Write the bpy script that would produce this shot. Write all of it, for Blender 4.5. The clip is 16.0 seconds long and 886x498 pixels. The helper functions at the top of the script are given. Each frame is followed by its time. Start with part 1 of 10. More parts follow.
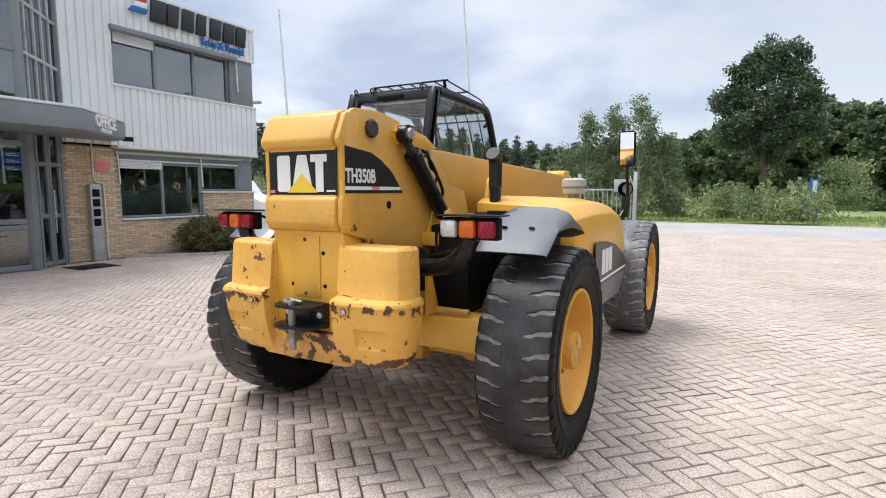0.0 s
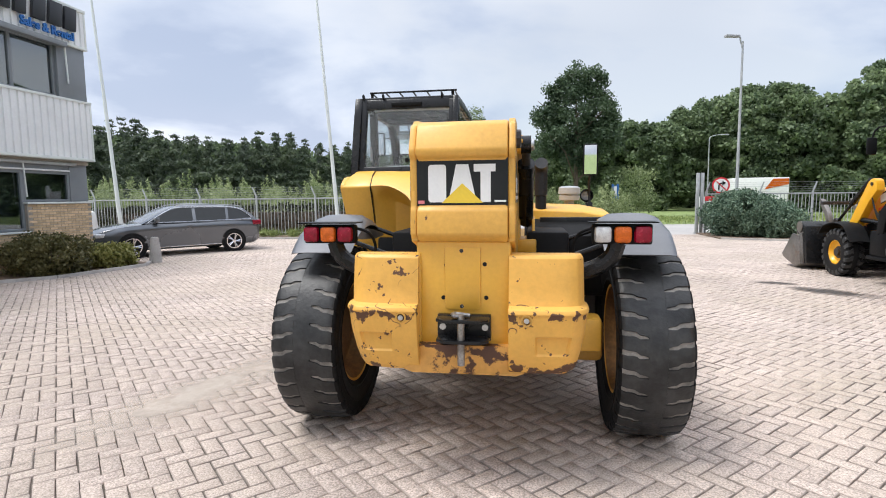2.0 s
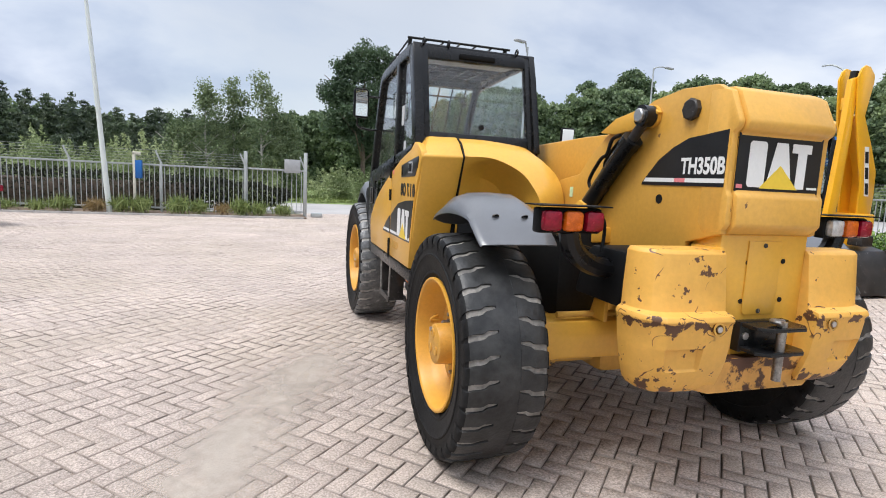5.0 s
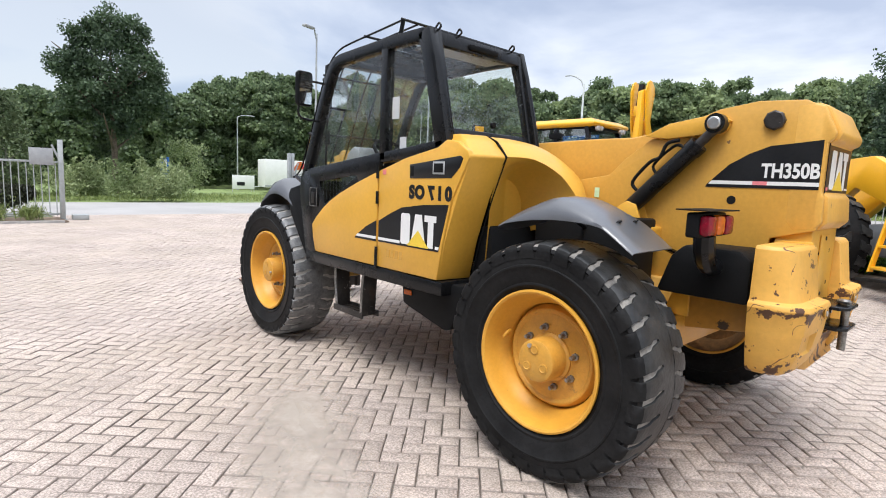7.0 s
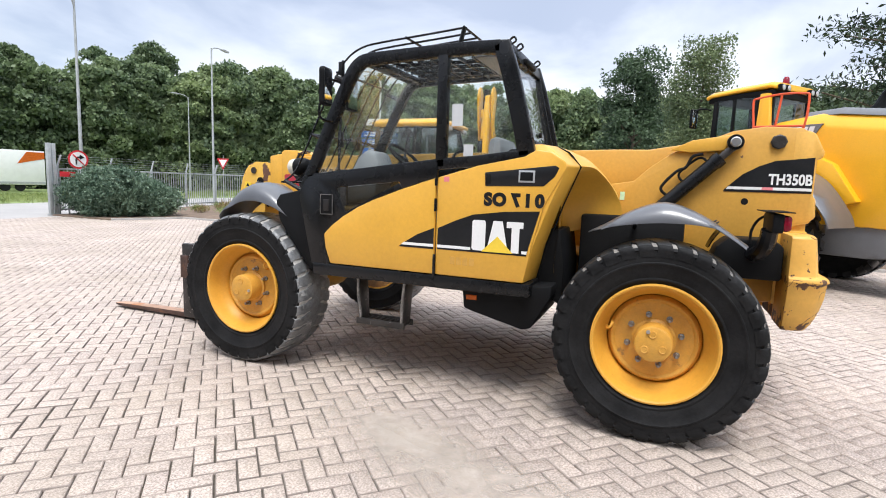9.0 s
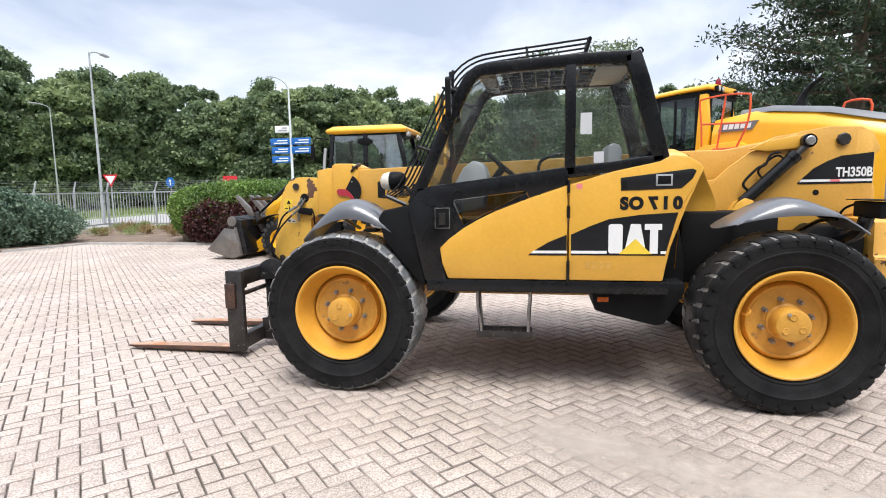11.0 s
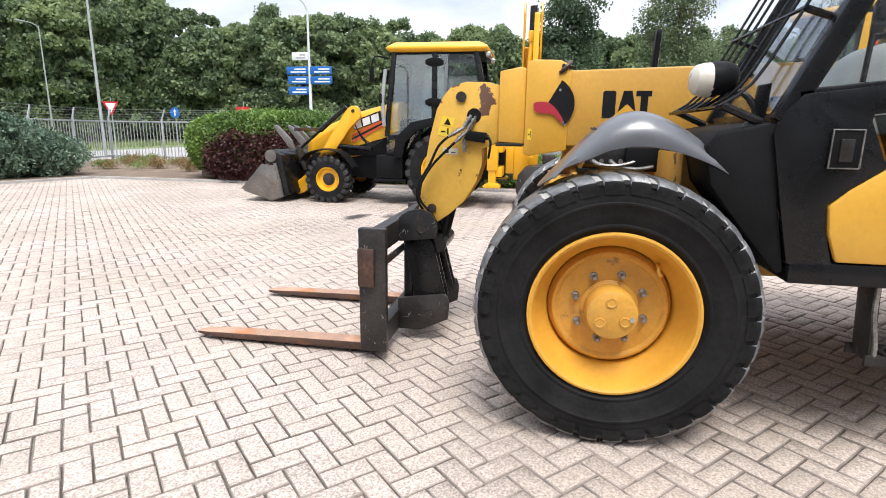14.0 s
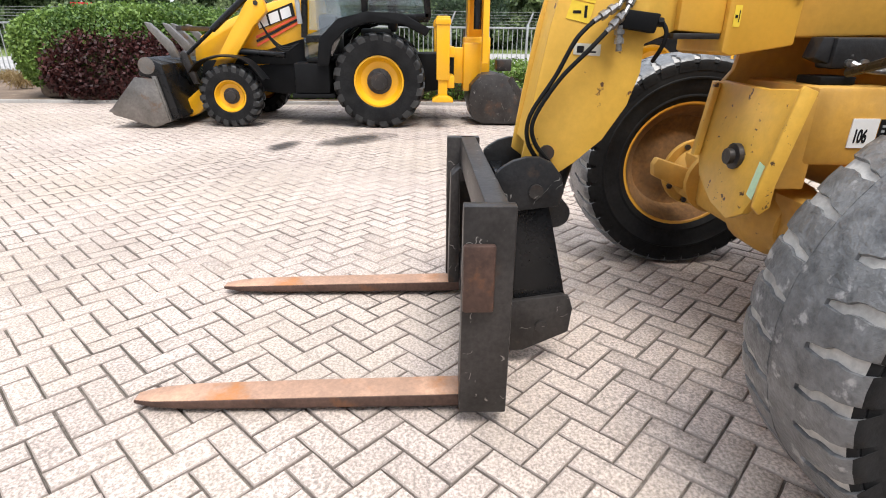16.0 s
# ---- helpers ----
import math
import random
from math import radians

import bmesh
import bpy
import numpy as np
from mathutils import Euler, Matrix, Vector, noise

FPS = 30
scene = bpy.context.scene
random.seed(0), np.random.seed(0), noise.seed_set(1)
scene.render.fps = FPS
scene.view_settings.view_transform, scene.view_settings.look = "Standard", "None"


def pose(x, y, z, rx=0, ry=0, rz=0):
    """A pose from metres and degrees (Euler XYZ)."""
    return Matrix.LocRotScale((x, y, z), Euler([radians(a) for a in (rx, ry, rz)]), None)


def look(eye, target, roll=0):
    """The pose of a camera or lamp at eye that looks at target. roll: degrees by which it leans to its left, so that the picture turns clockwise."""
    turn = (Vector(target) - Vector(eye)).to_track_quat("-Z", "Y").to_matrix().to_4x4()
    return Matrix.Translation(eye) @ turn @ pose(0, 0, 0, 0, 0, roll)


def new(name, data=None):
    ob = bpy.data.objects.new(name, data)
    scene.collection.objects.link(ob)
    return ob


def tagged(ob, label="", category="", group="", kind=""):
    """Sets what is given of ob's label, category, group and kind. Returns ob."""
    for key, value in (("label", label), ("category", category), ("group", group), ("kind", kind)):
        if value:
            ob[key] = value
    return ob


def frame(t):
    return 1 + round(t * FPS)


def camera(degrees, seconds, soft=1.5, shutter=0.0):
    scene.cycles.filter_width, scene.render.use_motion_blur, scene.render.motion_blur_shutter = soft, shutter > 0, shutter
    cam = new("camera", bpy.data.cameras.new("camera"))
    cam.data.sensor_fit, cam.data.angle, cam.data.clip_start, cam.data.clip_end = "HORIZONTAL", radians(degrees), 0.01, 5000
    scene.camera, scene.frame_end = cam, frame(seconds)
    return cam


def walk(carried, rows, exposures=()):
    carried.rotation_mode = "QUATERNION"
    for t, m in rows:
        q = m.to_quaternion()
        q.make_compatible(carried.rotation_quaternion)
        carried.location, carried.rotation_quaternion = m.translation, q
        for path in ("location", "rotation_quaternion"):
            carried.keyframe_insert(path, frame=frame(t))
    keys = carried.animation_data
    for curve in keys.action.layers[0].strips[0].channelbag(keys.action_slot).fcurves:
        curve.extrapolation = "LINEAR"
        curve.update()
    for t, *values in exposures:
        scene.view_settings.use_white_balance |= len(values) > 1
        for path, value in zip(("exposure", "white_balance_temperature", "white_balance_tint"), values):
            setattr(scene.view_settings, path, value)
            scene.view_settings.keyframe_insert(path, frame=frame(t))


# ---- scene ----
cam = camera(79.6, 16.0, soft=1.0)
PATH = [
    (0, (2.064, -4.758, 1.574), (1.111, -3.013, 1.359), 0.0),
    (0.5, (1.643, -5.012, 1.57), (0.845, -3.19, 1.362), -0.2),
    (1, (1.265, -5.167, 1.561), (0.612, -3.288, 1.356), -0.4),
    (1.5, (0.814, -5.272, 1.595), (0.32, -3.345, 1.394), -0.6),
    (2, (0.335, -5.379, 1.601), (0.016, -3.414, 1.406), -0.6),
    (2.5, (-0.066, -5.372, 1.58), (-0.231, -3.388, 1.391), -0.3),
    (3, (-0.5, -5.274, 1.6), (-0.511, -3.283, 1.414), 0.2),
    (3.5, (-0.961, -5.132, 1.581), (-0.817, -3.147, 1.384), 1.1),
    (4, (-1.366, -4.908, 1.537), (-1.087, -2.939, 1.322), 1.8),
    (4.5, (-1.777, -4.687, 1.529), (-1.347, -2.748, 1.294), 2.4),
    (5, (-2.17, -4.4, 1.533), (-1.565, -2.51, 1.279), 2.8),
    (5.2, (-2.279, -4.275, 1.51), (-1.616, -2.405, 1.254), 2.9),
    (7.3, (-3.754, -3.086, 1.54), (-2.306, -1.731, 1.277), 1.9),
    (7.5, (-3.904, -2.983, 1.581), (-2.4, -1.693, 1.308), 1.6),
    (8, (-4.207, -2.608, 1.546), (-2.572, -1.485, 1.286), 1.4),
    (8.5, (-4.479, -2.199, 1.59), (-2.754, -1.223, 1.324), 1.0),
    (8.7, (-4.585, -1.946, 1.554), (-2.807, -1.068, 1.298), 1.6),
    (10.8, (-5.222, -0.098, 1.549), (-3.277, 0.306, 1.32), -0.8),
    (11, (-5.197, 0.084, 1.592), (-3.245, 0.451, 1.361), -1.0),
    (11.5, (-5.161, 0.467, 1.605), (-3.2, 0.781, 1.369), -0.9),
    (12, (-4.989, 0.801, 1.572), (-3.027, 1.101, 1.322), -0.5),
    (12.5, (-4.673, 1.135, 1.565), (-2.721, 1.468, 1.282), 0.2),
    (13, (-4.373, 1.432, 1.531), (-2.432, 1.789, 1.206), 0.9),
    (13.5, (-4.044, 1.677, 1.479), (-2.117, 2.049, 1.097), 1.0),
    (14, (-3.644, 2.001, 1.411), (-1.724, 2.35, 0.976), 0.8),
    (14.5, (-3.326, 2.321, 1.385), (-1.406, 2.603, 0.899), 0.7),
    (15, (-2.922, 2.591, 1.375), (-1.009, 2.774, 0.823), 0.5),
    (15.5, (-2.543, 2.91, 1.332), (-0.649, 2.983, 0.696), 0.3),
    (16, (-2.213, 3.194, 1.318), (-0.357, 3.123, 0.576), 0.6),
]
walk(cam, [(t, look(eye, target, roll)) for t, eye, target, roll in PATH], [(0.0, 0.10, 6400, 10), (2.5, 0.08, 6380, 10), (4.5, -0.01, 6320, 10), (8.0, 0.17, 6300, 10), (12.5, 0.24, 6380, 10), (14.0, 0.27, 6420, 10), (16.0, 0.27, 6460, 10)])

# ---- sky and sun ----
world = bpy.data.worlds.new("sky")
scene.world = world
world.use_nodes = True
wn, wl = world.node_tree.nodes, world.node_tree.links
wn.clear()


def wnode(kind, **kw):
    n = wn.new(kind)
    for k, v in kw.items():
        n.inputs[k].default_value = v
    return n


SUN_EL, SUN_AZ = 64, 252
w_out = wn.new("ShaderNodeOutputWorld")
w_bg = wn.new("ShaderNodeBackground")
w_sky = wn.new("ShaderNodeTexSky")
w_sky.sky_type, w_sky.sun_disc = "NISHITA", False
w_sky.sun_elevation, w_sky.sun_rotation = radians(SUN_EL), radians(SUN_AZ)
w_co = wn.new("ShaderNodeTexCoord")
w_sep = wn.new("ShaderNodeSeparateXYZ")
wl.new(w_co.outputs["Generated"], w_sep.inputs[0])
# clouds lie on a flat layer: the direction is divided by its height
w_h = wn.new("ShaderNodeMath"); w_h.operation = "ADD"; w_h.inputs[1].default_value = 0.26
w_hm = wn.new("ShaderNodeMath"); w_hm.operation = "MAXIMUM"; w_hm.inputs[1].default_value = 0.0
wl.new(w_sep.outputs["Z"], w_hm.inputs[0])
wl.new(w_hm.outputs[0], w_h.inputs[0])
w_dx = wn.new("ShaderNodeMath"); w_dx.operation = "DIVIDE"
w_dy = wn.new("ShaderNodeMath"); w_dy.operation = "DIVIDE"
wl.new(w_sep.outputs["X"], w_dx.inputs[0]); wl.new(w_h.outputs[0], w_dx.inputs[1])
wl.new(w_sep.outputs["Y"], w_dy.inputs[0]); wl.new(w_h.outputs[0], w_dy.inputs[1])
w_cmb = wn.new("ShaderNodeCombineXYZ")
wl.new(w_dx.outputs[0], w_cmb.inputs["X"]); wl.new(w_dy.outputs[0], w_cmb.inputs["Y"])
w_cmb.inputs["Z"].default_value = 8.1
w_n1 = wnode("ShaderNodeTexNoise", Scale=1.15, Detail=8.0, Roughness=0.50, Distortion=0.25)
w_n2 = wnode("ShaderNodeTexNoise", Scale=0.23, Detail=4.0, Roughness=0.5)
wl.new(w_cmb.outputs[0], w_n1.inputs["Vector"]); wl.new(w_cmb.outputs[0], w_n2.inputs["Vector"])
w_r1 = wn.new("ShaderNodeValToRGB")
for p, c in ((0.38, (0.57, 0.64, 0.80, 1)), (0.46, (0.76, 0.82, 0.95, 1)), (0.52, (0.91, 0.95, 1.03, 1)), (0.59, (1.0, 1.02, 1.06, 1))):
    e = w_r1.color_ramp.elements.new(p); e.color = c
for e in (w_r1.color_ramp.elements[0], w_r1.color_ramp.elements[-1]):
    e.color = (0.53, 0.60, 0.76, 1) if e.position < 0.1 else (1.0, 1.02, 1.06, 1)
wl.new(w_n1.outputs["Fac"], w_r1.inputs["Fac"])
w_r2 = wn.new("ShaderNodeValToRGB")
w_r2.color_ramp.elements[0].position, w_r2.color_ramp.elements[1].position = 0.36, 0.50
w_r2.color_ramp.elements[0].color, w_r2.color_ramp.elements[1].color = (0.55, 0.55, 0.55, 1), (1, 1, 1, 1)
wl.new(w_n2.outputs["Fac"], w_r2.inputs["Fac"])
w_sc = wn.new("ShaderNodeVectorMath"); w_sc.operation = "SCALE"; w_sc.inputs["Scale"].default_value = 0.11
wl.new(w_sky.outputs[0], w_sc.inputs[0])
w_mix = wn.new("ShaderNodeMix"); w_mix.data_type = "RGBA"
wl.new(w_r2.outputs[0], w_mix.inputs["Factor"])
wl.new(w_sc.outputs[0], w_mix.inputs["A"]); wl.new(w_r1.outputs[0], w_mix.inputs["B"])
# an overcast sky is brighter overhead than at the horizon
w_up = wn.new("ShaderNodeMapRange")
w_up.inputs["From Min"].default_value, w_up.inputs["From Max"].default_value = 0.38, 0.95
w_up.inputs["To Min"].default_value, w_up.inputs["To Max"].default_value = 1.0, 2.0
wl.new(w_sep.outputs["Z"], w_up.inputs["Value"])
wl.new(w_mix.outputs["Result"], w_bg.inputs["Color"])
wl.new(w_up.outputs[0], w_bg.inputs["Strength"])
wl.new(w_bg.outputs[0], w_out.inputs["Surface"])

sun_data = bpy.data.lights.new("sun", "SUN")
sun_data.energy, sun_data.angle, sun_data.color = 3.1, radians(26), (1.0, 0.965, 0.91)
sun = new("sun", sun_data)
sun.matrix_basis = look((0, 0, 30), (30 * math.sin(radians(SUN_AZ - 180)) / math.tan(radians(SUN_EL)),
                                     30 * math.cos(radians(SUN_AZ - 180)) / math.tan(radians(SUN_EL)), 0))

# ---- mesh helpers ----


def add_to(bm, tmp):
    me = bpy.data.meshes.new("tmp")
    tmp.to_mesh(me)
    tmp.free()
    bm.from_mesh(me)
    bpy.data.meshes.remove(me)
    return bm


def bevel(tmp, size, seg=2, angle=25):
    if size > 0:
        sharp = [e for e in tmp.edges if len(e.link_faces) == 2 and e.calc_face_angle(0) > radians(angle)]
        bmesh.ops.bevel(tmp, geom=sharp, offset=size, segments=seg, affect="EDGES", profile=0.5, clamp_overlap=True)


def box(bm, x0, x1, y0, y1, z0, z1, bev=0.0, m=None):
    tmp = bmesh.new()
    bmesh.ops.create_cube(tmp, size=1)
    for v in tmp.verts:
        v.co = Vector(((x0 + x1) / 2 + v.co.x * (x1 - x0), (y0 + y1) / 2 + v.co.y * (y1 - y0), (z0 + z1) / 2 + v.co.z * (z1 - z0)))
    bevel(tmp, bev)
    if m is not None:
        tmp.transform(m)
    return add_to(bm, tmp)


def on_axis(axis, a, u, v):
    return {"x": (a, u, v), "y": (u, a, v), "z": (u, v, a)}[axis]


def prism(bm, pts, axis, a, b, bev=0.0, seg=2, m=None):
    tmp = bmesh.new()
    lo = [tmp.verts.new(on_axis(axis, a, *p)) for p in pts]
    hi = [tmp.verts.new(on_axis(axis, b, *p)) for p in pts]
    tmp.faces.new(lo)
    tmp.faces.new(hi[::-1])
    n = len(pts)
    for i in range(n):
        tmp.faces.new((lo[i], lo[(i + 1) % n], hi[(i + 1) % n], hi[i]))
    bmesh.ops.recalc_face_normals(tmp, faces=tmp.faces[:])
    bevel(tmp, bev, seg)
    if m is not None:
        tmp.transform(m)
    return add_to(bm, tmp)


def loft(bm, rings, bev=0.0, caps=True, closed=True, seg=2):
    """Skin through rings of the same number of points."""
    tmp = bmesh.new()
    vs = [[tmp.verts.new(p) for p in r] for r in rings]
    n = len(vs[0])
    for r0, r1 in zip(vs, vs[1:]):
        for i in range(n if closed else n - 1):
            tmp.faces.new((r0[i], r0[(i + 1) % n], r1[(i + 1) % n], r1[i]))
    if caps and closed:
        tmp.faces.new(vs[0][::-1])
        tmp.faces.new(vs[-1])
    bmesh.ops.recalc_face_normals(tmp, faces=tmp.faces[:])
    bevel(tmp, bev, seg)
    return add_to(bm, tmp)


def lathe(bm, prof, axis="z", seg=24, m=None, closed=False):
    """Turn a profile of (radius, height) about an axis through the origin."""
    tmp = bmesh.new()
    rings = []
    for k in range(seg):
        c, s = math.cos(2 * math.pi * k / seg), math.sin(2 * math.pi * k / seg)
        rings.append([tmp.verts.new(on_axis(axis, h, r * c, r * s)) for r, h in prof])
    n = len(prof)
    for k in range(seg):
        r0, r1 = rings[k], rings[(k + 1) % seg]
        for i in range(n if closed else n - 1):
            j = (i + 1) % n
            quad = [v for v in (r0[i], r1[i], r1[j], r0[j])]
            tmp.faces.new(quad)
    bmesh.ops.remove_doubles(tmp, verts=tmp.verts[:], dist=1e-5)
    bmesh.ops.recalc_face_normals(tmp, faces=tmp.faces[:])
    if m is not None:
        tmp.transform(m)
    return add_to(bm, tmp)


def tube(bm, pts, r, seg=8, caps=True):
    pts = [Vector(p) for p in pts]
    rad = r if isinstance(r, (list, tuple)) else [r] * len(pts)
    tmp = bmesh.new()
    rings, up = [], None
    for i, p in enumerate(pts):
        d = (pts[min(i + 1, len(pts) - 1)] - pts[max(i - 1, 0)]).normalized()
        if up is None:
            up = d.orthogonal().normalized()
        up = (up - d * up.dot(d)).normalized()
        side = d.cross(up)
        rings.append([tmp.verts.new(p + rad[i] * (math.cos(2 * math.pi * k / seg) * up + math.sin(2 * math.pi * k / seg) * side)) for k in range(seg)])
    for r0, r1 in zip(rings, rings[1:]):
        for k in range(seg):
            tmp.faces.new((r0[k], r0[(k + 1) % seg], r1[(k + 1) % seg], r1[k]))
    if caps:
        tmp.faces.new(rings[0][::-1])
        tmp.faces.new(rings[-1])
    return add_to(bm, tmp)


def curve_pts(pts, n=6):
    """A smooth line through points."""
    P = [Vector(p) for p in pts]
    out = []
    for i in range(len(P) - 1):
        p0, p1, p2, p3 = P[max(i - 1, 0)], P[i], P[i + 1], P[min(i + 2, len(P) - 1)]
        for k in range(n):
            t = k / n
            out.append(0.5 * (2 * p1 + (p2 - p0) * t + (2 * p0 - 5 * p1 + 4 * p2 - p3) * t * t + (3 * p1 - p0 - 3 * p2 + p3) * t ** 3))
    out.append(P[-1])
    return out


def flat_curve(pts, n=5):
    return [(p[0], p[1]) for p in curve_pts([(u, v, 0) for u, v in pts], n)]


def part(name, bm, material, parent=None, label="", smooth=32):
    me = bpy.data.meshes.new(name)
    bm.to_mesh(me)
    bm.free()
    me.materials.append(material)
    me.polygons.foreach_set("use_smooth", [True] * len(me.polygons))
    me.set_sharp_from_angle(angle=radians(smooth))
    ob = new(name, me)
    if parent is not None:
        ob.parent = parent
    if label:
        ob["label"] = label
    return ob


def share(name, source, parent, m):
    """Another piece on the mesh of source."""
    ob = new(name, source.data)
    ob.parent = parent
    ob.matrix_basis = m
    return ob


def thing(name, m, label, category, group="", kind=""):
    ob = new(name)
    ob.empty_display_size = 0.2
    ob.matrix_basis = m if isinstance(m, Matrix) else pose(*m)
    return tagged(ob, label, category, group, kind)


def letters(name, body, size, depth, material, parent, m, bold=0.03):
    cu = bpy.data.curves.new(name, "FONT")
    cu.body, cu.size, cu.extrude, cu.align_x, cu.align_y, cu.offset = body, size, depth, "CENTER", "CENTER", size * bold
    tmp = bpy.data.objects.new("tmp_text", cu)
    scene.collection.objects.link(tmp)
    me = bpy.data.meshes.new_from_object(tmp.evaluated_get(bpy.context.evaluated_depsgraph_get()))
    bpy.data.objects.remove(tmp)
    bpy.data.curves.remove(cu)
    me.materials.clear()
    me.materials.append(material)
    ob = new(name, me)
    if parent is not None:
        ob.parent = parent
    ob.matrix_basis = m
    return ob


# ---- materials ----


def mat(name, color, rough=0.6, metal=0.0, vary=0.15, scale=3.0, grain=60.0, bump=0.15, spots=None, coat=0.0,
        spot_scale=4.0, spot_at=0.62, spot_soft=0.02, per="", random=0.0, rough_vary=0.1, dust=None, dust_amt=0.0, spec=0.5,
        scratch=None, scratch_scale=3.0, scratch_w=0.008, scratch_at=0.52, wear_z=None, wear_w=0.05, wear=0.0, world_space=False, stain=None, speck=None, fine=0.25, wear2=None):
    """A surface with broad and fine variation; spots: a second colour in worn patches; dust: a pale film on upward parts of the noise."""
    m = bpy.data.materials.new(name)
    m.use_nodes = True
    nt = m.node_tree
    N, L = nt.nodes, nt.links
    b = N["Principled BSDF"]
    if world_space:
        where = N.new("ShaderNodeNewGeometry").outputs["Position"]
    else:
        where = N.new("ShaderNodeTexCoord").outputs["Object"]

    def noise_at(sc, detail=5.0, rgh=0.55):
        n = N.new("ShaderNodeTexNoise")
        n.inputs["Scale"].default_value, n.inputs["Detail"].default_value, n.inputs["Roughness"].default_value = sc, detail, rgh
        L.new(where, n.inputs["Vector"])
        return n

    def mixed(fac, a, bcol):
        x = N.new("ShaderNodeMix")
        x.data_type = "RGBA"
        if fac is not None:
            L.new(fac, x.inputs["Factor"])
        for sock, val in (("A", a), ("B", bcol)):
            if isinstance(val, tuple):
                x.inputs[sock].default_value = (*val[:3], 1)
            else:
                L.new(val, x.inputs[sock])
        return x

    big, grit = noise_at(scale), noise_at(grain, 3.0, 0.6)
    speck = vary * 0.8 if speck is None else speck
    dark = tuple(c * (1 - vary) for c in color)
    light = tuple(min(1, c * (1 + vary)) for c in color)
    ramp = N.new("ShaderNodeMapRange")
    ramp.inputs["From Min"].default_value, ramp.inputs["From Max"].default_value = 0.3, 0.7
    L.new(big.outputs["Fac"], ramp.inputs["Value"])
    base = mixed(ramp.outputs[0], dark, light).outputs["Result"]
    f2 = N.new("ShaderNodeMapRange")
    f2.inputs["From Min"].default_value, f2.inputs["From Max"].default_value = 0.5 - fine, 0.5 + fine
    f2.inputs["To Min"].default_value, f2.inputs["To Max"].default_value = 1 - speck, 1 + speck
    L.new(grit.outputs["Fac"], f2.inputs["Value"])
    sc = N.new("ShaderNodeVectorMath")
    sc.operation = "SCALE"
    L.new(base, sc.inputs[0])
    L.new(f2.outputs[0], sc.inputs["Scale"])
    base = sc.outputs[0]
    if per and random:
        src = N.new("ShaderNodeObjectInfo").outputs["Random"] if per == "object" else N.new("ShaderNodeNewGeometry").outputs["Random Per Island"]
        pr = N.new("ShaderNodeMapRange")
        pr.inputs["To Min"].default_value, pr.inputs["To Max"].default_value = 1 - random, 1 + random
        L.new(src, pr.inputs["Value"])
        s2 = N.new("ShaderNodeVectorMath")
        s2.operation = "SCALE"
        L.new(base, s2.inputs[0])
        L.new(pr.outputs[0], s2.inputs["Scale"])
        base = s2.outputs[0]
    if stain:
        # a dirty stretch of ground with a ragged edge: centre, reach, strength
        sx, sy, reach, amount = stain
        vd = N.new("ShaderNodeVectorMath"); vd.operation = "DISTANCE"
        vd.inputs[1].default_value = (sx, sy, 0)
        L.new(where, vd.inputs[0])
        en = noise_at(0.9, 4.0, 0.6)
        ea = N.new("ShaderNodeMath"); ea.operation = "MULTIPLY_ADD"; ea.inputs[1].default_value = reach * 1.6; ea.inputs[2].default_value = -reach * 0.8
        L.new(en.outputs["Fac"], ea.inputs[0])
        es = N.new("ShaderNodeMath"); es.operation = "ADD"
        L.new(vd.outputs["Value"], es.inputs[0]); L.new(ea.outputs[0], es.inputs[1])
        er = N.new("ShaderNodeMapRange")
        er.inputs["From Min"].default_value, er.inputs["From Max"].default_value = reach * 0.5, reach
        er.inputs["To Min"].default_value, er.inputs["To Max"].default_value = 1 - amount, 1.0
        L.new(es.outputs[0], er.inputs["Value"])
        s3 = N.new("ShaderNodeVectorMath")
        s3.operation = "SCALE"
        L.new(base, s3.inputs[0]); L.new(er.outputs[0], s3.inputs["Scale"])
        base = s3.outputs[0]
    if dust:
        dn = noise_at(scale * 0.7, 6.0, 0.65)
        dm = N.new("ShaderNodeMapRange")
        dm.inputs["From Min"].default_value, dm.inputs["From Max"].default_value = 0.42, 0.72
        dm.inputs["To Max"].default_value = dust_amt
        L.new(dn.outputs["Fac"], dm.inputs["Value"])
        base = mixed(dm.outputs[0], base, dust).outputs["Result"]
    if spots:
        sn = noise_at(spot_scale, 6.0, 0.6)
        sm = N.new("ShaderNodeMapRange")
        sm.inputs["From Min"].default_value, sm.inputs["From Max"].default_value = spot_at, spot_at + spot_soft
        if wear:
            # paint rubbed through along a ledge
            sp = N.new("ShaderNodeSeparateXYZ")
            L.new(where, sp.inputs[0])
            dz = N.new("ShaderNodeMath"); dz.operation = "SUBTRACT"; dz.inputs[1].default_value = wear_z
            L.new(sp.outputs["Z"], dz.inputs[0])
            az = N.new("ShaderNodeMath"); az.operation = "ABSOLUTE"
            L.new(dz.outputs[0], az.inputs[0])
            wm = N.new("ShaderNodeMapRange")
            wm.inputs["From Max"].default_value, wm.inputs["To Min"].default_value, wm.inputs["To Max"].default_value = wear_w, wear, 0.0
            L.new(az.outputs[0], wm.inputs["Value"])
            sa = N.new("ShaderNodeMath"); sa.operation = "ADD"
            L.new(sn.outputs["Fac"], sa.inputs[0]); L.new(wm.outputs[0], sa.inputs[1])
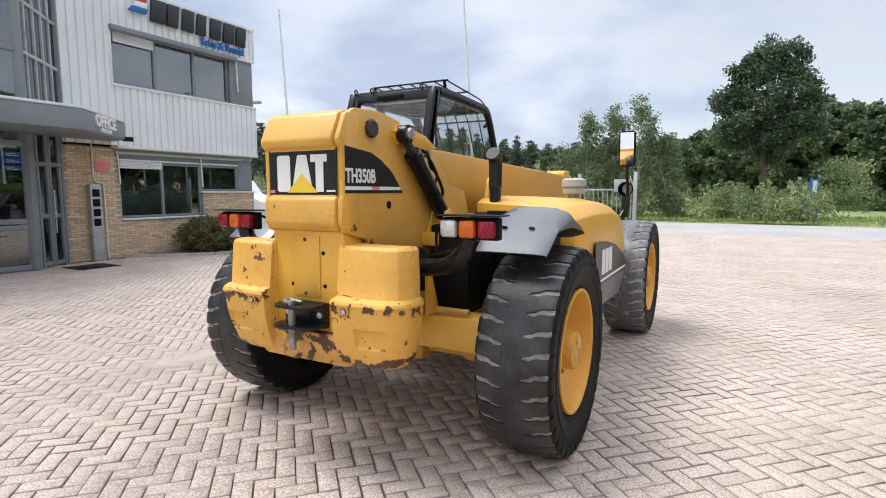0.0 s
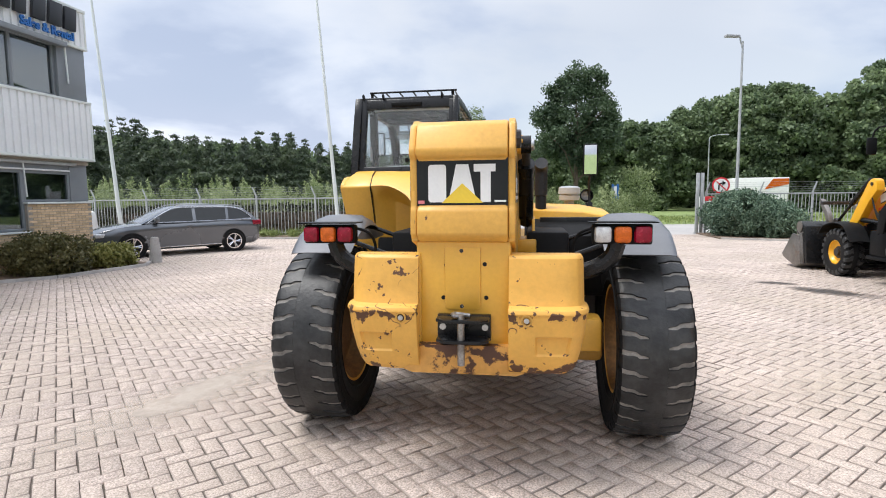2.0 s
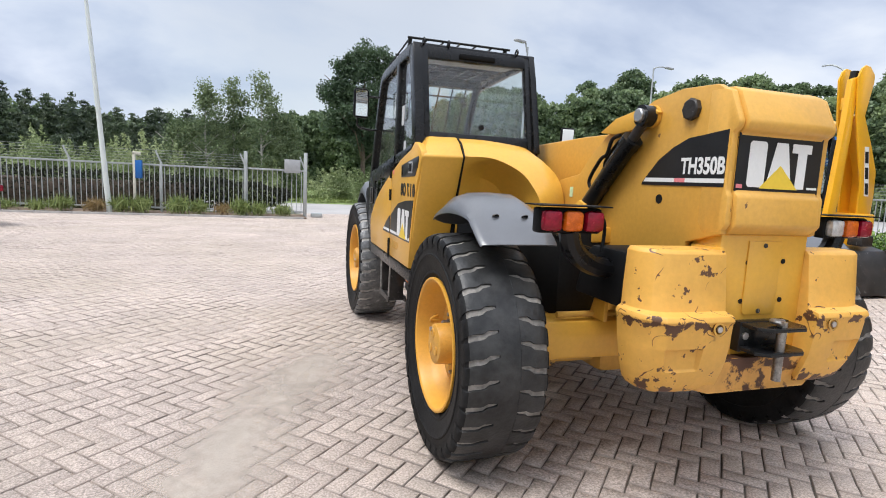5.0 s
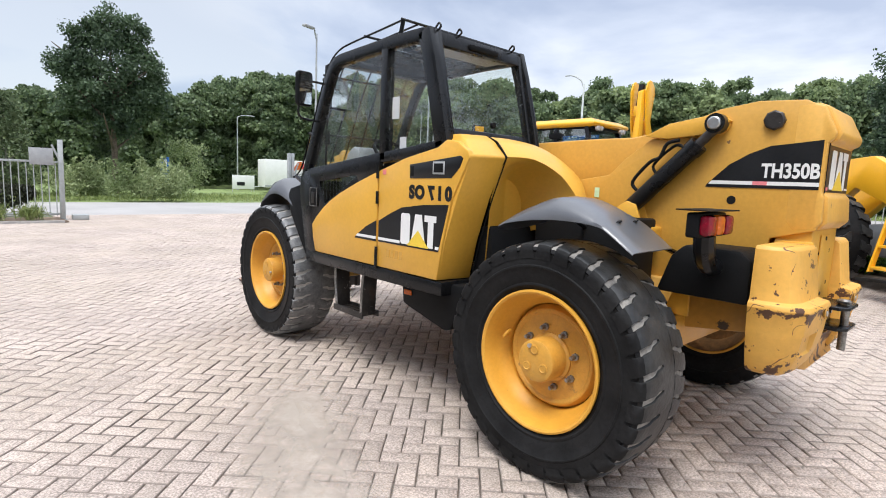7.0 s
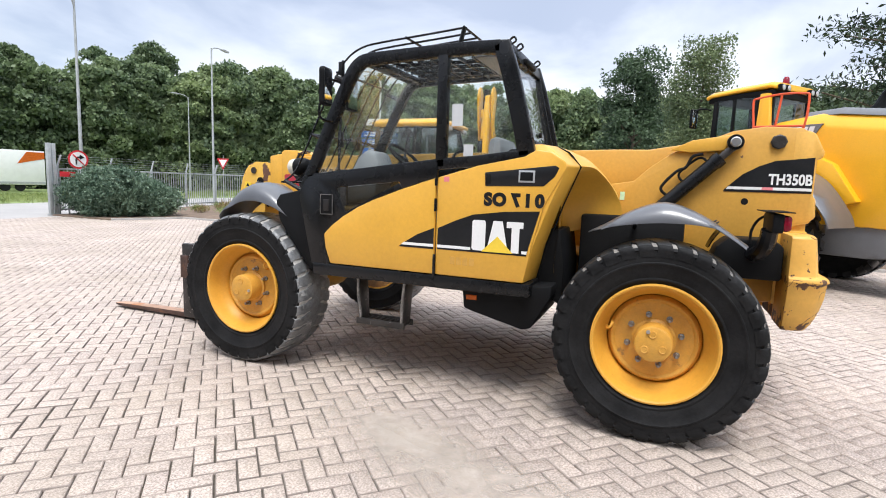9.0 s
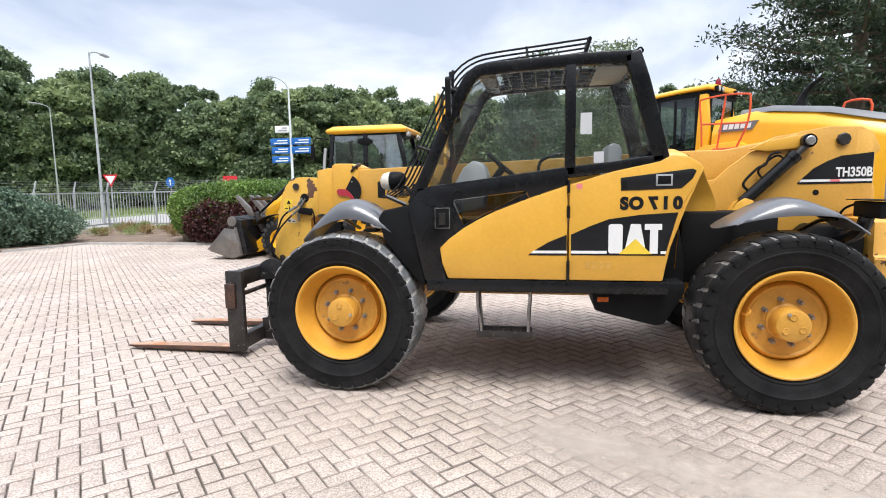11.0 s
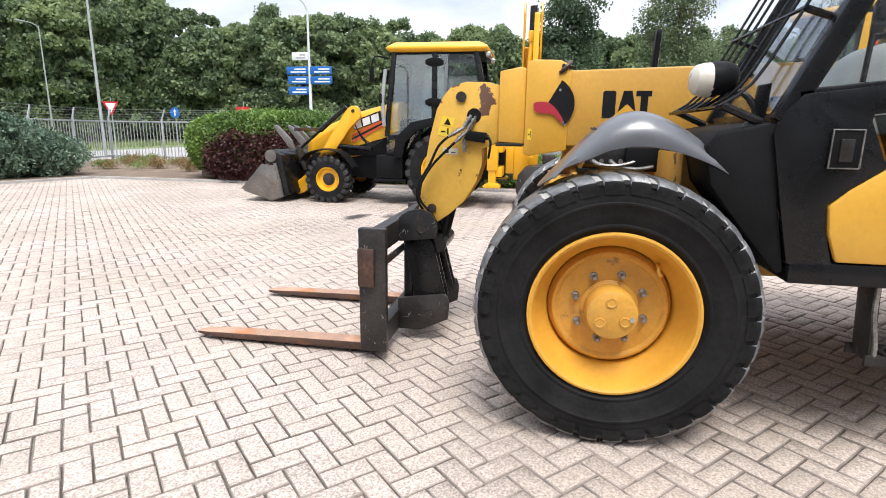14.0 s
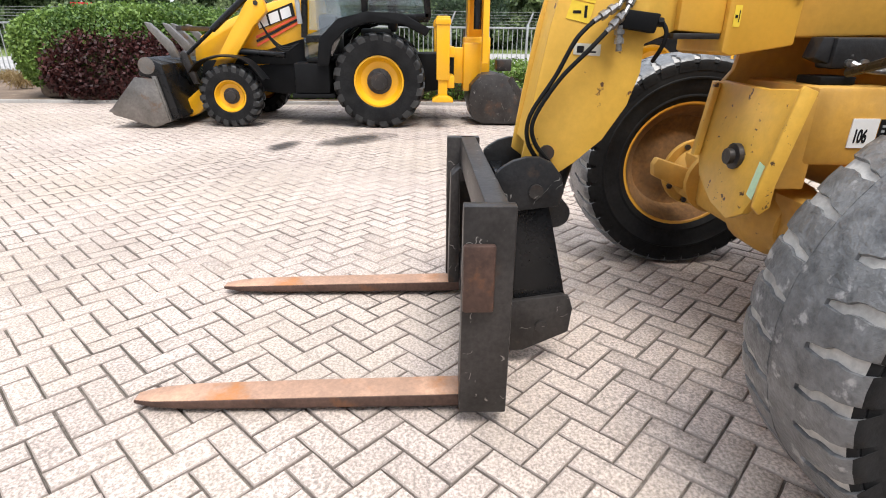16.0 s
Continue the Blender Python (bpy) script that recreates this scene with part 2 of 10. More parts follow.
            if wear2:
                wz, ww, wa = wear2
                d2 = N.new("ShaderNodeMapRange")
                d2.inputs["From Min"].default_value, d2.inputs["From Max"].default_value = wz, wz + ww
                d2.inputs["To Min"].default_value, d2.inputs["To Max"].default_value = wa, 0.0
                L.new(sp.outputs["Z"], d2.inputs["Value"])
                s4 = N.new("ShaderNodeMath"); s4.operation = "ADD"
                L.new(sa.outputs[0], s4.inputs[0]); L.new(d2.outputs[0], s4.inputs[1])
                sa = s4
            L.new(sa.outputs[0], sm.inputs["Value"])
        else:
            L.new(sn.outputs["Fac"], sm.inputs["Value"])
        base = mixed(sm.outputs[0], base, spots).outputs["Result"]
    if scratch:
        # thin wandering lines, broken up by a second noise
        kn, km = noise_at(scratch_scale, 2.5, 0.5), noise_at(scratch_scale * 1.7, 3.0, 0.5)
        kd = N.new("ShaderNodeMath"); kd.operation = "SUBTRACT"; kd.inputs[1].default_value = 0.5
        L.new(kn.outputs["Fac"], kd.inputs[0])
        ka = N.new("ShaderNodeMath"); ka.operation = "ABSOLUTE"
        L.new(kd.outputs[0], ka.inputs[0])
        kr = N.new("ShaderNodeMapRange")
        kr.inputs["From Min"].default_value, kr.inputs["From Max"].default_value = scratch_w * 0.5, scratch_w
        kr.inputs["To Min"].default_value, kr.inputs["To Max"].default_value = 1.0, 0.0
        L.new(ka.outputs[0], kr.inputs["Value"])
        kk = N.new("ShaderNodeMapRange")
        kk.inputs["From Min"].default_value, kk.inputs["From Max"].default_value = scratch_at, scratch_at + 0.04
        L.new(km.outputs["Fac"], kk.inputs["Value"])
        kx = N.new("ShaderNodeMath"); kx.operation = "MULTIPLY"
        L.new(kr.outputs[0], kx.inputs[0]); L.new(kk.outputs[0], kx.inputs[1])
        base = mixed(kx.outputs[0], base, scratch).outputs["Result"]
    L.new(base, b.inputs["Base Color"])
    rr = N.new("ShaderNodeMapRange")
    rr.inputs["To Min"].default_value, rr.inputs["To Max"].default_value = max(0.02, rough - rough_vary), min(1, rough + rough_vary)
    L.new(big.outputs["Fac"], rr.inputs["Value"])
    L.new(rr.outputs[0], b.inputs["Roughness"])
    b.inputs["Metallic"].default_value = metal
    b.inputs["Specular IOR Level"].default_value = spec
    if coat:
        b.inputs["Coat Weight"].default_value, b.inputs["Coat Roughness"].default_value = coat, 0.12
    if bump:
        bn = N.new("ShaderNodeBump")
        bn.inputs["Strength"].default_value, bn.inputs["Distance"].default_value = bump, 0.01
        L.new(grit.outputs["Fac"], bn.inputs["Height"])
        L.new(bn.outputs[0], b.inputs["Normal"])
    return m


def glass(name, tint=(0.8, 0.86, 0.85), ior=1.5, rough=0.0, haze=0.0):
    m = bpy.data.materials.new(name)
    m.use_nodes = True
    N, L = m.node_tree.nodes, m.node_tree.links
    N.remove(N["Principled BSDF"])
    t, g, f, x = N.new("ShaderNodeBsdfTransparent"), N.new("ShaderNodeBsdfGlossy"), N.new("ShaderNodeLayerWeight"), N.new("ShaderNodeMixShader")
    t.inputs[0].default_value = (*tint, 1)
    g.inputs["Roughness"].default_value = rough
    # Schlick's rise of the reflection towards grazing, the same from both sides of the pane
    f.inputs["Blend"].default_value = 0.5
    pw = N.new("ShaderNodeMath"); pw.operation = "POWER"; pw.inputs[1].default_value = 5.0
    L.new(f.outputs["Facing"], pw.inputs[0])
    f0 = ((ior - 1) / (ior + 1)) ** 2
    ma = N.new("ShaderNodeMath"); ma.operation = "MULTIPLY_ADD"; ma.inputs[1].default_value = 1 - f0; ma.inputs[2].default_value = f0
    L.new(pw.outputs[0], ma.inputs[0])
    L.new(ma.outputs[0], x.inputs[0]); L.new(t.outputs[0], x.inputs[1]); L.new(g.outputs[0], x.inputs[2])
    out = x
    if haze:
        # a thin film of dust, streaked
        d, y, n, r, co = N.new("ShaderNodeBsdfDiffuse"), N.new("ShaderNodeMixShader"), N.new("ShaderNodeTexNoise"), N.new("ShaderNodeMapRange"), N.new("ShaderNodeTexCoord")
        d.inputs["Color"].default_value = (0.62, 0.61, 0.58, 1)
        n.inputs["Scale"].default_value, n.inputs["Detail"].default_value = 2.5, 5.0
        r.inputs["From Min"].default_value, r.inputs["From Max"].default_value = 0.3, 0.7
        r.inputs["To Min"].default_value, r.inputs["To Max"].default_value = haze * 0.5, haze * 1.6
        L.new(co.outputs["Object"], n.inputs["Vector"]); L.new(n.outputs["Fac"], r.inputs["Value"]); L.new(r.outputs[0], y.inputs[0])
        L.new(x.outputs[0], y.inputs[1]); L.new(d.outputs[0], y.inputs[2])
        out = y
    L.new(out.outputs[0], N["Material Output"].inputs["Surface"])
    return m


def leafy(name, a, b, trans=0.25):
    """Leaves: two greens by leaf, light passing through."""
    m = bpy.data.materials.new(name)
    m.use_nodes = True
    N, L = m.node_tree.nodes, m.node_tree.links
    p = N["Principled BSDF"]
    geo = N.new("ShaderNodeNewGeometry")
    co = N.new("ShaderNodeTexCoord")
    n = N.new("ShaderNodeTexNoise")
    n.inputs["Scale"].default_value = 0.35
    L.new(co.outputs["Object"], n.inputs["Vector"])
    ad = N.new("ShaderNodeMath"); ad.operation = "ADD"
    sub = N.new("ShaderNodeMath"); sub.operation = "MULTIPLY_ADD"; sub.inputs[1].default_value = 2.4; sub.inputs[2].default_value = -1.2
    L.new(n.outputs["Fac"], sub.inputs[0])
    L.new(geo.outputs["Random Per Island"], ad.inputs[0]); L.new(sub.outputs[0], ad.inputs[1])
    x = N.new("ShaderNodeMix"); x.data_type = "RGBA"; x.clamp_factor = True
    x.inputs["A"].default_value, x.inputs["B"].default_value = (*a, 1), (*b, 1)
    L.new(ad.outputs[0], x.inputs["Factor"])
    L.new(x.outputs["Result"], p.inputs["Base Color"])
    p.inputs["Roughness"].default_value = 0.55
    tr = N.new("ShaderNodeBsdfTranslucent")
    L.new(x.outputs["Result"], tr.inputs[0])
    ms = N.new("ShaderNodeMixShader"); ms.inputs[0].default_value = trans
    L.new(p.outputs[0], ms.inputs[1]); L.new(tr.outputs[0], ms.inputs[2])
    L.new(ms.outputs[0], N["Material Output"].inputs["Surface"])
    return m


M_YEL = mat("machine_yellow", (0.70, 0.374, 0.046), 0.40, vary=0.06, scale=2.2, grain=40, bump=0.03, spots=(0.20, 0.10, 0.035), spot_scale=9, spot_at=0.735, spot_soft=0.015, coat=0.15)
M_YELH = mat("head_yellow", (0.66, 0.36, 0.066), 0.46, vary=0.09, scale=2.6, grain=40, bump=0.05, spots=(0.13, 0.065, 0.03), spot_scale=7.5, spot_at=0.668, spot_soft=0.015, coat=0.1)
M_YELB = mat("boom_yellow", (0.60, 0.318, 0.050), 0.46, vary=0.08, scale=2.4, grain=40, bump=0.05, spots=(0.16, 0.08, 0.035), spot_scale=8, spot_at=0.70, spot_soft=0.015, coat=0.1)
M_YELW = mat("bumper_yellow", (0.70, 0.40, 0.06), 0.45, vary=0.10, scale=3, grain=30, bump=0.10, spots=(0.085, 0.045, 0.025), spot_scale=26.0, spot_at=0.635, spot_soft=0.02, dust=(0.42, 0.25, 0.07), dust_amt=0.35, coat=0.2)
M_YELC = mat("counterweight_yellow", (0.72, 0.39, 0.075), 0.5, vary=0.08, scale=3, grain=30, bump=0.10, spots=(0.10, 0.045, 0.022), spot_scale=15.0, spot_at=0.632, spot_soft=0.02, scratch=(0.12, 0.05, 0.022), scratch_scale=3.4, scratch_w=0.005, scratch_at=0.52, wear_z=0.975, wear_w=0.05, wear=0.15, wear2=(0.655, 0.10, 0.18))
M_YELN = mat("nose_yellow", (0.69, 0.40, 0.060), 0.45, vary=0.08, scale=3, grain=30, bump=0.06, spots=(0.11, 0.05, 0.028), spot_scale=9.0, spot_at=0.65, spot_soft=0.02, wear_z=1.62, wear_w=0.18, wear=0.13)
M_YELS = mat("skirt_yellow", (0.62, 0.32, 0.075), 0.55, vary=0.12, scale=3, grain=30, bump=0.2, spots=(0.085, 0.036, 0.020), spot_scale=5.0, spot_at=0.50, spot_soft=0.03)
M_SAND = mat("loose_sand", (0.54, 0.47, 0.40), 0.95, vary=0.15, scale=2.5, grain=120, bump=0.5)


def film(m, thick, spread=0.85):
    """Makes m a thin film that thins out towards a ragged edge of its object."""
    N, L = m.node_tree.nodes, m.node_tree.links
    co, ln, nz = N.new("ShaderNodeTexCoord"), N.new("ShaderNodeVectorMath"), N.new("ShaderNodeTexNoise")
    fit = N.new("ShaderNodeVectorMath"); fit.operation = "MULTIPLY_ADD"
    fit.inputs[1].default_value, fit.inputs[2].default_value = (2, 2, 0), (-1, -1, 0)
    L.new(co.outputs["Generated"], fit.inputs[0])
    ln.operation = "LENGTH"
    L.new(fit.outputs[0], ln.inputs[0])
    nz.inputs["Scale"].default_value, nz.inputs["Detail"].default_value, nz.inputs["Roughness"].default_value = 3.5, 6.0, 0.65
    L.new(co.outputs["Object"], nz.inputs["Vector"])
    edge = N.new("ShaderNodeMath"); edge.operation = "MULTIPLY_ADD"; edge.inputs[1].default_value, edge.inputs[2].default_value = -1.5, 1.75
    L.new(nz.outputs["Fac"], edge.inputs[0])
    sub = N.new("ShaderNodeMath"); sub.operation = "SUBTRACT"
    L.new(edge.outputs[0], sub.inputs[0]); L.new(ln.outputs["Value"], sub.inputs[1])
    rng_ = N.new("ShaderNodeMapRange")
    rng_.inputs["From Min"].default_value, rng_.inputs["From Max"].default_value, rng_.inputs["To Max"].default_value = 0.0, spread, thick
    L.new(sub.outputs[0], rng_.inputs["Value"])
    L.new(rng_.outputs[0], N["Principled BSDF"].inputs["Alpha"])
    return m


film(M_SAND, 0.66)
M_OIL = film(mat("oil_stain", (0.045, 0.04, 0.037), 0.7, vary=0.2, scale=6, grain=60, bump=0.1), 0.72, 0.6)
M_YELD = mat("frame_yellow", (0.56, 0.30, 0.05), 0.55, vary=0.12, scale=4, grain=30, bump=0.1, spots=(0.07, 0.05, 0.03), spot_scale=7, spot_at=0.66, dust=(0.35, 0.26, 0.14), dust_amt=0.3)
M_RIM = mat("rim_yellow", (0.68, 0.34, 0.04), 0.45, vary=0.07, scale=5, grain=50, bump=0.05, spots=(0.22, 0.12, 0.04), spot_scale=8, spot_at=0.72, spot_soft=0.05)
M_HUB = mat("hub_yellow", (0.62, 0.31, 0.042), 0.5, vary=0.12, scale=8, grain=70, bump=0.18, spots=(0.30, 0.16, 0.05), spot_scale=9, spot_at=0.64, spot_soft=0.06, dust=(0.50, 0.29, 0.08), dust_amt=0.4)
M_BLK = mat("black_paint", (0.0085, 0.0088, 0.0097), 0.27, vary=0.25, scale=4, grain=80, bump=0.03, dust=(0.05, 0.047, 0.044), dust_amt=0.05, spec=0.30)
M_BLKS = mat("scuffed_black_steel", (0.018, 0.018, 0.019), 0.38, vary=0.4, scale=8, grain=60, bump=0.15, dust=(0.06, 0.055, 0.05), dust_amt=0.15, spots=(0.045, 0.032, 0.026), spot_scale=7, spot_at=0.63, spot_soft=0.06, scratch=(0.22, 0.21, 0.20), scratch_scale=8, scratch_w=0.006, scratch_at=0.60, spec=0.3)
M_PLA = mat("black_plastic", (0.010, 0.0103, 0.011), 0.5, vary=0.2, scale=5, grain=140, bump=0.1, dust=(0.04, 0.04, 0.04), dust_amt=0.05, spec=0.08)
M_FEN = mat("grey_fender_plastic", (0.085, 0.088, 0.097), 0.33, vary=0.14, scale=4, grain=160, bump=0.05, dust=(0.16, 0.16, 0.165), dust_amt=0.3, spec=0.8, coat=0.4)
M_RUB = mat("tyre_rubber", (0.012, 0.012, 0.0125), 0.6, vary=0.35, scale=6, grain=45, bump=0.2, dust=(0.05, 0.049, 0.047), dust_amt=0.18, spec=0.12)
M_GRV = mat("dusty_groove", (0.44, 0.42, 0.39), 0.9, vary=0.3, scale=7, grain=40, bump=0.3, dust=(0.10, 0.10, 0.10), dust_amt=0.4)
M_DIRT = mat("dirty_wheel_inside", (0.22, 0.105, 0.03), 0.75, vary=0.35, scale=5, grain=40, bump=0.3, dust=(0.10, 0.07, 0.045), dust_amt=0.6)
M_BLOCK = mat("rusty_block_steel", (0.085, 0.048, 0.036), 0.55, 0.3, vary=0.35, scale=8, grain=50, bump=0.25, spots=(0.17, 0.075, 0.035), spot_scale=6, spot_at=0.58, spot_soft=0.1)
M_LUG = mat("tread_rubber", (0.016, 0.0165, 0.017), 0.42, vary=0.35, scale=9, grain=35, bump=0.3, dust=(0.11, 0.108, 0.104), dust_amt=0.34, spec=0.42)
M_LUGF = mat("dusty_tread_rubber", (0.105, 0.108, 0.111), 0.36, vary=0.4, scale=22, grain=60, bump=0.4, spots=(0.34, 0.335, 0.33), spot_scale=13, spot_at=0.60, spot_soft=0.07, dust=(0.28, 0.28, 0.275), dust_amt=0.36, spec=0.7)
M_GRVR = mat("grey_groove", (0.27, 0.25, 0.225), 0.85, vary=0.4, scale=7, grain=40, bump=0.3, dust=(0.05, 0.05, 0.05), dust_amt=0.7)
M_STL = mat("dark_steel", (0.040, 0.036, 0.034), 0.42, 0.4, vary=0.35, scale=6, grain=50, bump=0.15, spots=(0.09, 0.05, 0.032), spot_scale=4, spot_at=0.58, spot_soft=0.15, scratch=(0.26, 0.24, 0.22), scratch_scale=9, scratch_w=0.008, scratch_at=0.57)
M_RUST = mat("fork_steel", (0.50, 0.30, 0.20), 0.6, 0.2, vary=0.22, scale=5, grain=60, bump=0.15, spots=(0.46, 0.19, 0.065), spot_scale=4, spot_at=0.56, spot_soft=0.12, dust=(0.16, 0.11, 0.085), dust_amt=0.55)
M_SIL = mat("bare_metal", (0.55, 0.55, 0.55), 0.32, 0.9, vary=0.1, scale=10, bump=0.05)
M_HOSE = mat("hose_rubber", (0.011, 0.011, 0.0115), 0.55, vary=0.2, bump=0.0, spec=0.12)
M_WHT = mat("white_film", (0.78, 0.78, 0.77), 0.45, vary=0.04, bump=0.0)
M_DEC = mat("black_film", (0.011, 0.0115, 0.013), 0.35, vary=0.2, scale=5, bump=0.0, dust=(0.06, 0.06, 0.06), dust_amt=0.12, spec=0.3)
M_TRI = mat("yellow_film", (0.80, 0.56, 0.05), 0.4, vary=0.05, bump=0.0)
M_PINK = mat("faded_red_film", (0.75, 0.22, 0.24), 0.5, vary=0.1, bump=0.0)
M_GREENF = mat("pale_green_film", (0.55, 0.75, 0.5), 0.5, vary=0.1, bump=0.0)
M_RED = mat("red_lens", (0.23, 0.003, 0.018), 0.25, vary=0.3, scale=30, grain=160, bump=0.25, coat=0.2, spec=0.3)
M_ORA = mat("amber_lens", (0.55, 0.11, 0.008), 0.25, vary=0.25, scale=30, grain=160, bump=0.25, coat=0.2, spec=0.3)
M_CRM = mat("cream_lens", (0.62, 0.59, 0.50), 0.3, vary=0.08, scale=12, grain=90, bump=0.05)
M_CPL = mat("dull_coupling_metal", (0.27, 0.26, 0.25), 0.34, 0.75, vary=0.45, scale=18, grain=90, bump=0.1)
M_CLR = mat("clear_lens", (0.55, 0.55, 0.56), 0.12, 0.3, vary=0.25, scale=25, grain=160, bump=0.3, coat=0.8)
M_GLS = glass("cab_glass", (0.96, 0.98, 0.975), 1.5, haze=0.012)
M_GLF = glass("windscreen_glass", (0.92, 0.95, 0.945), 2.0, haze=0.01)
M_GLB = glass("sky_bright_glass", (0.80, 0.87, 0.88), 2.3, haze=0.02)
M_CARG = mat("dark_car_glass", (0.016, 0.019, 0.021), 0.05, vary=0.1, bump=0.0, rough_vary=0.02, spec=0.5)
M_GLW = glass("loader_cab_glass", (0.86, 0.91, 0.91), 1.5)
M_GLK = glass("dark_door_glass", (0.42, 0.45, 0.45), 1.9)
M_GLU = glass("coated_window_glass", (0.45, 0.54, 0.57), 2.9)
M_GLT = glass("blue_tower_glass", (0.35, 0.45, 0.55), 2.7)
M_GLD = glass("tinted_glass", (0.50, 0.57, 0.58), 2.3)
M_GRYP = mat("grey_plastic", (0.36, 0.37, 0.38), 0.5, vary=0.1, scale=8, bump=0.05)
M_PAPER = mat("paper", (0.55, 0.56, 0.57), 0.7, vary=0.05, bump=0.0)
M_MIR = mat("mirror_glass", (0.9, 0.9, 0.9), 0.03, 1.0, vary=0.02, bump=0.0, rough_vary=0.01)
M_JCB = mat("digger_yellow", (0.83, 0.42, 0.012), 0.35, vary=0.05, scale=2, grain=40, bump=0.03, coat=0.3, spots=(0.3, 0.2, 0.08), spot_scale=9, spot_at=0.74)
M_VOL = mat("loader_yellow", (0.86, 0.43, 0.012), 0.35, vary=0.05, scale=2, grain=40, bump=0.03, coat=0.3)
M_VGR = mat("loader_grey", (0.16, 0.165, 0.175), 0.45, vary=0.12, scale=3, bump=0.05)
M_RAIL = mat("orange_red_paint", (0.75, 0.10, 0.03), 0.45, vary=0.08, bump=0.03)
M_BKT = mat("worn_bucket_steel", (0.20, 0.185, 0.17), 0.40, 0.6, vary=0.25, scale=4, grain=30, bump=0.10, spots=(0.2, 0.13, 0.09), spot_scale=5, spot_at=0.6, spot_soft=0.1)
M_CAR = mat("grey_metallic_paint", (0.115, 0.124, 0.138), 0.26, 0.55, vary=0.05, scale=1, bump=0.0, coat=1.0)
M_CHR = mat("chrome", (0.75, 0.75, 0.76), 0.15, 1.0, vary=0.03, bump=0.0)
M_GALV = mat("galvanised_steel", (0.42, 0.44, 0.44), 0.5, 0.3, vary=0.15, scale=4, grain=40, bump=0.05)
M_WPOLE = mat("white_pole_paint", (0.66, 0.70, 0.68), 0.4, vary=0.06, scale=2, bump=0.02)
M_BLUE = mat("blue_sign", (0.015, 0.13, 0.42), 0.4, vary=0.06, bump=0.0)
M_REDS = mat("red_sign", (0.6, 0.03, 0.04), 0.4, vary=0.08, bump=0.0)
M_CLAD = mat("pale_cladding", (0.76, 0.78, 0.79), 0.45, vary=0.05, scale=0.8, grain=20, bump=0.03, dust=(0.45, 0.46, 0.46), dust_amt=0.25)
M_WFR = mat("grey_window_frame", (0.20, 0.22, 0.24), 0.45, vary=0.1, scale=2, bump=0.02)
M_BRK = mat("buff_brick", (0.60, 0.45, 0.29), 0.85, vary=0.18, scale=14, grain=90, bump=0.4, world_space=True, per="object", random=0.22)
M_BRKS = mat("buff_brick_rest", (0.60, 0.45, 0.29), 0.85, vary=0.18, scale=14, grain=90, bump=0.4, per="island", random=0.22)
M_MORT = mat("mortar", (0.34, 0.31, 0.27), 0.9, vary=0.15, scale=6, grain=90, bump=0.3)
M_PAV = mat("concrete_paver", (0.490, 0.406, 0.354), 0.88, vary=0.15, scale=0.7, grain=85, speck=0.38, fine=0.14, bump=0.5, world_space=True, stain=(-3.9, -2.8, 4.0, 0.17), per="island", random=0.075, dust=(0.42, 0.35, 0.265), dust_amt=0.6, spots=(0.22, 0.185, 0.155), spot_scale=75, spot_at=0.54, spot_soft=0.2)
M_PAVO = mat("concrete_paver_single", (0.490, 0.406, 0.354), 0.88, vary=0.15, scale=0.7, grain=85, speck=0.38, fine=0.14, bump=0.5, world_space=True, per="object", random=0.075, dust=(0.42, 0.35, 0.265), dust_amt=0.6, spots=(0.22, 0.185, 0.155), spot_scale=75, spot_at=0.54, spot_soft=0.2)
M_PAVE = mat("dark_paver_edge", (0.41, 0.342, 0.299), 0.95, vary=0.3, scale=1.2, grain=90, bump=0.4, world_space=True, dust=(0.11, 0.09, 0.075), dust_amt=0.85)
M_JNT = mat("joint_sand", (0.155, 0.132, 0.112), 0.95, vary=0.5, scale=1.5, grain=45, bump=0.6, spots=(0.10, 0.085, 0.065), spot_scale=0.35, spot_at=0.47, spot_soft=0.12)
M_ASPH = mat("asphalt", (0.37, 0.355, 0.345), 0.9, vary=0.12, scale=0.4, grain=60, bump=0.4)
M_GRND = mat("grass_ground", (0.19, 0.25, 0.085), 0.95, vary=0.35, scale=0.5, grain=8, bump=0.6, spots=(0.22, 0.19, 0.10), spot_scale=0.6, spot_at=0.6, spot_soft=0.15)
M_SOIL = mat("bed_soil", (0.17, 0.12, 0.085), 0.95, vary=0.3, scale=1.5, grain=30, bump=0.7, spots=(0.30, 0.24, 0.16), spot_scale=3, spot_at=0.58, spot_soft=0.1)
M_KERB = mat("concrete_kerb", (0.36, 0.34, 0.32), 0.9, vary=0.2, scale=3, grain=60, bump=0.3)
M_BARK = mat("bark", (0.13, 0.10, 0.075), 0.95, vary=0.35, scale=6, grain=30, bump=0.9)
M_BIRCH = mat("birch_bark", (0.42, 0.40, 0.36), 0.85, vary=0.3, scale=6, grain=30, bump=0.4)
L_OAK = leafy("oak_leaves", (0.036, 0.066, 0.034), (0.10, 0.155, 0.075))
L_FOR = leafy("wood_leaves", (0.105, 0.158, 0.083), (0.265, 0.338, 0.165), 0.42)
L_LFO = leafy("light_wood_leaves", (0.148, 0.206, 0.10), (0.34, 0.412, 0.192), 0.44)
L_DFO = leafy("dark_wood_leaves", (0.075, 0.115, 0.058), (0.19, 0.255, 0.12), 0.35)
# dark green with the shade inside the crowns put into its colour
M_CORE = mat("painted_foliage_shade", (0.055, 0.080, 0.040), 0.95, vary=0.5, scale=1.2, grain=5, bump=1.0, spec=0.1)
L_PINE = leafy("pine_needles", (0.022, 0.042, 0.022), (0.065, 0.10, 0.045), 0.15)
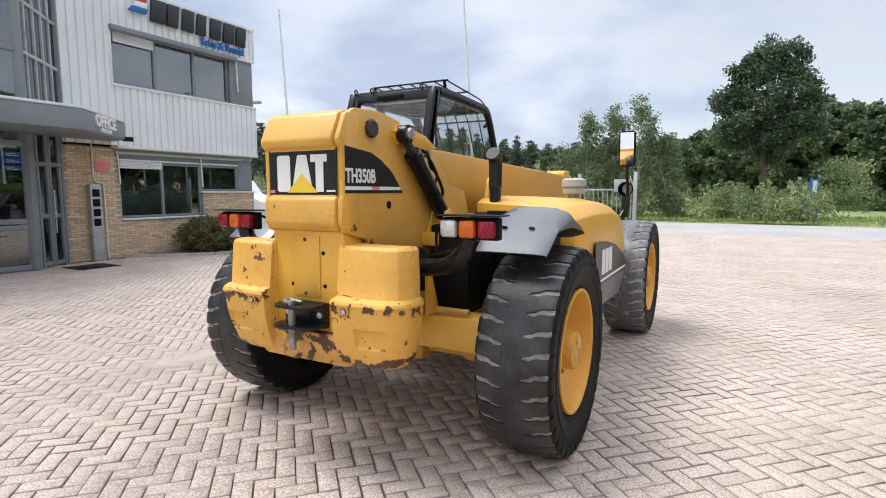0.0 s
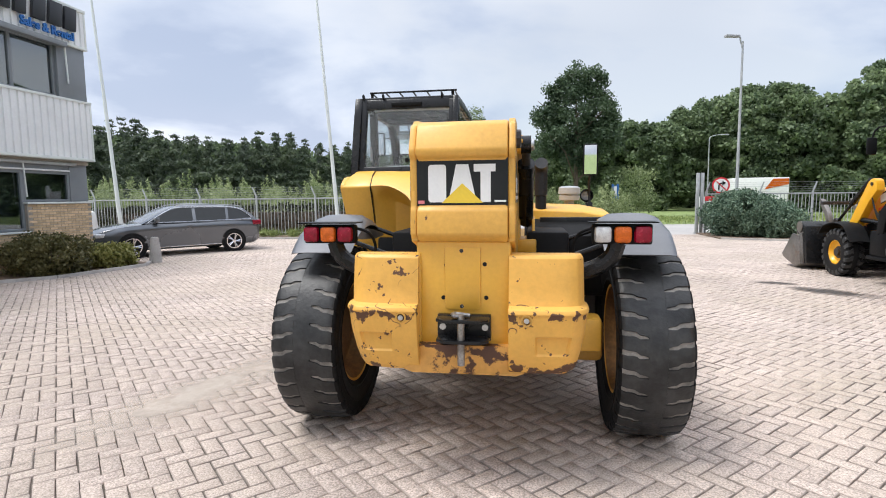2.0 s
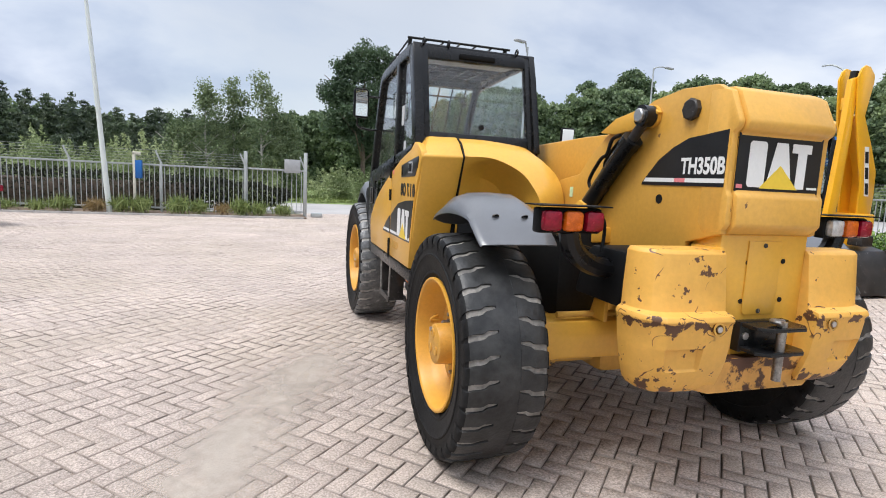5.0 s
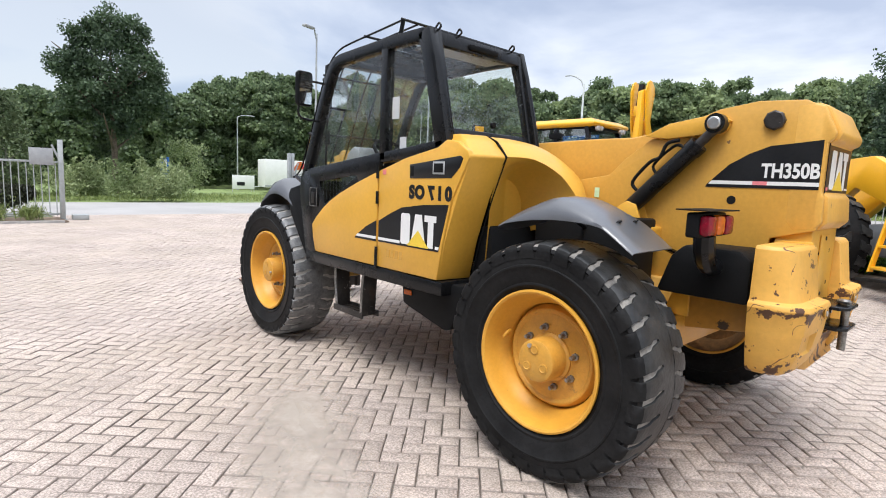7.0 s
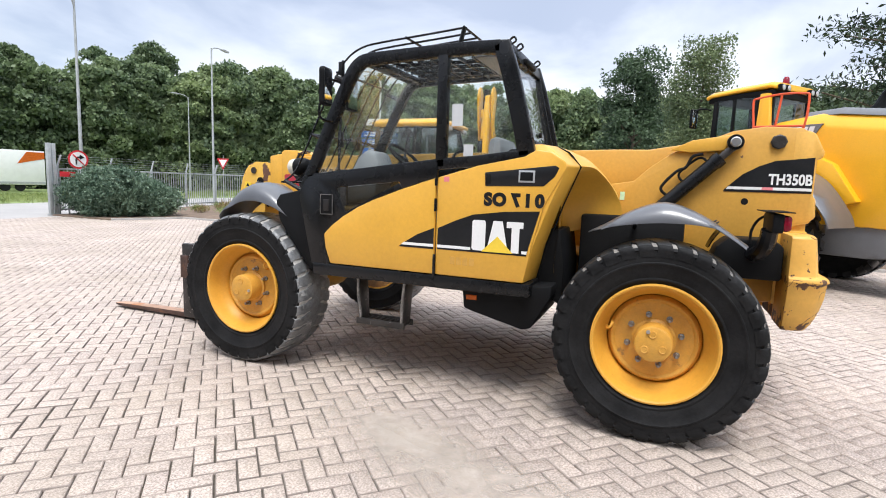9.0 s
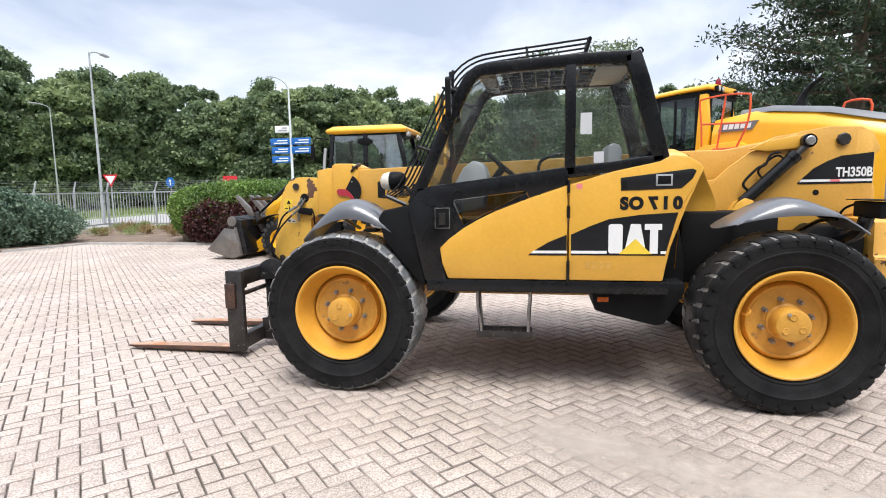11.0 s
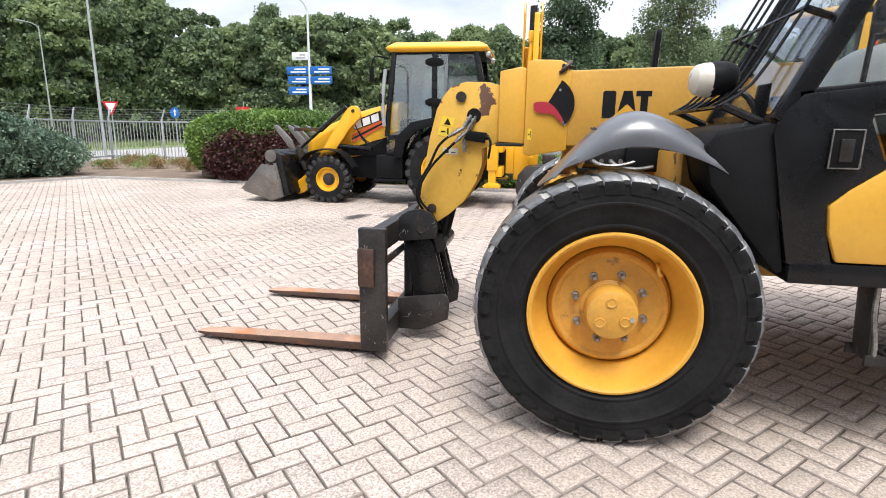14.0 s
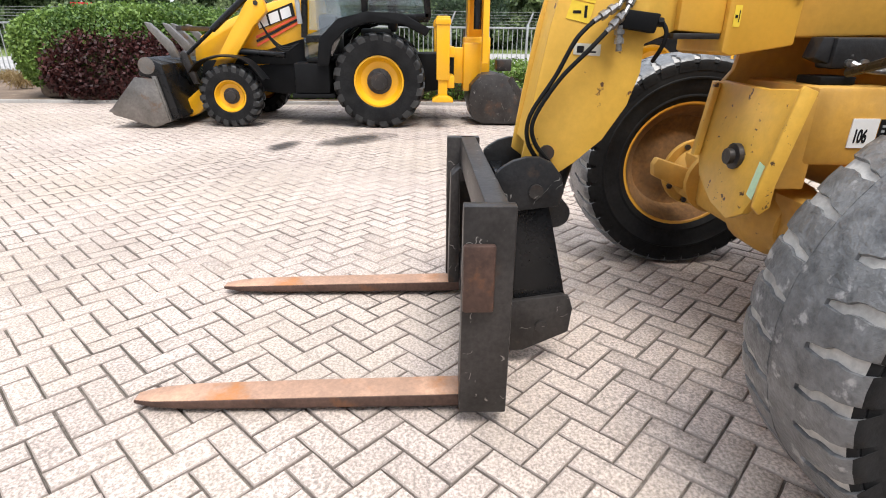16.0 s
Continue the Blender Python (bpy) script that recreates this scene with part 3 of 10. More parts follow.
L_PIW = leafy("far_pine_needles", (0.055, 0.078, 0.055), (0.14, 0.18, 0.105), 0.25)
L_BIR = leafy("birch_leaves", (0.10, 0.145, 0.065), (0.25, 0.31, 0.15))
L_WIL = leafy("willow_leaves", (0.17, 0.23, 0.09), (0.42, 0.48, 0.24))
L_HED = leafy("hedge_leaves", (0.055, 0.115, 0.022), (0.24, 0.36, 0.075))
L_HER = leafy("red_hedge_leaves", (0.034, 0.011, 0.011), (0.12, 0.034, 0.030))
L_DHE = leafy("dark_hedge_leaves", (0.014, 0.018, 0.010), (0.05, 0.055, 0.028))
L_CON = leafy("juniper_needles", (0.055, 0.105, 0.068), (0.22, 0.31, 0.205), 0.2)
L_SHR = leafy("dry_shrub_leaves", (0.07, 0.07, 0.022), (0.18, 0.16, 0.06))
L_YSH = leafy("yellow_shrub_leaves", (0.14, 0.15, 0.03), (0.38, 0.36, 0.12))
L_GRS = leafy("grass_blades", (0.13, 0.185, 0.05), (0.34, 0.39, 0.14))
L_DRY = leafy("dry_grass", (0.20, 0.13, 0.05), (0.38, 0.28, 0.13))

# ---- ground, road and beds ----
ZG = -0.02
bm = bmesh.new()
box(bm, -500, 500, -500, 500, -0.8, ZG - 0.05)
tagged(part("ground", bm, M_GRND), "grassy ground beyond the yard", "ground", kind="structure")
bm = bmesh.new()
prism(bm, [(-24, -14), (9.25, -14), (9.25, 14.2), (7.1, 15.0), (7.1, 17.6), (-1.1, 17.6), (-1.1, 14.75), (-24, 14.75)], "z", -0.4, ZG - 0.016)
tagged(part("yard_bedding", bm, M_JNT), "sand-filled bed under the pavers", "ground", kind="structure")
bm = bmesh.new()
prism(bm, [(-90, 17.6), (7.1, 17.6), (17.2, 20.6), (120, 26), (120, 31.0), (17, 27.5), (8, 25.4), (-90, 24.6)], "z", -0.4, ZG - 0.012)
tagged(part("road", bm, M_ASPH), "pale worn asphalt road past the yard", "road", kind="structure")
bm = bmesh.new()
prism(bm, [(17.2, 20.6), (17.2, -60), (47, -60), (47, 25)], "z", -0.4, ZG - 0.010)
tagged(part("side_road", bm, M_ASPH), "pale asphalt side road behind the fence", "road", kind="structure")
for pts, nm in (([(-24, 14.75), (-1.1, 14.75), (-1.1, 16.4), (-24, 16.9)], "fence_bed"), ([(9.3, -14), (17.0, -14), (17.0, 20.4), (7.2, 18.1), (7.2, 15.1), (9.3, 14.3)], "corner_bed"), ([(-11.0, 2.9), (-10.3, 3.3), (-9.5, 4.3), (-9.05, 6.3), (-9.4, 6.9), (-11.0, 7.2)], "building_bed")):
    bm = bmesh.new()
    prism(bm, pts, "z", -0.4, ZG + 0.03)
    tagged(part(nm, bm, M_SOIL), "bare brown planting bed with litter", "planting bed", kind="structure")


def kerb_line(pts, name):
    k = thing(name, (0, 0, 0), "low grey concrete kerb", "kerb", kind="structure")
    for (xa, ya), (xb, yb) in zip(pts, pts[1:]):
        n = max(1, round(math.dist((xa, ya), (xb, yb)) / 1.0))
        a = math.atan2(yb - ya, xb - xa)
        ln = math.dist((xa, ya), (xb, yb)) / n
        bm = bmesh.new()
        box(bm, 0.004, ln - 0.004, -0.04, 0.04, -0.25, 0.065, 0.008)
        first = part("kerbstone", bm, M_KERB, k)
        first.matrix_basis = Matrix.Translation((xa, ya, ZG)) @ Matrix.Rotation(a, 4, "Z")
        for i in range(1, n):
            share("kerbstone", first, k, Matrix.Translation((xa + (xb - xa) * i / n, ya + (yb - ya) * i / n, ZG)) @ Matrix.Rotation(a, 4, "Z"))


kerb_line([(-11.0, 2.85), (-10.3, 3.25), (-9.45, 4.25), (-9.0, 6.3), (-9.35, 6.95)], "kerb")
kerb_line([(-22, 14.7), (-1.2, 14.7)], "kerb")
kerb_line([(9.27, -12), (9.27, 14.25)], "kerb")
kerb_line([(9.27, 14.25), (7.15, 15.05)], "kerb")

# ---- the office building ----
BX = -11.0
bld = thing("office_building", (0, 0, 0), "two-storey office with buff brick below and pale ribbed cladding above", "building", kind="thing")
# a solid block, coloured dark for the unlit rooms behind the panes
bm = bmesh.new()
box(bm, -20.0, BX - 0.30, -12, 6.96, -0.1, 2.60)
box(bm, -20.0, BX - 0.42, -12, 6.96, 2.60, 6.30)
part("core", bm, mat("dark_interior", (0.10, 0.105, 0.11), 0.8, vary=0.3, scale=0.8, bump=0.0), bld)
# brick plinth: mortar wall with its openings left free
W1 = (2.87, 5.16, 0.92, 2.31)      # wide window
W2 = (5.16, 6.42, 1.58, 2.31)      # narrow window
bm = bmesh.new()
for y0, y1, z0, z1 in ((1.60, 2.87, -0.1, 2.62), (2.87, 5.16, -0.1, 0.92), (5.16, 6.96, -0.1, 1.58), (2.87, 6.96, 2.50, 2.62)):
    box(bm, BX - 0.30, BX - 0.012, y0, y1, z0, z1)
box(bm, -20, BX - 0.3, 6.95, 6.955, -0.1, 1.58)
part("mortar_wall", bm, M_MORT, bld, "mortar joints of the brick wall")
BL, BH = 0.21, 0.062
unit = bmesh.new()
box(unit, -0.030, 0.0, 0.0, BL - 0.011, 0.0, BH - 0.011, 0.0)
first_brick = part("brick", unit, M_BRK, bld)
first_brick.matrix_basis = Matrix.Translation((BX, 2.3, 0.5))
singles, rest = 0, []
for row in range(42):
    z = ZG + 0.005 + row * BH
    for col in range(30):
        y = 1.61 + (col + 0.5 * (row % 2)) * BL
        if y + BL > 6.97 or z + BH > 2.6:
            continue
        cy, cz = y + BL / 2, z + BH / 2
        if any(a - 0.03 < cy < b + 0.03 and c - 0.02 < cz < d + 0.02 for a, b, c, d in (W1, (5.16, 7.0, 1.58, 2.62), (2.80, 7.0, 2.31, 2.62))):
            continue
        j = random.uniform(-0.003, 0.002)
        if 5.2 < cy < 6.97 and singles < 280 and cz < 1.56:
            singles += 1
            share("brick", first_brick, bld, Matrix.Translation((BX + j, y, z)))
        else:
            rest.append((BX + j, y, z))
vv, ff = [], []
for x, y, z in rest:
    b0 = len(vv)
    vv += [(x, y, z), (x, y + BL - 0.011, z), (x, y + BL - 0.011, z + BH - 0.011), (x, y, z + BH - 0.011), (x - 0.03, y, z), (x - 0.03, y + BL - 0.011, z), (x - 0.03, y + BL - 0.011, z + BH - 0.011), (x - 0.03, y, z + BH - 0.011)]
    ff += [(b0, b0 + 1, b0 + 2, b0 + 3), (b0 + 3, b0 + 2, b0 + 6, b0 + 7), (b0 + 1, b0 + 5, b0 + 6, b0 + 2), (b0, b0 + 3, b0 + 7, b0 + 4), (b0 + 1, b0, b0 + 4, b0 + 5)]
me = bpy.data.meshes.new("brickwork")
me.from_pydata(vv, [], ff)
me.materials.append(M_BRKS)
ob = new("brickwork", me)
ob.parent = bld
ob["kind"] = "stuff"


def window(y0, y1, z0, z1, panes, x=BX, deep=0.10, fr=0.06, glazing=M_GLD):
    w = new("window")
    w.parent = bld
    bm = bmesh.new()
    for a, b, c, d in ((y0, y1, z0, z0 + fr), (y0, y1, z1 - fr, z1), (y0, y0 + fr, z0 + fr, z1 - fr), (y1 - fr, y1, z0 + fr, z1 - fr)):
        box(bm, x - deep - 0.06, x - deep + 0.02, a, b, c, d, 0.004)
    for k in range(1, panes):
        yy = y0 + (y1 - y0) * k / panes
        box(bm, x - deep - 0.06, x - deep + 0.018, yy - fr * 0.6, yy + fr * 0.6, z0 + fr, z1 - fr, 0.004)
    part("window_frame", bm, M_WFR, w)
    for k in range(panes):
        a, b = y0 + (y1 - y0) * k / panes + fr * 0.6, y0 + (y1 - y0) * (k + 1) / panes - fr * 0.6
        bm = bmesh.new()
        box(bm, x - deep - 0.03, x - deep - 0.022, a, b, z0 + fr, z1 - fr)
        g = part("pane", bm, glazing, w)
        g.visible_shadow = False
    return w


for spec in ((*W1, 2), (*W2, 1)):
    w = window(*spec)
    bm = bmesh.new()
    box(bm, BX - 0.1, BX + 0.05, spec[0] - 0.03, spec[1] + 0.03, spec[2] - 0.045, spec[2], 0.006)
    part("sill", bm, M_WPOLE, w)
bm = bmesh.new()
for k in range(5):
    box(bm, BX - 0.09, BX - 0.035, 2.92, 4.0, 2.14 + 0.035 * k, 2.17 + 0.035 * k, 0.004)
part("roller_blind", bm, M_CLAD, bld)
bm = bmesh.new()
box(bm, BX - 0.07, BX - 0.03, 2.88, 6.41, 2.32, 2.36, 0.005)
part("lintel_rail", bm, M_CLAD, bld)
bm = bmesh.new()
box(bm, BX - 0.30, BX - 0.06, 6.42, 6.95, 1.58, 2.50, 0.005)
part("corner_panel", bm, M_WFR, bld, "blue-grey panel at the corner")
bm = bmesh.new()
box(bm, BX - 0.29, BX - 0.075, 2.87, 6.42, 2.31, 2.50, 0.005)
part("window_head", bm, M_WFR, bld)
bm = bmesh.new()
box(bm, BX - 0.10, BX + 0.045, 2.78, 6.55, 2.47, 2.535, 0.006)
part("blind_case", bm, M_GALV, bld)
bm = bmesh.new()
box(bm, BX - 0.30, BX + 0.05, 6.39, 6.99, 1.535, 1.58, 0.006)
part("corner_sill", bm, M_WPOLE, bld)
for y, z in ((2.84, 1.75), (5.12, 1.70)):
    bm = bmesh.new()
    tube(bm, [(BX + 0.02, y, 2.47), (BX + 0.035, y + 0.02, z)], 0.016, 8)
    part("blind_guide", bm, M_WPOLE, bld)
# upper window band
CXF = BX + 0.18
window(2.79, 6.12, 4.10, 5.36, 3, x=CXF - 0.06, glazing=M_GLU)
bm = bmesh.new()
box(bm, CXF - 0.16, CXF - 0.05, 6.12, 6.93, 4.06, 5.40, 0.005)
part("window_post", bm, M_WFR, bld)
bm = bmesh.new()
for k in range(5):
    box(bm, CXF - 0.15, CXF - 0.085, 2.86, 3.86, 5.08 + 0.048 * k, 5.122 + 0.048 * k, 0.004)
part("roller_blind", bm, M_CLAD, bld, "pale slatted roller blind, half drawn")
bm = bmesh.new()
box(bm, CXF - 0.08, CXF + 0.10, 2.72, 6.30, 5.30, 5.42, 0.01)
part("blind_case", bm, M_WFR, bld)
bm = bmesh.new()
tube(bm, [(CXF + 0.02, 6.30, 5.30), (CXF + 0.02, 6.33, 4.45)], 0.02, 8)
part("crank_rod", bm, M_WPOLE, bld)
# ribbed cladding, panel by panel
RW = 0.185


def clad_panel(y0, y1, z0, z1):
    bm = bmesh.new()
    n = max(1, round((y1 - y0) / RW))
    w = (y1 - y0) / n
    prof = [(y0, CXF - 0.05)]
    for k in range(n):
        a = y0 + k * w
        prof += [(a + 0.001, CXF - 0.035), (a + w * 0.22, CXF - 0.035), (a + w * 0.30, CXF), (a + w * 0.92, CXF), (a + w * 0.985, CXF - 0.035)]
    prof += [(y1, CXF - 0.05)]
    prism(bm, [(x, y) for y, x in prof], "z", z0, z1)
    part("cladding_panel", bm, M_CLAD, bld, "pale ribbed metal cladding", 20)


clad_panel(2.75, 6.96, 2.66, 4.04)
clad_panel(1.60, 2.75, 2.66, 6.30)
clad_panel(2.75, 6.96, 5.44, 6.30)
bm = bmesh.new()
for z0, z1 in ((4.04, 4.10), (2.60, 2.67), (5.38, 5.45), (6.29, 6.37)):
    box(bm, CXF - 0.30, CXF + 0.02, 2.75 if z0 < 6 else 1.60, 6.99, z0, z1, 0.006)
box(bm, CXF - 0.3, CXF + 0.012, 6.93, 6.985, 2.62, 4.04, 0.006)
box(bm, CXF - 0.3, CXF + 0.012, 6.93, 6.985, 5.4, 6.32, 0.006)
box(bm, CXF - 0.05, CXF + 0.012, 2.70, 2.76, 4.04, 5.44, 0.006)
part("cladding_trim", bm, M_WPOLE, bld)
bm = bmesh.new()
box(bm, -20, CXF - 0.3, 6.94, 6.97, 2.62, 6.33)
part("end_wall", bm, M_CLAD, bld)
bm = bmesh.new()
box(bm, -20, BX - 0.3, -12, 6.9, 6.31, 6.34)
part("flat_roof", bm, M_WFR, bld)
# the firm's sign: plain bars and a flag-coloured wedge
sign = new("roof_sign"); sign.parent = bld
for k, (w, sl) in enumerate(((0.42, 0.05), (0.34, 0), (0.36, 0), (0.30, 0), (0.36, 0), (0.38, 0), (0.36, 0))):
    y = 3.72 + 0.425 * k
    bm = bmesh.new()
    prism(bm, [(y, 5.74), (y + w * 0.9, 5.74), (y + w * 0.9 + 0.06, 6.28), (y + 0.06, 6.28)], "x", CXF + 0.02, CXF + 0.10, 0.006)
    part("sign_bar", bm, mat("sign_charcoal", (0.02, 0.022, 0.026), 0.4, bump=0.0) if k == 0 else bpy.data.materials["sign_charcoal"], sign)
for k, (mt, z) in enumerate(((M_REDS, 6.12), (M_WHT, 5.99), (M_BLUE, 5.86))):
    bm = bmesh.new()
    prism(bm, [(3.18 + 0.10 * (2 - k), z), (3.62, z), (3.66, z + 0.125), (3.28 + 0.10 * (2 - k), z + 0.125)], "x", CXF + 0.02, CXF + 0.09, 0.004)
    part("sign_wedge", bm, mt, sign)
letters("sign_tagline", "Sales & Rental", 0.27, 0.02, M_BLUE, sign, Matrix.Translation((CXF + 0.05, 5.85, 5.60)) @ Matrix(((0, 0, 1, 0), (1, 0, 0, 0), (0, 1, 0, 0), (0, 0, 0, 1))) @ Matrix.Diagonal((0.92, 1, 1, 1)))
# glazed stair tower and entrance
tower = new("glazed_tower"); tower.parent = bld
def slanted(parent, name, a, b, u0, u1, z0, z1, thick, material, out=0.0, bev=0.004, label=""):
    """A block along the line from a to b in plan, from u0 to u1 metres, standing out by its own thickness."""
    ang = math.atan2(b[1] - a[1], b[0] - a[0])
    bm = bmesh.new()
    box(bm, u0, u1, out - thick / 2, out + thick / 2, z0, z1, bev, Matrix.Translation((a[0], a[1], 0)) @ Matrix.Rotation(ang, 4, "Z"))
    return part(name, bm, material, parent, label)


TA, TB, TC = (BX + 1.40, 0.34), (BX + 0.12, 1.60), (BX + 1.40, -5.0)
TLEN = math.dist(TA, TB)
for u in (0.0, TLEN):
    slanted(tower, "corner_post", TA, TB, u - 0.07, u + 0.07, 3.1, 6.9, 0.14, M_WFR)
for u in (0.27, 0.62, 0.95, 1.28):
    slanted(tower, "mullion", TA, TB, TLEN * u / 1.6 - 0.025, TLEN * u / 1.6 + 0.025, 3.18, 6.9, 0.08, M_GALV)
for z in (3.24, 4.16, 5.10, 6.04):
    slanted(tower, "transom", TA, TB, 0.07, TLEN - 0.07, z - 0.03, z + 0.03, 0.085, M_GALV)
    slanted(tower, "transom", TA, TC, 0.07, 5.3, z - 0.045, z + 0.045, 0.10, M_WFR)
for u in (1.25, 2.6, 4.0):
    slanted(tower, "mullion", TA, TC, u - 0.04, u + 0.04, 3.18, 6.9, 0.10, M_WFR)
for z0, z1 in ((3.27, 4.13), (4.19, 5.07), (5.13, 6.01), (6.07, 6.88)):
    for a, b, ln in ((TA, TB, TLEN), (TA, TC, 5.3)):
        slanted(tower, "pane", a, b, 0.08, ln - 0.08, z0, z1, 0.01, M_GLT, 0.0, 0.0).visible_shadow = False
bm = bmesh.new()
prism(bm, [TA, TB, (BX - 0.3, 1.6), (BX - 0.3, -5), TC], "z", 6.88, 6.96)
part("tower_roof", bm, M_WFR, tower)
bm = bmesh.new()
box(bm, BX - 0.28, BX + 0.10, 1.50, 1.60, -0.1, 6.3)
part("tower_side_wall", bm, M_WFR, tower)
# canopy
bm = bmesh.new()
prism(bm, [(BX - 0.2, -6.0), (BX + 2.2, -6.0), (BX + 2.2, 0.95), (BX + 0.75, 2.62), (BX - 0.2, 2.62)], "z", 2.74, 3.13, 0.01)
part("canopy", bm, M_WFR, bld, "grey wedge-shaped entrance canopy")
bm = bmesh.new()
prism(bm, [(BX - 0.2, -6.0), (BX + 2.22, -6.0), (BX + 2.22, 0.96), (BX + 0.76, 2.64), (BX - 0.2, 2.64)], "z", 3.13, 3.18, 0.006)
part("canopy_coping", bm, M_WPOLE, bld)
cn = Vector((1.67, 1.45, 0)).normalized()
mid = Vector((BX + 1.475, 1.785, 0)) + cn * 0.012
turn = Matrix((( -cn.y, 0, cn.x, 0), (cn.x, 0, cn.y, 0), (0, 1, 0, 0), (0, 0, 0, 1)))
letters("canopy_lettering", "OFFICE", 0.32, 0.015, M_WHT, bld, Matrix.Translation((mid.x, mid.y, 2.99)) @ turn)
letters("canopy_lettering", "KANTOOR", 0.11, 0.012, M_WHT, bld, Matrix.Translation((mid.x, mid.y, 2.82)) @ turn)
bm = bmesh.new()
box(bm, BX + 0.72, BX + 0.80, 2.60, 2.78, 2.72, 2.82, 0.01)
tube(bm, [(BX + 0.72, 2.66, 2.80), (BX + 0.66, 2.62, 2.72)], 0.02, 8)
part("floodlight", bm, M_PLA, bld)
# entrance doors under the canopy
ent = new("entrance"); ent.parent = bld
EA, EB, EC = (BX + 0.62, 0.70), (BX + 0.06, 1.57), (BX + 0.62, -5.0)
ELEN = math.dist(EA, EB)
slanted(ent, "door_post", EA, EB, -0.09, 0.09, -0.02, 2.76, 0.18, M_WFR)
for u in (0.22, 0.52, 0.60, 0.92, ELEN - 0.02):
    slanted(ent, "door_post", EA, EB, u - 0.035, u + 0.035, -0.02, 2.75, 0.09, M_WFR)
slanted(ent, "door_head", EA, EB, 0.09, ELEN, 2.10, 2.18, 0.10, M_WFR)
for u0, u1 in ((0.10, 0.19), (0.25, 0.49), (0.63, 0.89), (0.95, ELEN - 0.05)):
    for z0, z1 in ((0.10, 1.02), (1.10, 2.08), (2.20, 2.72)):
        slanted(ent, "pane", EA, EB, u0, u1, z0, z1, 0.012, M_GLD, 0.0, 0.0).visible_shadow = False
    for z in (0.05, 1.06):
        slanted(ent, "door_rail", EA, EB, u0 - 0.02, u1 + 0.02, z - 0.045, z + 0.045, 0.06, M_WFR)
for u in (0.5, 1.9, 3.3, 4.7):
    slanted(ent, "door_post", EA, EC, u * 1.0 + 0.55, u * 1.0 + 0.65, -0.02, 2.75, 0.10, M_WFR)
for z in (0.05, 0.86, 0.98, 2.52):
    slanted(ent, "door_rail", EA, EC, 0.09, 5.4, z - 0.05, z + 0.05, 0.08, M_WFR)
slanted(ent, "pane", EA, EC, 0.10, 5.4, 0.10, 2.74, 0.012, M_GLD, 0.0, 0.0).visible_shadow = False
bm = bmesh.new()
tube(bm, [(BX + 0.40, 1.24, 0.7), (BX + 0.40, 1.24, 1.6)], 0.014, 8)
part("pull_handle", bm, M_SIL, ent)
bm = bmesh.new()
box(bm, BX + 0.75, BX + 1.5, 1.1, 1.9, ZG, ZG + 0.012, 0.004)
tagged(part("doormat", bm, M_PLA), "dark doormat before the office entrance", "doormat")
# post boxes on the brick wall
pb = thing("letterbox_column", (0, 0, 0), "grey steel letterbox column against the brick wall", "letterbox")
bm = bmesh.new()
box(bm, BX + 0.004, BX + 0.16, 2.09, 2.33, ZG, 1.74, 0.01)
part("housing", bm, M_GALV, pb)
for k in range(4):
    bm = bmesh.new()
    box(bm, BX + 0.155, BX + 0.166, 2.13, 2.29, 0.78 + 0.225 * k, 0.95 + 0.225 * k, 0.004)
    part("flap", bm, M_PLA, pb)
bm = bmesh.new()
tube(bm, curve_pts([(BX + 0.03, 2.48, ZG), (BX + 0.03, 2.46, 1.6), (BX + 0.03, 2.43, 1.76), (BX + 0.03, 2.30, 1.80), (BX + 0.03, 2.25, 2.0), (BX + 0.03, 2.25, 2.7)], 3), 0.018, 8)
part("downpipe", bm, M_WPOLE, bld)
bm = bmesh.new()
box(bm, BX + 0.002, BX + 0.02, 2.30, 2.62, 2.05, 2.28, 0.004)
part("red_plate", bm, M_PINK, bld)

# ---- fences and gate ----


def fence(name, a, b, height, label, wires=True, z0=0.12):
    """Upright bars between two rails, with raked tops and barbed wire."""
    root = thing(name, Matrix.Translation((*a, ZG)) @ Matrix.Rotation(math.atan2(b[1] - a[1], b[0] - a[0]), 4, "Z"), label, "fence", kind="structure")
    ln = math.dist(a, b)
    for z in (z0 + 0.06, height):
        bm = bmesh.new()
        box(bm, 0, ln, -0.022, 0.022, z - 0.03, z + 0.03, 0.003)
        part("rail", bm, M_GALV, root)
    n = int(ln / 0.155)
    bm = bmesh.new()
    box(bm, -0.011, 0.011, -0.011, 0.011, z0, height - 0.03)
    bar0 = part("bar", bm, M_GALV, root)
    bar0.matrix_basis = Matrix.Translation((0.06, 0, 0))
    for k in range(1, n):
        share("bar", bar0, root, Matrix.Translation((0.06 + k * ln / n, 0, 0)))
    bm = bmesh.new()
    box(bm, -0.035, 0.035, -0.035, 0.035, 0, height + 0.08, 0.004)
    prism(bm, [(-0.03, height + 0.08), (0.03, height + 0.08), (-0.15, height + 0.5), (-0.19, height + 0.48)], "y", -0.02, 0.02)
    post0 = part("post", bm, M_GALV, root)
    np_ = max(1, round(ln / 2.6))
    for k in range(1, np_ + 1):
        share("post", post0, root, Matrix.Translation((k * ln / np_, 0, 0)))
    if wires:
        for w in range(5):
            bm = bmesh.new()
            z = height + 0.10 + 0.095 * w
            tube(bm, [(x, 0.012 * math.sin(x), z - 0.012 * math.sin(x * 1.2 + w)) for x in [ln * i / 24 for i in range(25)]], 0.006, 4)
            part("wire", bm, M_GALV, root)
    return root


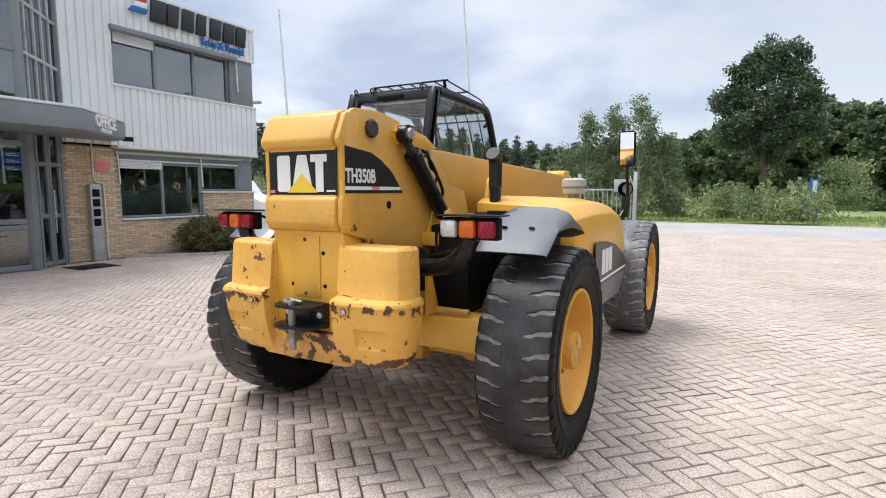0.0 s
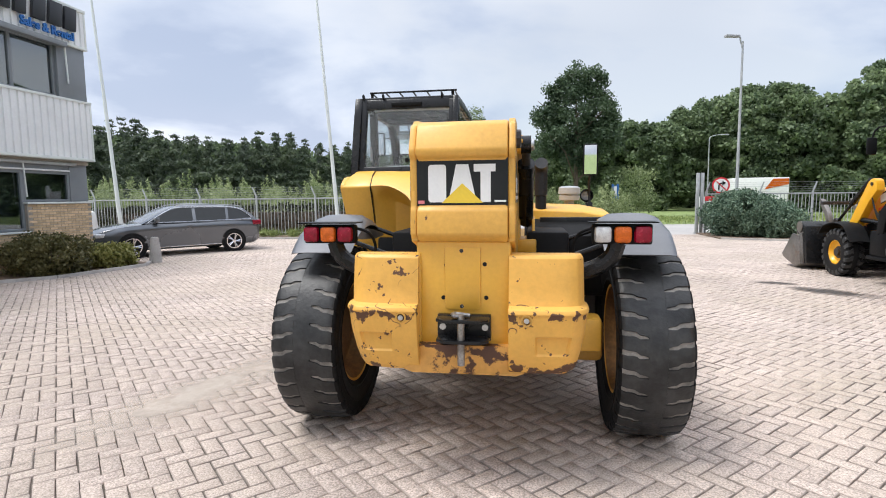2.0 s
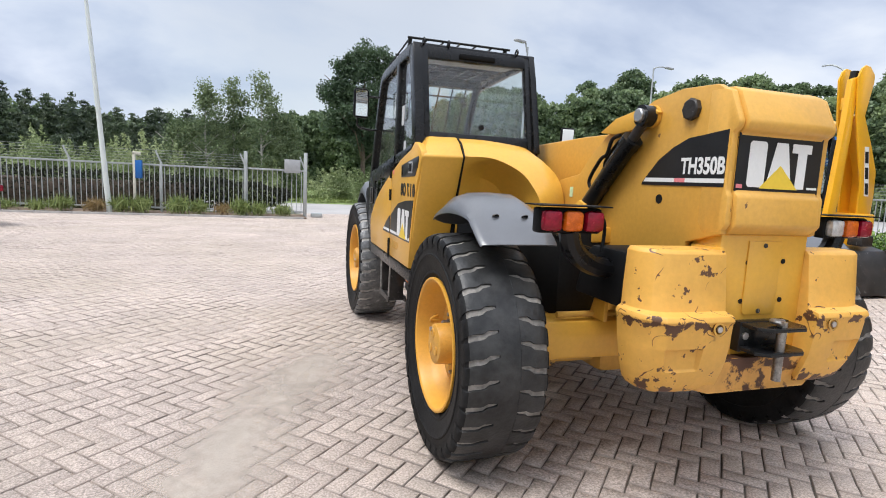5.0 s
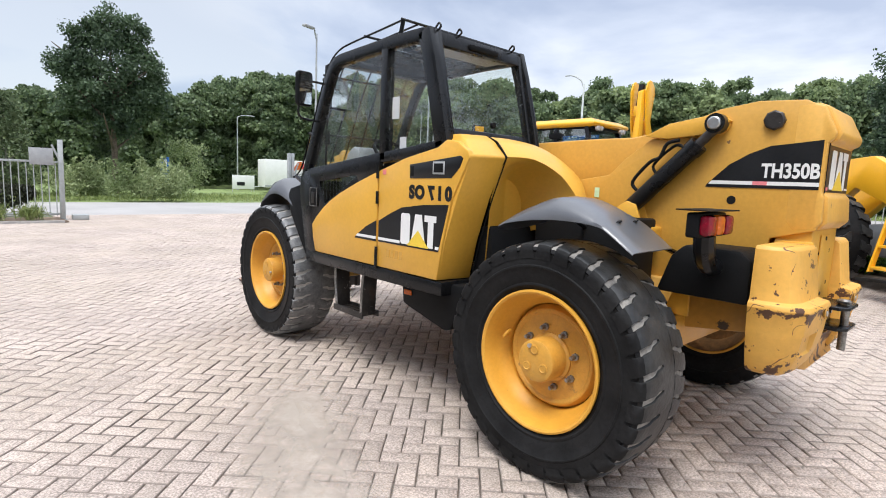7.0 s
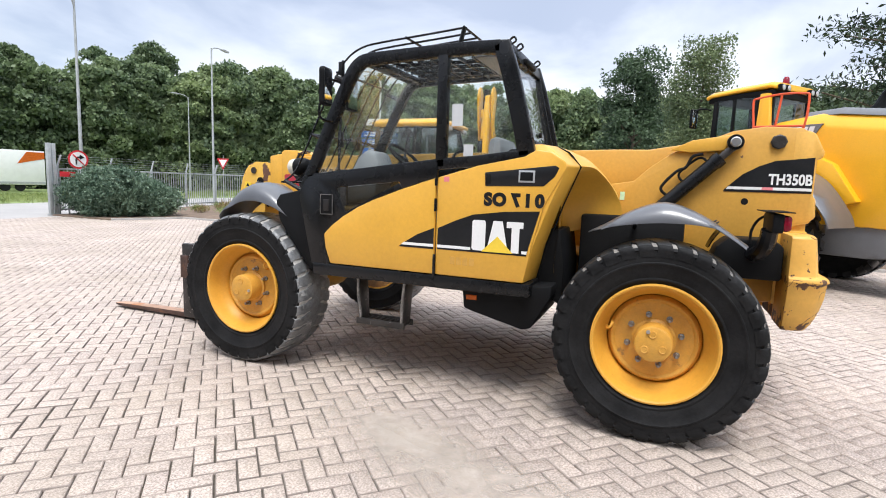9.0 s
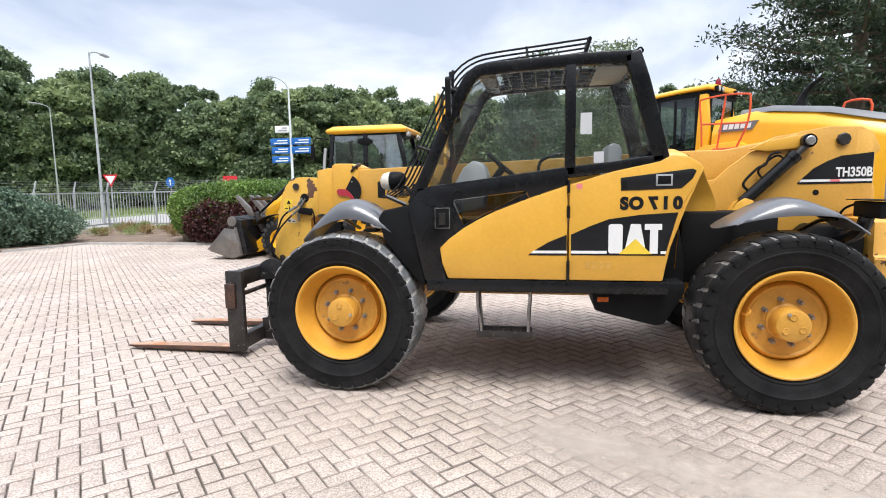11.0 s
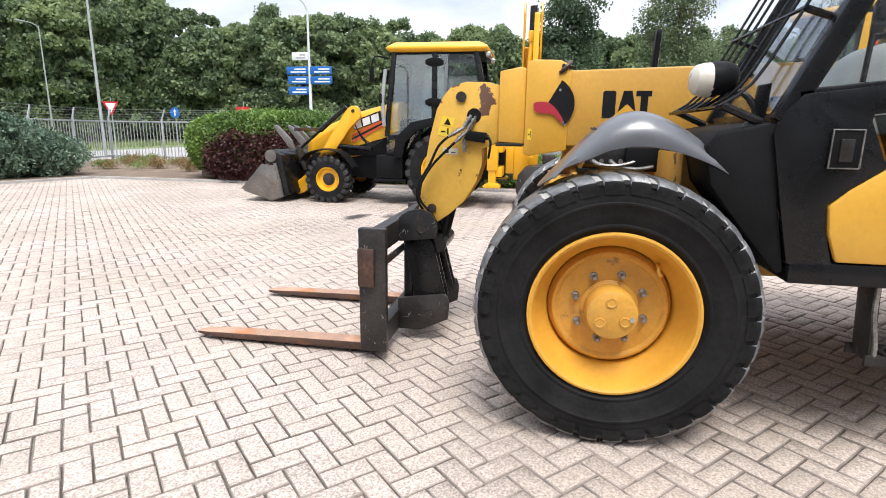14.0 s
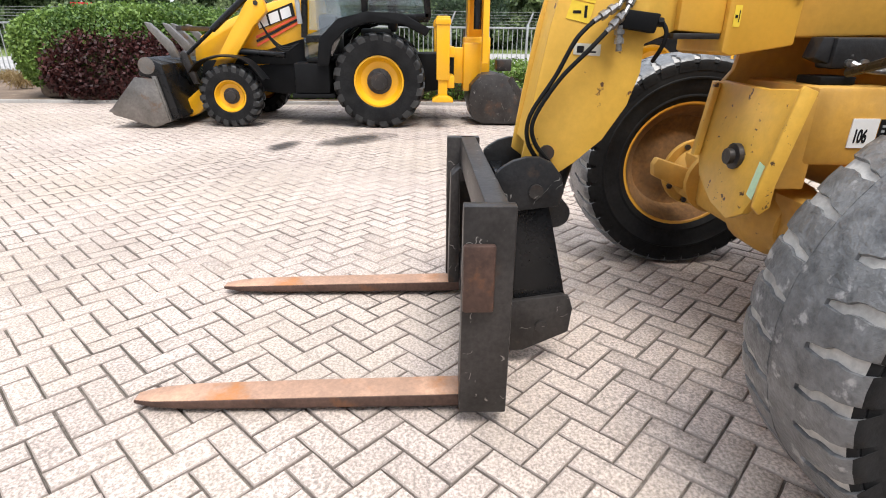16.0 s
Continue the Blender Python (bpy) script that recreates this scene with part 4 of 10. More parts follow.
fence("fence", (-22.0, 16.3), (-3.15, 15.75), 1.62, "grey steel bar fence topped with barbed wire")
fence("sliding_gate", (-3.15, 15.55), (-1.15, 15.62), 1.66, "open grey steel bar gate leaf beside its post", wires=False)
fence("fence", (16.6, -13.0), (16.6, 20.2), 1.62, "grey steel bar fence topped with barbed wire")
fence("fence", (16.6, 20.2), (7.6, 18.35), 1.62, "grey steel bar fence topped with barbed wire")
for x, y, h in ((-3.15, 15.66, 2.25), (-1.12, 15.62, 2.3), (7.23, 18.2, 2.5), (7.42, 18.25, 2.5)):
    bm = bmesh.new()
    box(bm, x - 0.06, x + 0.06, y - 0.06, y + 0.06, ZG, ZG + h, 0.006)
    box(bm, x - 0.09, x + 0.09, y - 0.09, y + 0.09, ZG, ZG + 0.03, 0.004)
    tagged(part("gate_post", bm, M_GALV), "tall square grey steel gate post", "gate post", "gate posts")
bm = bmesh.new()
box(bm, -1.85, -1.30, 15.50, 15.56, 1.55, 2.02, 0.008)
tagged(part("notice_board", bm, M_GRYP), "plain grey notice plate on the gate", "sign")
bm = bmesh.new()
box(bm, -0.9, -0.5, 15.5, 15.8, ZG, ZG + 0.16, 0.02)
tagged(part("gate_stop", bm, M_GALV), "small steel gate stop on the ground", "gate stop")
bm = bmesh.new()
box(bm, -6.55, -6.35, 15.45, 15.6, ZG + 1.15, ZG + 1.75, 0.02)
key = thing("gate_keypad", (0, 0, 0), "pale and blue gate keypad post by the fence", "keypad")
part("box", bm, M_BLUE, key)
bm = bmesh.new()
box(bm, -6.62, -6.54, 15.45, 15.55, ZG + 0.02, ZG + 2.0, 0.02)
box(bm, -6.62, -6.38, 15.45, 15.55, ZG + 1.92, ZG + 2.02, 0.02)
part("frame", bm, M_CRM, key)

# ---- poles, lamps and signs ----


def pole(name, x, y, h, r, label, cat, m=None, group=""):
    root = thing(name, (x, y, ZG), label, cat, group)
    bm = bmesh.new()
    tube(bm, [(0, 0, 0), (0, 0, h * 0.3), (0, 0, h)], [r, r * 0.85, r * 0.5], 12)
    part("shaft", bm, m or M_GALV, root)
    return root


for x, y, h in ((-7.25, 15.2, 9.5), (-16.2, 14.1, 10.0)):
    p = pole("flagpole", x, y, h, 0.085, "tall white flagpole without a flag", "flagpole", M_WPOLE, "flagpoles")
    bm = bmesh.new()
    lathe(bm, [(0.10, 0), (0.10, 0.05), (0.085, 0.06)], "z", 14)
    part("foot", bm, M_GALV, p)
    p.matrix_basis = pose(x, y, ZG, 0, -4, 0)


def street_lamp(x, y, h, dirx, diry, arm=1.5, double=False):
    p = pole("street_lamp", x, y, h, 0.075, "tall grey street lamp with a bent arm", "street lamp", M_GALV, "street lamps")
    bm = bmesh.new()
    for s in ((1, -1) if double else (1,)):
        tube(bm, curve_pts([(0, 0, h - 0.3), (s * dirx * 0.12, s * diry * 0.12, h), (s * dirx * arm * 0.5, s * diry * arm * 0.5, h + 0.14), (s * dirx * arm, s * diry * arm, h + 0.18)], 4), 0.035, 8)
    part("arm", bm, M_GALV, p)
    for s in ((1, -1) if double else (1,)):
        bm = bmesh.new()
        m = Matrix.Translation((s * dirx * (arm + 0.25), s * diry * (arm + 0.25), h + 0.18)) @ Matrix.Rotation(math.atan2(diry, dirx), 4, "Z")
        box(bm, -0.32, 0.32, -0.11, 0.11, -0.05, 0.05, 0.03, m)
        part("lantern", bm, M_GRYP, p)


street_lamp(9.16, 19.4, 8.0, -0.9, -0.3, 0.3)
street_lamp(18.6, 22.35, 8.6, 0.9, 0.25, 1.3)
street_lamp(32.4, 39.4, 8.6, -0.9, 0.2, 1.1)
street_lamp(26.5, 48.0, 9.4, 0.95, 0.1, 1.5)
street_lamp(16.5, 47.0, 6.8, 0.95, 0.1, 1.2)
street_lamp(38.0, -0.7, 9.9, 0, 1, 0.8)
street_lamp(-15.5, 10.2, 4.85, 0.95, 0.1, 0.75)
# direction sign on a lamp post behind the fence
dp = pole("direction_sign", 21.5, 13.2, 7.0, 0.09, "lamp post carrying blue and white direction boards", "road sign", M_WPOLE)
bm = bmesh.new()
tube(bm, curve_pts([(0, 0, 6.8), (0, 0.2, 7.2), (0, 0.7, 7.5), (0, 1.2, 7.55)], 4), 0.04, 8)
part("arm", bm, M_GALV, dp)
for z, y0, y1, mt, bars in ((4.15, -1.15, -0.05, M_BLUE, M_WHT), (4.15, 0.05, 1.15, M_BLUE, M_WHT), (3.70, -1.15, -0.05, M_BLUE, M_WHT), (3.70, 0.05, 1.1, M_BLUE, M_WHT), (3.22, 0.05, 1.1, M_BLUE, M_WHT), (4.80, 0.05, 0.85, M_WHT, M_GRYP)):
    bm = bmesh.new()
    box(bm, -0.06, -0.03, y0, y1, z - 0.18, z + 0.18, 0.01)
    bd = part("board", bm, mt, dp)
    for k in range(2):
        bm = bmesh.new()
        box(bm, -0.066, -0.061, y0 + 0.12, y1 - 0.2 - 0.2 * k, z - 0.10 + 0.13 * k, z - 0.04 + 0.13 * k)
        part("text_bar", bm, bars, bd)


def round_sign(x, y, z, r, face_turn, label, shape):
    p = pole("road_sign", x, y, z + r, 0.03, label, "road sign")
    m = Matrix.Translation((0, 0, z - ZG)) @ Matrix.Rotation(radians(face_turn), 4, "Z")
    if shape == "round":
        for k, (rr, mt, yy) in enumerate(((r, M_REDS, -0.045), (r * 0.80, M_WHT, -0.050))):
            bm = bmesh.new()
            lathe(bm, [(0, 0), (rr, 0), (rr, 0.004), (0, 0.004)], "y", 28, m @ Matrix.Translation((0, yy, 0)))
            part("disc", bm, mt, p)
        bm = bmesh.new()
        tube(bm, [m @ Vector(q) for q in ((-0.07, -0.055, -0.18), (-0.07, -0.055, 0.02), (-0.03, -0.055, 0.08), (0.06, -0.055, 0.09))], 0.026, 6)
        prism(bm, [(0.05, 0.0), (0.19, 0.09), (0.05, 0.18)], "y", -0.066, -0.050, 0, m=m)
        part("arrow", bm, M_DEC, p)
        bm = bmesh.new()
        tube(bm, [m @ Vector(q) for q in ((-0.17, -0.06, 0.17), (0.17, -0.06, -0.17))], 0.022, 6)
        part("slash", bm, M_REDS, p)
    elif shape == "yield":
        for sc, mt, yy in ((1.0, M_REDS, -0.045), (0.66, M_WHT, -0.05)):
            bm = bmesh.new()
            prism(bm, [(r * sc * math.sin(radians(a)), -r * sc * math.cos(radians(a))) for a in (0, 120, 240)], "y", yy, yy + 0.004, 0, m=m)
            part("triangle", bm, mt, p)
    else:
        for sc, mt, yy in ((1.0, M_REDS, -0.045), (0.9, M_WHT, -0.05)):
            bm = bmesh.new()
            prism(bm, [(-r * sc, -r * 0.35 * sc), (r * sc, -r * 0.35 * sc), (r * sc, r * 0.35 * sc), (-r * sc, r * 0.35 * sc)], "y", yy, yy + 0.004, 0, m=m)
            part("plate", bm, M_REDS if sc == 1 else M_REDS, p)


round_sign(8.0, 17.85, 1.95, 0.33, -10, "round white sign with a red ring and a turn arrow", "round")
round_sign(7.75, 18.05, 1.42, 0.26, -10, "small red plate on a post by the gate", "plate")
bs = pole("road_sign", 24.0, 22.45, 2.45, 0.03, "round blue sign with a white arrow on a thin post", "road sign")
bm = bmesh.new()
lathe(bm, [(0, 0), (0.30, 0), (0.30, 0.006), (0, 0.006)], "x", 24, Matrix.Translation((-0.05, 0, 2.2)))
part("disc", bm, M_BLUE, bs)
bm = bmesh.new()
box(bm, -0.058, -0.052, -0.035, 0.035, 2.02, 2.30)
prism(bm, [(-0.11, 2.26), (0.11, 2.26), (0.0, 2.40)], "x", -0.058, -0.052)
part("arrow", bm, M_WHT, bs)
round_sign(20.0, 23.0, 2.35, 0.45, -75, "red and white triangular yield sign", "yield")
round_sign(19.5, 15.6, 2.22, 0.36, -80, "red and white plate behind the fence", "plate")
ib = thing("information_board", (5.95, 31.4, ZG), "blue information board on posts in the grass", "sign")
for x in (-0.17, 0.17):
    bm = bmesh.new()
    box(bm, x - 0.06, x + 0.06, -0.05, 0.05, 0, 2.35, 0.01)
    part("post", bm, M_BLUE, ib)
bm = bmesh.new()
box(bm, -0.11, 0.11, -0.03, 0.03, 0.9, 2.25, 0.01)
part("panel", bm, M_BLUE, ib)
bm = bmesh.new()
box(bm, -0.10, 0.10, -0.037, -0.032, 1.55, 2.2)
part("notice", bm, M_WHT, ib)
tr = thing("trailer", pose(18.8, 42.2, ZG, 0, 0, -8), "white box trailer with an orange lower strip", "trailer")
bm = bmesh.new()
box(bm, -2.02, 2.02, -1.1, 1.1, 0.45, 2.9, 0.03)
part("body", bm, M_WHT, tr)
bm = bmesh.new()
prism(bm, [(0.3, 1.95), (2.0, 2.35), (2.0, 2.8), (0.9, 2.8)], "y", -1.125, -1.103)
part("panel", bm, M_ORA, tr, "orange printed panel")
bm = bmesh.new()
box(bm, -2.0, 2.0, -1.12, -1.103, 0.50, 0.66)
part("panel", bm, M_GRYP, tr, "grey lower strip")
for k in (-0.45, 0.45):
    bm = bmesh.new()
    lathe(bm, [(0, -0.1), (0.3, -0.1), (0.3, 0.1), (0, 0.1)], "y", 16, Matrix.Translation((k, -0.95, 0.29)))
    part("wheel", bm, M_RUB, tr)
bm = bmesh.new()
tube(bm, [(-2.0, 0, 0.5), (-3.0, 0, 0.42)], 0.05, 8)
tube(bm, [(-2.9, 0, 0.0), (-2.9, 0, 0.5)], 0.03, 8)
part("drawbar", bm, M_GALV, tr)
tr = thing("banner", pose(15.0, 42.0, ZG, 0, 0, -6), "white banner on a frame in the grass", "banner")
bm = bmesh.new()
box(bm, -0.92, 0.92, -0.03, 0.03, 0.25, 1.42, 0.01)
part("cloth", bm, M_WHT, tr)
bm = bmesh.new()
box(bm, -0.55, 0.1, -0.05, -0.032, 0.55, 0.85)
part("print", bm, M_DEC, tr, "dark printed block")
for k in (-0.9, 0.9):
    bm = bmesh.new()
    tube(bm, [(k, 0.05, 0), (k, 0.05, 1.5)], 0.03, 8)
    part("post", bm, M_GALV, tr)

# ---- the telehandler ----


def lugs(bm, R, half, count, pitch_fill=0.72, depth=0.03, narrow=0.30):
    """Tread blocks of a tyre about the x axis: two staggered rows of wavy bars that taper towards the shoulder, each with a sipe."""
    tmp = bmesh.new()
    rows_ = ((narrow, 0.0, 1.24, 0.0), (narrow + 0.10, 0.03, 1.13, 0.0), (0.48, 0.06, 1.06, 0.002), (0.56, 0.17, 1.03, 0.003), (0.64, 0.21, 1.02, 0.004),
             (0.80, 0.22, 0.98, 0.008), (0.92, 0.28, 0.96, 0.016), (0.985, 0.33, 1.0, 0.032), (1.0, 0.37, 1.06, 0.050), (0.995, 0.39, 1.10, 0.066))
    step = 2 * math.pi / count
    for side in (-1, 1):
        for k in range(count):
            a0 = step * (k + (0.5 if side > 0 else 0))
            rows = []
            for w, wv, fl, d in rows_:
                fill = pitch_fill * fl
                mid = a0 + wv * step
                rows.append([(side * w * half, (R - d - low) * math.cos(a), (R - d - low) * math.sin(a))
                             for a, low in ((mid - fill * step / 2 * 1.10, depth), (mid - fill * step / 2, 0.0), (mid, -0.002), (mid + fill * step / 2, 0.0), (mid + fill * step / 2 * 1.10, depth))])
            vs = [[tmp.verts.new(p) for p in r] for r in rows]
            for r0, r1 in zip(vs, vs[1:]):
                for i in range(4):
                    tmp.faces.new((r0[i], r0[i + 1], r1[i + 1], r1[i]))
            tmp.faces.new(vs[0])
            tmp.faces.new(vs[-1][::-1])
    bmesh.ops.recalc_face_normals(tmp, faces=tmp.faces[:])
    return add_to(bm, tmp)


def big_wheel(parent, cx, cy, R, outer):
    front = cy > 0
    """Wheel under parent; outer: -1 or 1, the side of the hub cap."""
    hub = new("wheel")
    hub.parent = parent
    hub.matrix_basis = pose(cx, cy, 0.612, 37 * cy, 0, 0 if outer < 0 else 180)
    H = 0.218
    bm = bmesh.new()
    wall = [(0.358, 0.15), (0.378, 0.178), (0.398, 0.190), (0.404, 0.197), (0.412, 0.198), (0.418, 0.195), (0.46, 0.210), (0.500, 0.215), (0.504, 0.219), (0.512, 0.219), (0.516, 0.214), (0.55, 0.213), (0.578, 0.209), (0.600, 0.180), (0.604, 0.09)]
    lathe(bm, [(r, -w) for r, w in wall] + [(0.603, 0)] + [(r, w) for r, w in wall[::-1]], "x", 64)
    tyre = part("tyre", bm, M_RUB, hub, "worn black rubber tyre", 40)
    bm = bmesh.new()
    lugs(bm, R, H, 34, 0.70 if front else 0.725, 0.020, 0.24)
    lathe(bm, [(0.610, -0.058), (0.6334, -0.054), (0.6338, 0), (0.6334, 0.054), (0.610, 0.058)], "x", 68)
    tread = part("tread", bm, M_LUGF if front else M_LUG, tyre, "dusty worn tread blocks" if front else "worn dark tread blocks", 40)
    # dust lies on the running face alone, the shoulders are bare rubber
    tread.data.materials.append(M_RUB)
    for p in tread.data.polygons:
        if abs(p.center.x) > (0.985 if front else 0.95) * H:
            p.material_index = 1
    bm = bmesh.new()
    half_ = [(R - d - 0.010, w * H) for w, d in ((0.0, 0.0), (0.3, 0.0), (0.55, 0.002), (0.80, 0.008), (0.92, 0.017), (0.975, 0.034), (0.93, 0.050))]
    lathe(bm, [(r, -w) for r, w in half_[:0:-1]] + half_, "x", 68)
    floor_ = part("groove_floor", bm, M_GRV if front else M_GRVR, tyre, "pale dust caked in the tread grooves" if front else "grey dust in the tread grooves", 60)
    floor_.data.materials.append(M_RUB)
    for p in floor_.data.polygons:
        if abs(p.center.x) > 0.92 * H:
            p.material_index = 1
    bm = bmesh.new()
    lathe(bm, [(0.360, -0.145), (0.380, -0.186), (0.379, -0.198), (0.369, -0.201), (0.358, -0.194), (0.346, -0.164), (0.340, -0.130), (0.318, -0.075), (0.296, -0.055), (0.288, -0.03),
               (0.284, 0.03), (0.30, 0.10), (0.335, 0.14), (0.362, 0.175), (0.374, 0.176), (0.360, 0.145)], "x", 56)
    part("rim", bm, M_RIM, hub, "yellow painted steel rim")
    bm = bmesh.new()
    lathe(bm, [(0.284, -0.02), (0.268, -0.050), (0.262, -0.058), (0.252, -0.060), (0.244, -0.056), (0.236, -0.048), (0.15, -0.052), (0.0, -0.054)], "x", 48)
    part("disc", bm, M_HUB, hub, "dusty yellow wheel disc")
    bm = bmesh.new()
    lathe(bm, [(0.355, 0.171), (0.331, 0.139), (0.296, 0.10), (0.280, 0.034), (0.20, 0.030), (0.16, 0.06), (0.0, 0.062)], "x", 40)
    part("inner_dish", bm, M_DIRT, hub, "dirty brown inside of the wheel", 50)
    bm = bmesh.new()
    lathe(bm, [(0.132, -0.05), (0.132, -0.064), (0.122, -0.070), (0.117, -0.074), (0.115, -0.172), (0.110, -0.186), (0.098, -0.192), (0.0, -0.193)], "x", 40)
    for k in range(3):
        a = 2.1 * k + 0.4
        lathe(bm, [(0.026, -0.190), (0.026, -0.197), (0.020, -0.199), (0.016, -0.1965), (0, -0.1965)], "x", 10, Matrix.Translation((0, 0.062 * math.cos(a), 0.062 * math.sin(a))))
    part("hub_cap", bm, M_HUB, hub)
    bm = bmesh.new()
    lathe(bm, [(0.012, -0.190), (0.012, -0.205), (0.0, -0.205)], "x", 8, Matrix.Translation((0, -0.05, 0.07)))
    part("drain_plug", bm, M_SIL, hub)
    bm = bmesh.new()
    lathe(bm, [(0.020, -0.048), (0.020, -0.066), (0.013, -0.069), (0.013, -0.094), (0.010, -0.102), (0.0, -0.104)], "x", 8)
    nut = part("wheel_nut", bm, M_CPL, hub, "dull grey wheel nut")
    nut.matrix_basis = pose(0, 0.163, 0)
    for k in range(1, 8):
        a = 2 * math.pi * k / 8
        share("wheel_nut", nut, hub, Matrix.Translation((0, 0.163 * math.cos(a), 0.163 * math.sin(a))))
    bm = bmesh.new()
    tube(bm, curve_pts([(-0.07, 0.10, 0.275), (-0.115, 0.10, 0.272), (-0.13, 0.085, 0.262), (-0.125, 0.06, 0.262), (-0.09, 0.052, 0.27)], 4), 0.009, 8)
    part("valve_guard", bm, M_RIM, hub)
    return hub


def arch(bm, line, xs, crown, lip, thick, taper=0.0, rise=0.0):
    """A mudguard: a line in (y, z) swept over x with crowned edges and rolled-down lips; rise: the edge's own flatter arch."""
    tmp = bmesh.new()
    line = flat_curve(line, 5)
    n = len(line)
    rows, xc, cm = [], (min(xs) + max(xs)) / 2, max(crown)
    def drop_at(t, z):
        if not rise:
            return lip + (1 - lip) * math.sin(math.pi * t)
        base = line[0][1] * (1 - t) + line[-1][1] * t
        return max(lip * cm, z - base - rise * math.sin(math.pi * t)) / cm
    for x, c in zip(xs, crown):
        row = []
        for i, (y, z) in enumerate(line):
            t = i / (n - 1)
            if taper:
                # the ends are tongues: the line is shorter towards its edges
                e = 0.13 * min(1.0, abs(x - xc) / (max(xs) - xc)) ** 2.6
                u = (e + (1 - 2 * e) * t) * (n - 1)
                k = min(int(u), n - 2)
                y, z = (line[k][a] + (line[k + 1][a] - line[k][a]) * (u - k) for a in (0, 1))
                t = u / (n - 1)
            row.append(tmp.verts.new((xc + (x - xc) * (1 - taper * abs(2 * t - 1) ** 5), y, z - c * drop_at(t, z))))
        rows.append(row)
    for r0, r1 in zip(rows, rows[1:]):
        for i in range(n - 1):
            tmp.faces.new((r0[i], r0[i + 1], r1[i + 1], r1[i]))
    bmesh.ops.recalc_face_normals(tmp, faces=tmp.faces[:])
    if sum(f.normal.z for f in tmp.faces) < 0:
        bmesh.ops.reverse_faces(tmp, faces=tmp.faces[:])
    bmesh.ops.solidify(tmp, geom=tmp.faces[:], thickness=thick)
    return add_to(bm, tmp)


def emblem(parent, m, w, h, face, wedge):
    """The maker's mark as three plain blocks and a wedge, in the x-y plane of m."""
    for a, pts in ((0, [(0.0, 0.06), (0.03, 0), (0.24, 0), (0.27, 0.06), (0.27, 0.94), (0.24, 1), (0.03, 1), (0.0, 0.94)]),
                   (1, [(0.30, 0), (0.42, 1), (0.60, 1), (0.72, 0)]),
                   (2, [(0.78, 0), (0.93, 0), (0.93, 0.80), (1.0, 0.80), (1.0, 1), (0.68, 1), (0.68, 0.80), (0.78, 0.80)])):
        bm = bmesh.new()
        prism(bm, [((u - 0.5) * w, (v - 0.5) * h) for u, v in pts], "z", 0, 0.0015)
        ob = part("emblem_block", bm, face, parent)
        ob.matrix_basis = m
    bm = bmesh.new()
    prism(bm, [((u - 0.5) * w, (v - 0.5) * h) for u, v in ((0.20, -0.02), (0.82, -0.02), (0.51, 0.50))], "z", 0.0015, 0.003)
    part("emblem_wedge", bm, wedge, parent).matrix_basis = m


SIDE_L = Matrix(((0, 0, -1, 0), (-1, 0, 0, 0), (0, 1, 0, 0), (0, 0, 0, 1)))   # x of a drawing to -y, y to z, facing -x
SIDE_R = Matrix(((0, 0, 1, 0), (1, 0, 0, 0), (0, 1, 0, 0), (0, 0, 0, 1)))     # facing +x
BACK = Matrix(((1, 0, 0, 0), (0, 0, -1, 0), (0, 1, 0, 0), (0, 0, 0, 1)))      # facing -y


def at(m, x, y, z):
    return Matrix.Translation((x, y, z)) @ m


TH = thing("telehandler", (0, 0, 0), "yellow and black telescopic handler with worn paint parked on pavers", "telehandler")
for cx, cy, o in ((-1.112, -1.598, -1), (-1.098, 1.656, -1), (1.080, -1.605, 1), (1.075, 1.62, 1)):
    big_wheel(TH, cx, cy, 0.634, o)

# frame and axles
bm = bmesh.new()
prism(bm, [(-2.36, 0.78), (-2.36, 0.98), (-1.9, 1.0), (-1.2, 1.02), (0.9, 1.02), (1.55, 1.17), (1.82, 1.17), (1.82, 0.89), (1.58, 0.89), (1.48, 0.74), (0.9, 0.60), (-1.1, 0.60), (-1.9, 0.72)], "x", -0.34, 0.31, 0.02)
part("chassis", bm, M_YELD, TH, "yellow steel chassis")
bm = bmesh.new()
box(bm, -0.82, 0.80, -1.68, -1.48, 0.48, 0.72, 0.03)
box(bm, -0.30, 0.27, -1.75, -1.42, 0.42, 0.78, 0.06)
box(bm, -0.86, -0.55, -1.70, -1.46, 0.46, 0.76, 0.04)
box(bm, 0.53, 0.84, -1.70, -1.46, 0.46, 0.76, 0.04)
part("rear_axle", bm, M_YELD, TH)
bm = bmesh.new()
box(bm, -0.82, 0.80, -1.96, -1.76, 0.60, 0.82, 0.03)
part("axle_guard", bm, M_YEL, TH)
bm = bmesh.new()
tube(bm, [(-0.72, -1.93, 0.85), (0.70, -1.93, 0.85)], 0.017, 12)
part("steering_ram", bm, M_YELD, TH)
bm = bmesh.new()
box(bm, -0.82, 0.80, 1.54, 1.74, 0.48, 0.74, 0.04)
lathe(bm, [(0.0, -0.22), (0.12, -0.2), (0.17, -0.08), (0.17, 0.08), (0.12, 0.2), (0.0, 0.22)], "x", 20, Matrix.Translation((0, 1.64, 0.6)))
for s in (-1, 1):
    lathe(bm, [(0.0, s * 0.86), (0.12, s * 0.86), (0.15, s * 0.72), (0.10, s * 0.62), (0.10, s * 0.5)], "x", 20, Matrix.Translation((-0.015, 1.64, 0.61)))
    lathe(bm, [(0.10, s * 0.50), (0.165, s * 0.50), (0.165, s * 0.535), (0.10, s * 0.54)], "x", 20, Matrix.Translation((-0.015, 1.64, 0.61)))
part("front_axle", bm, M_YELD, TH)
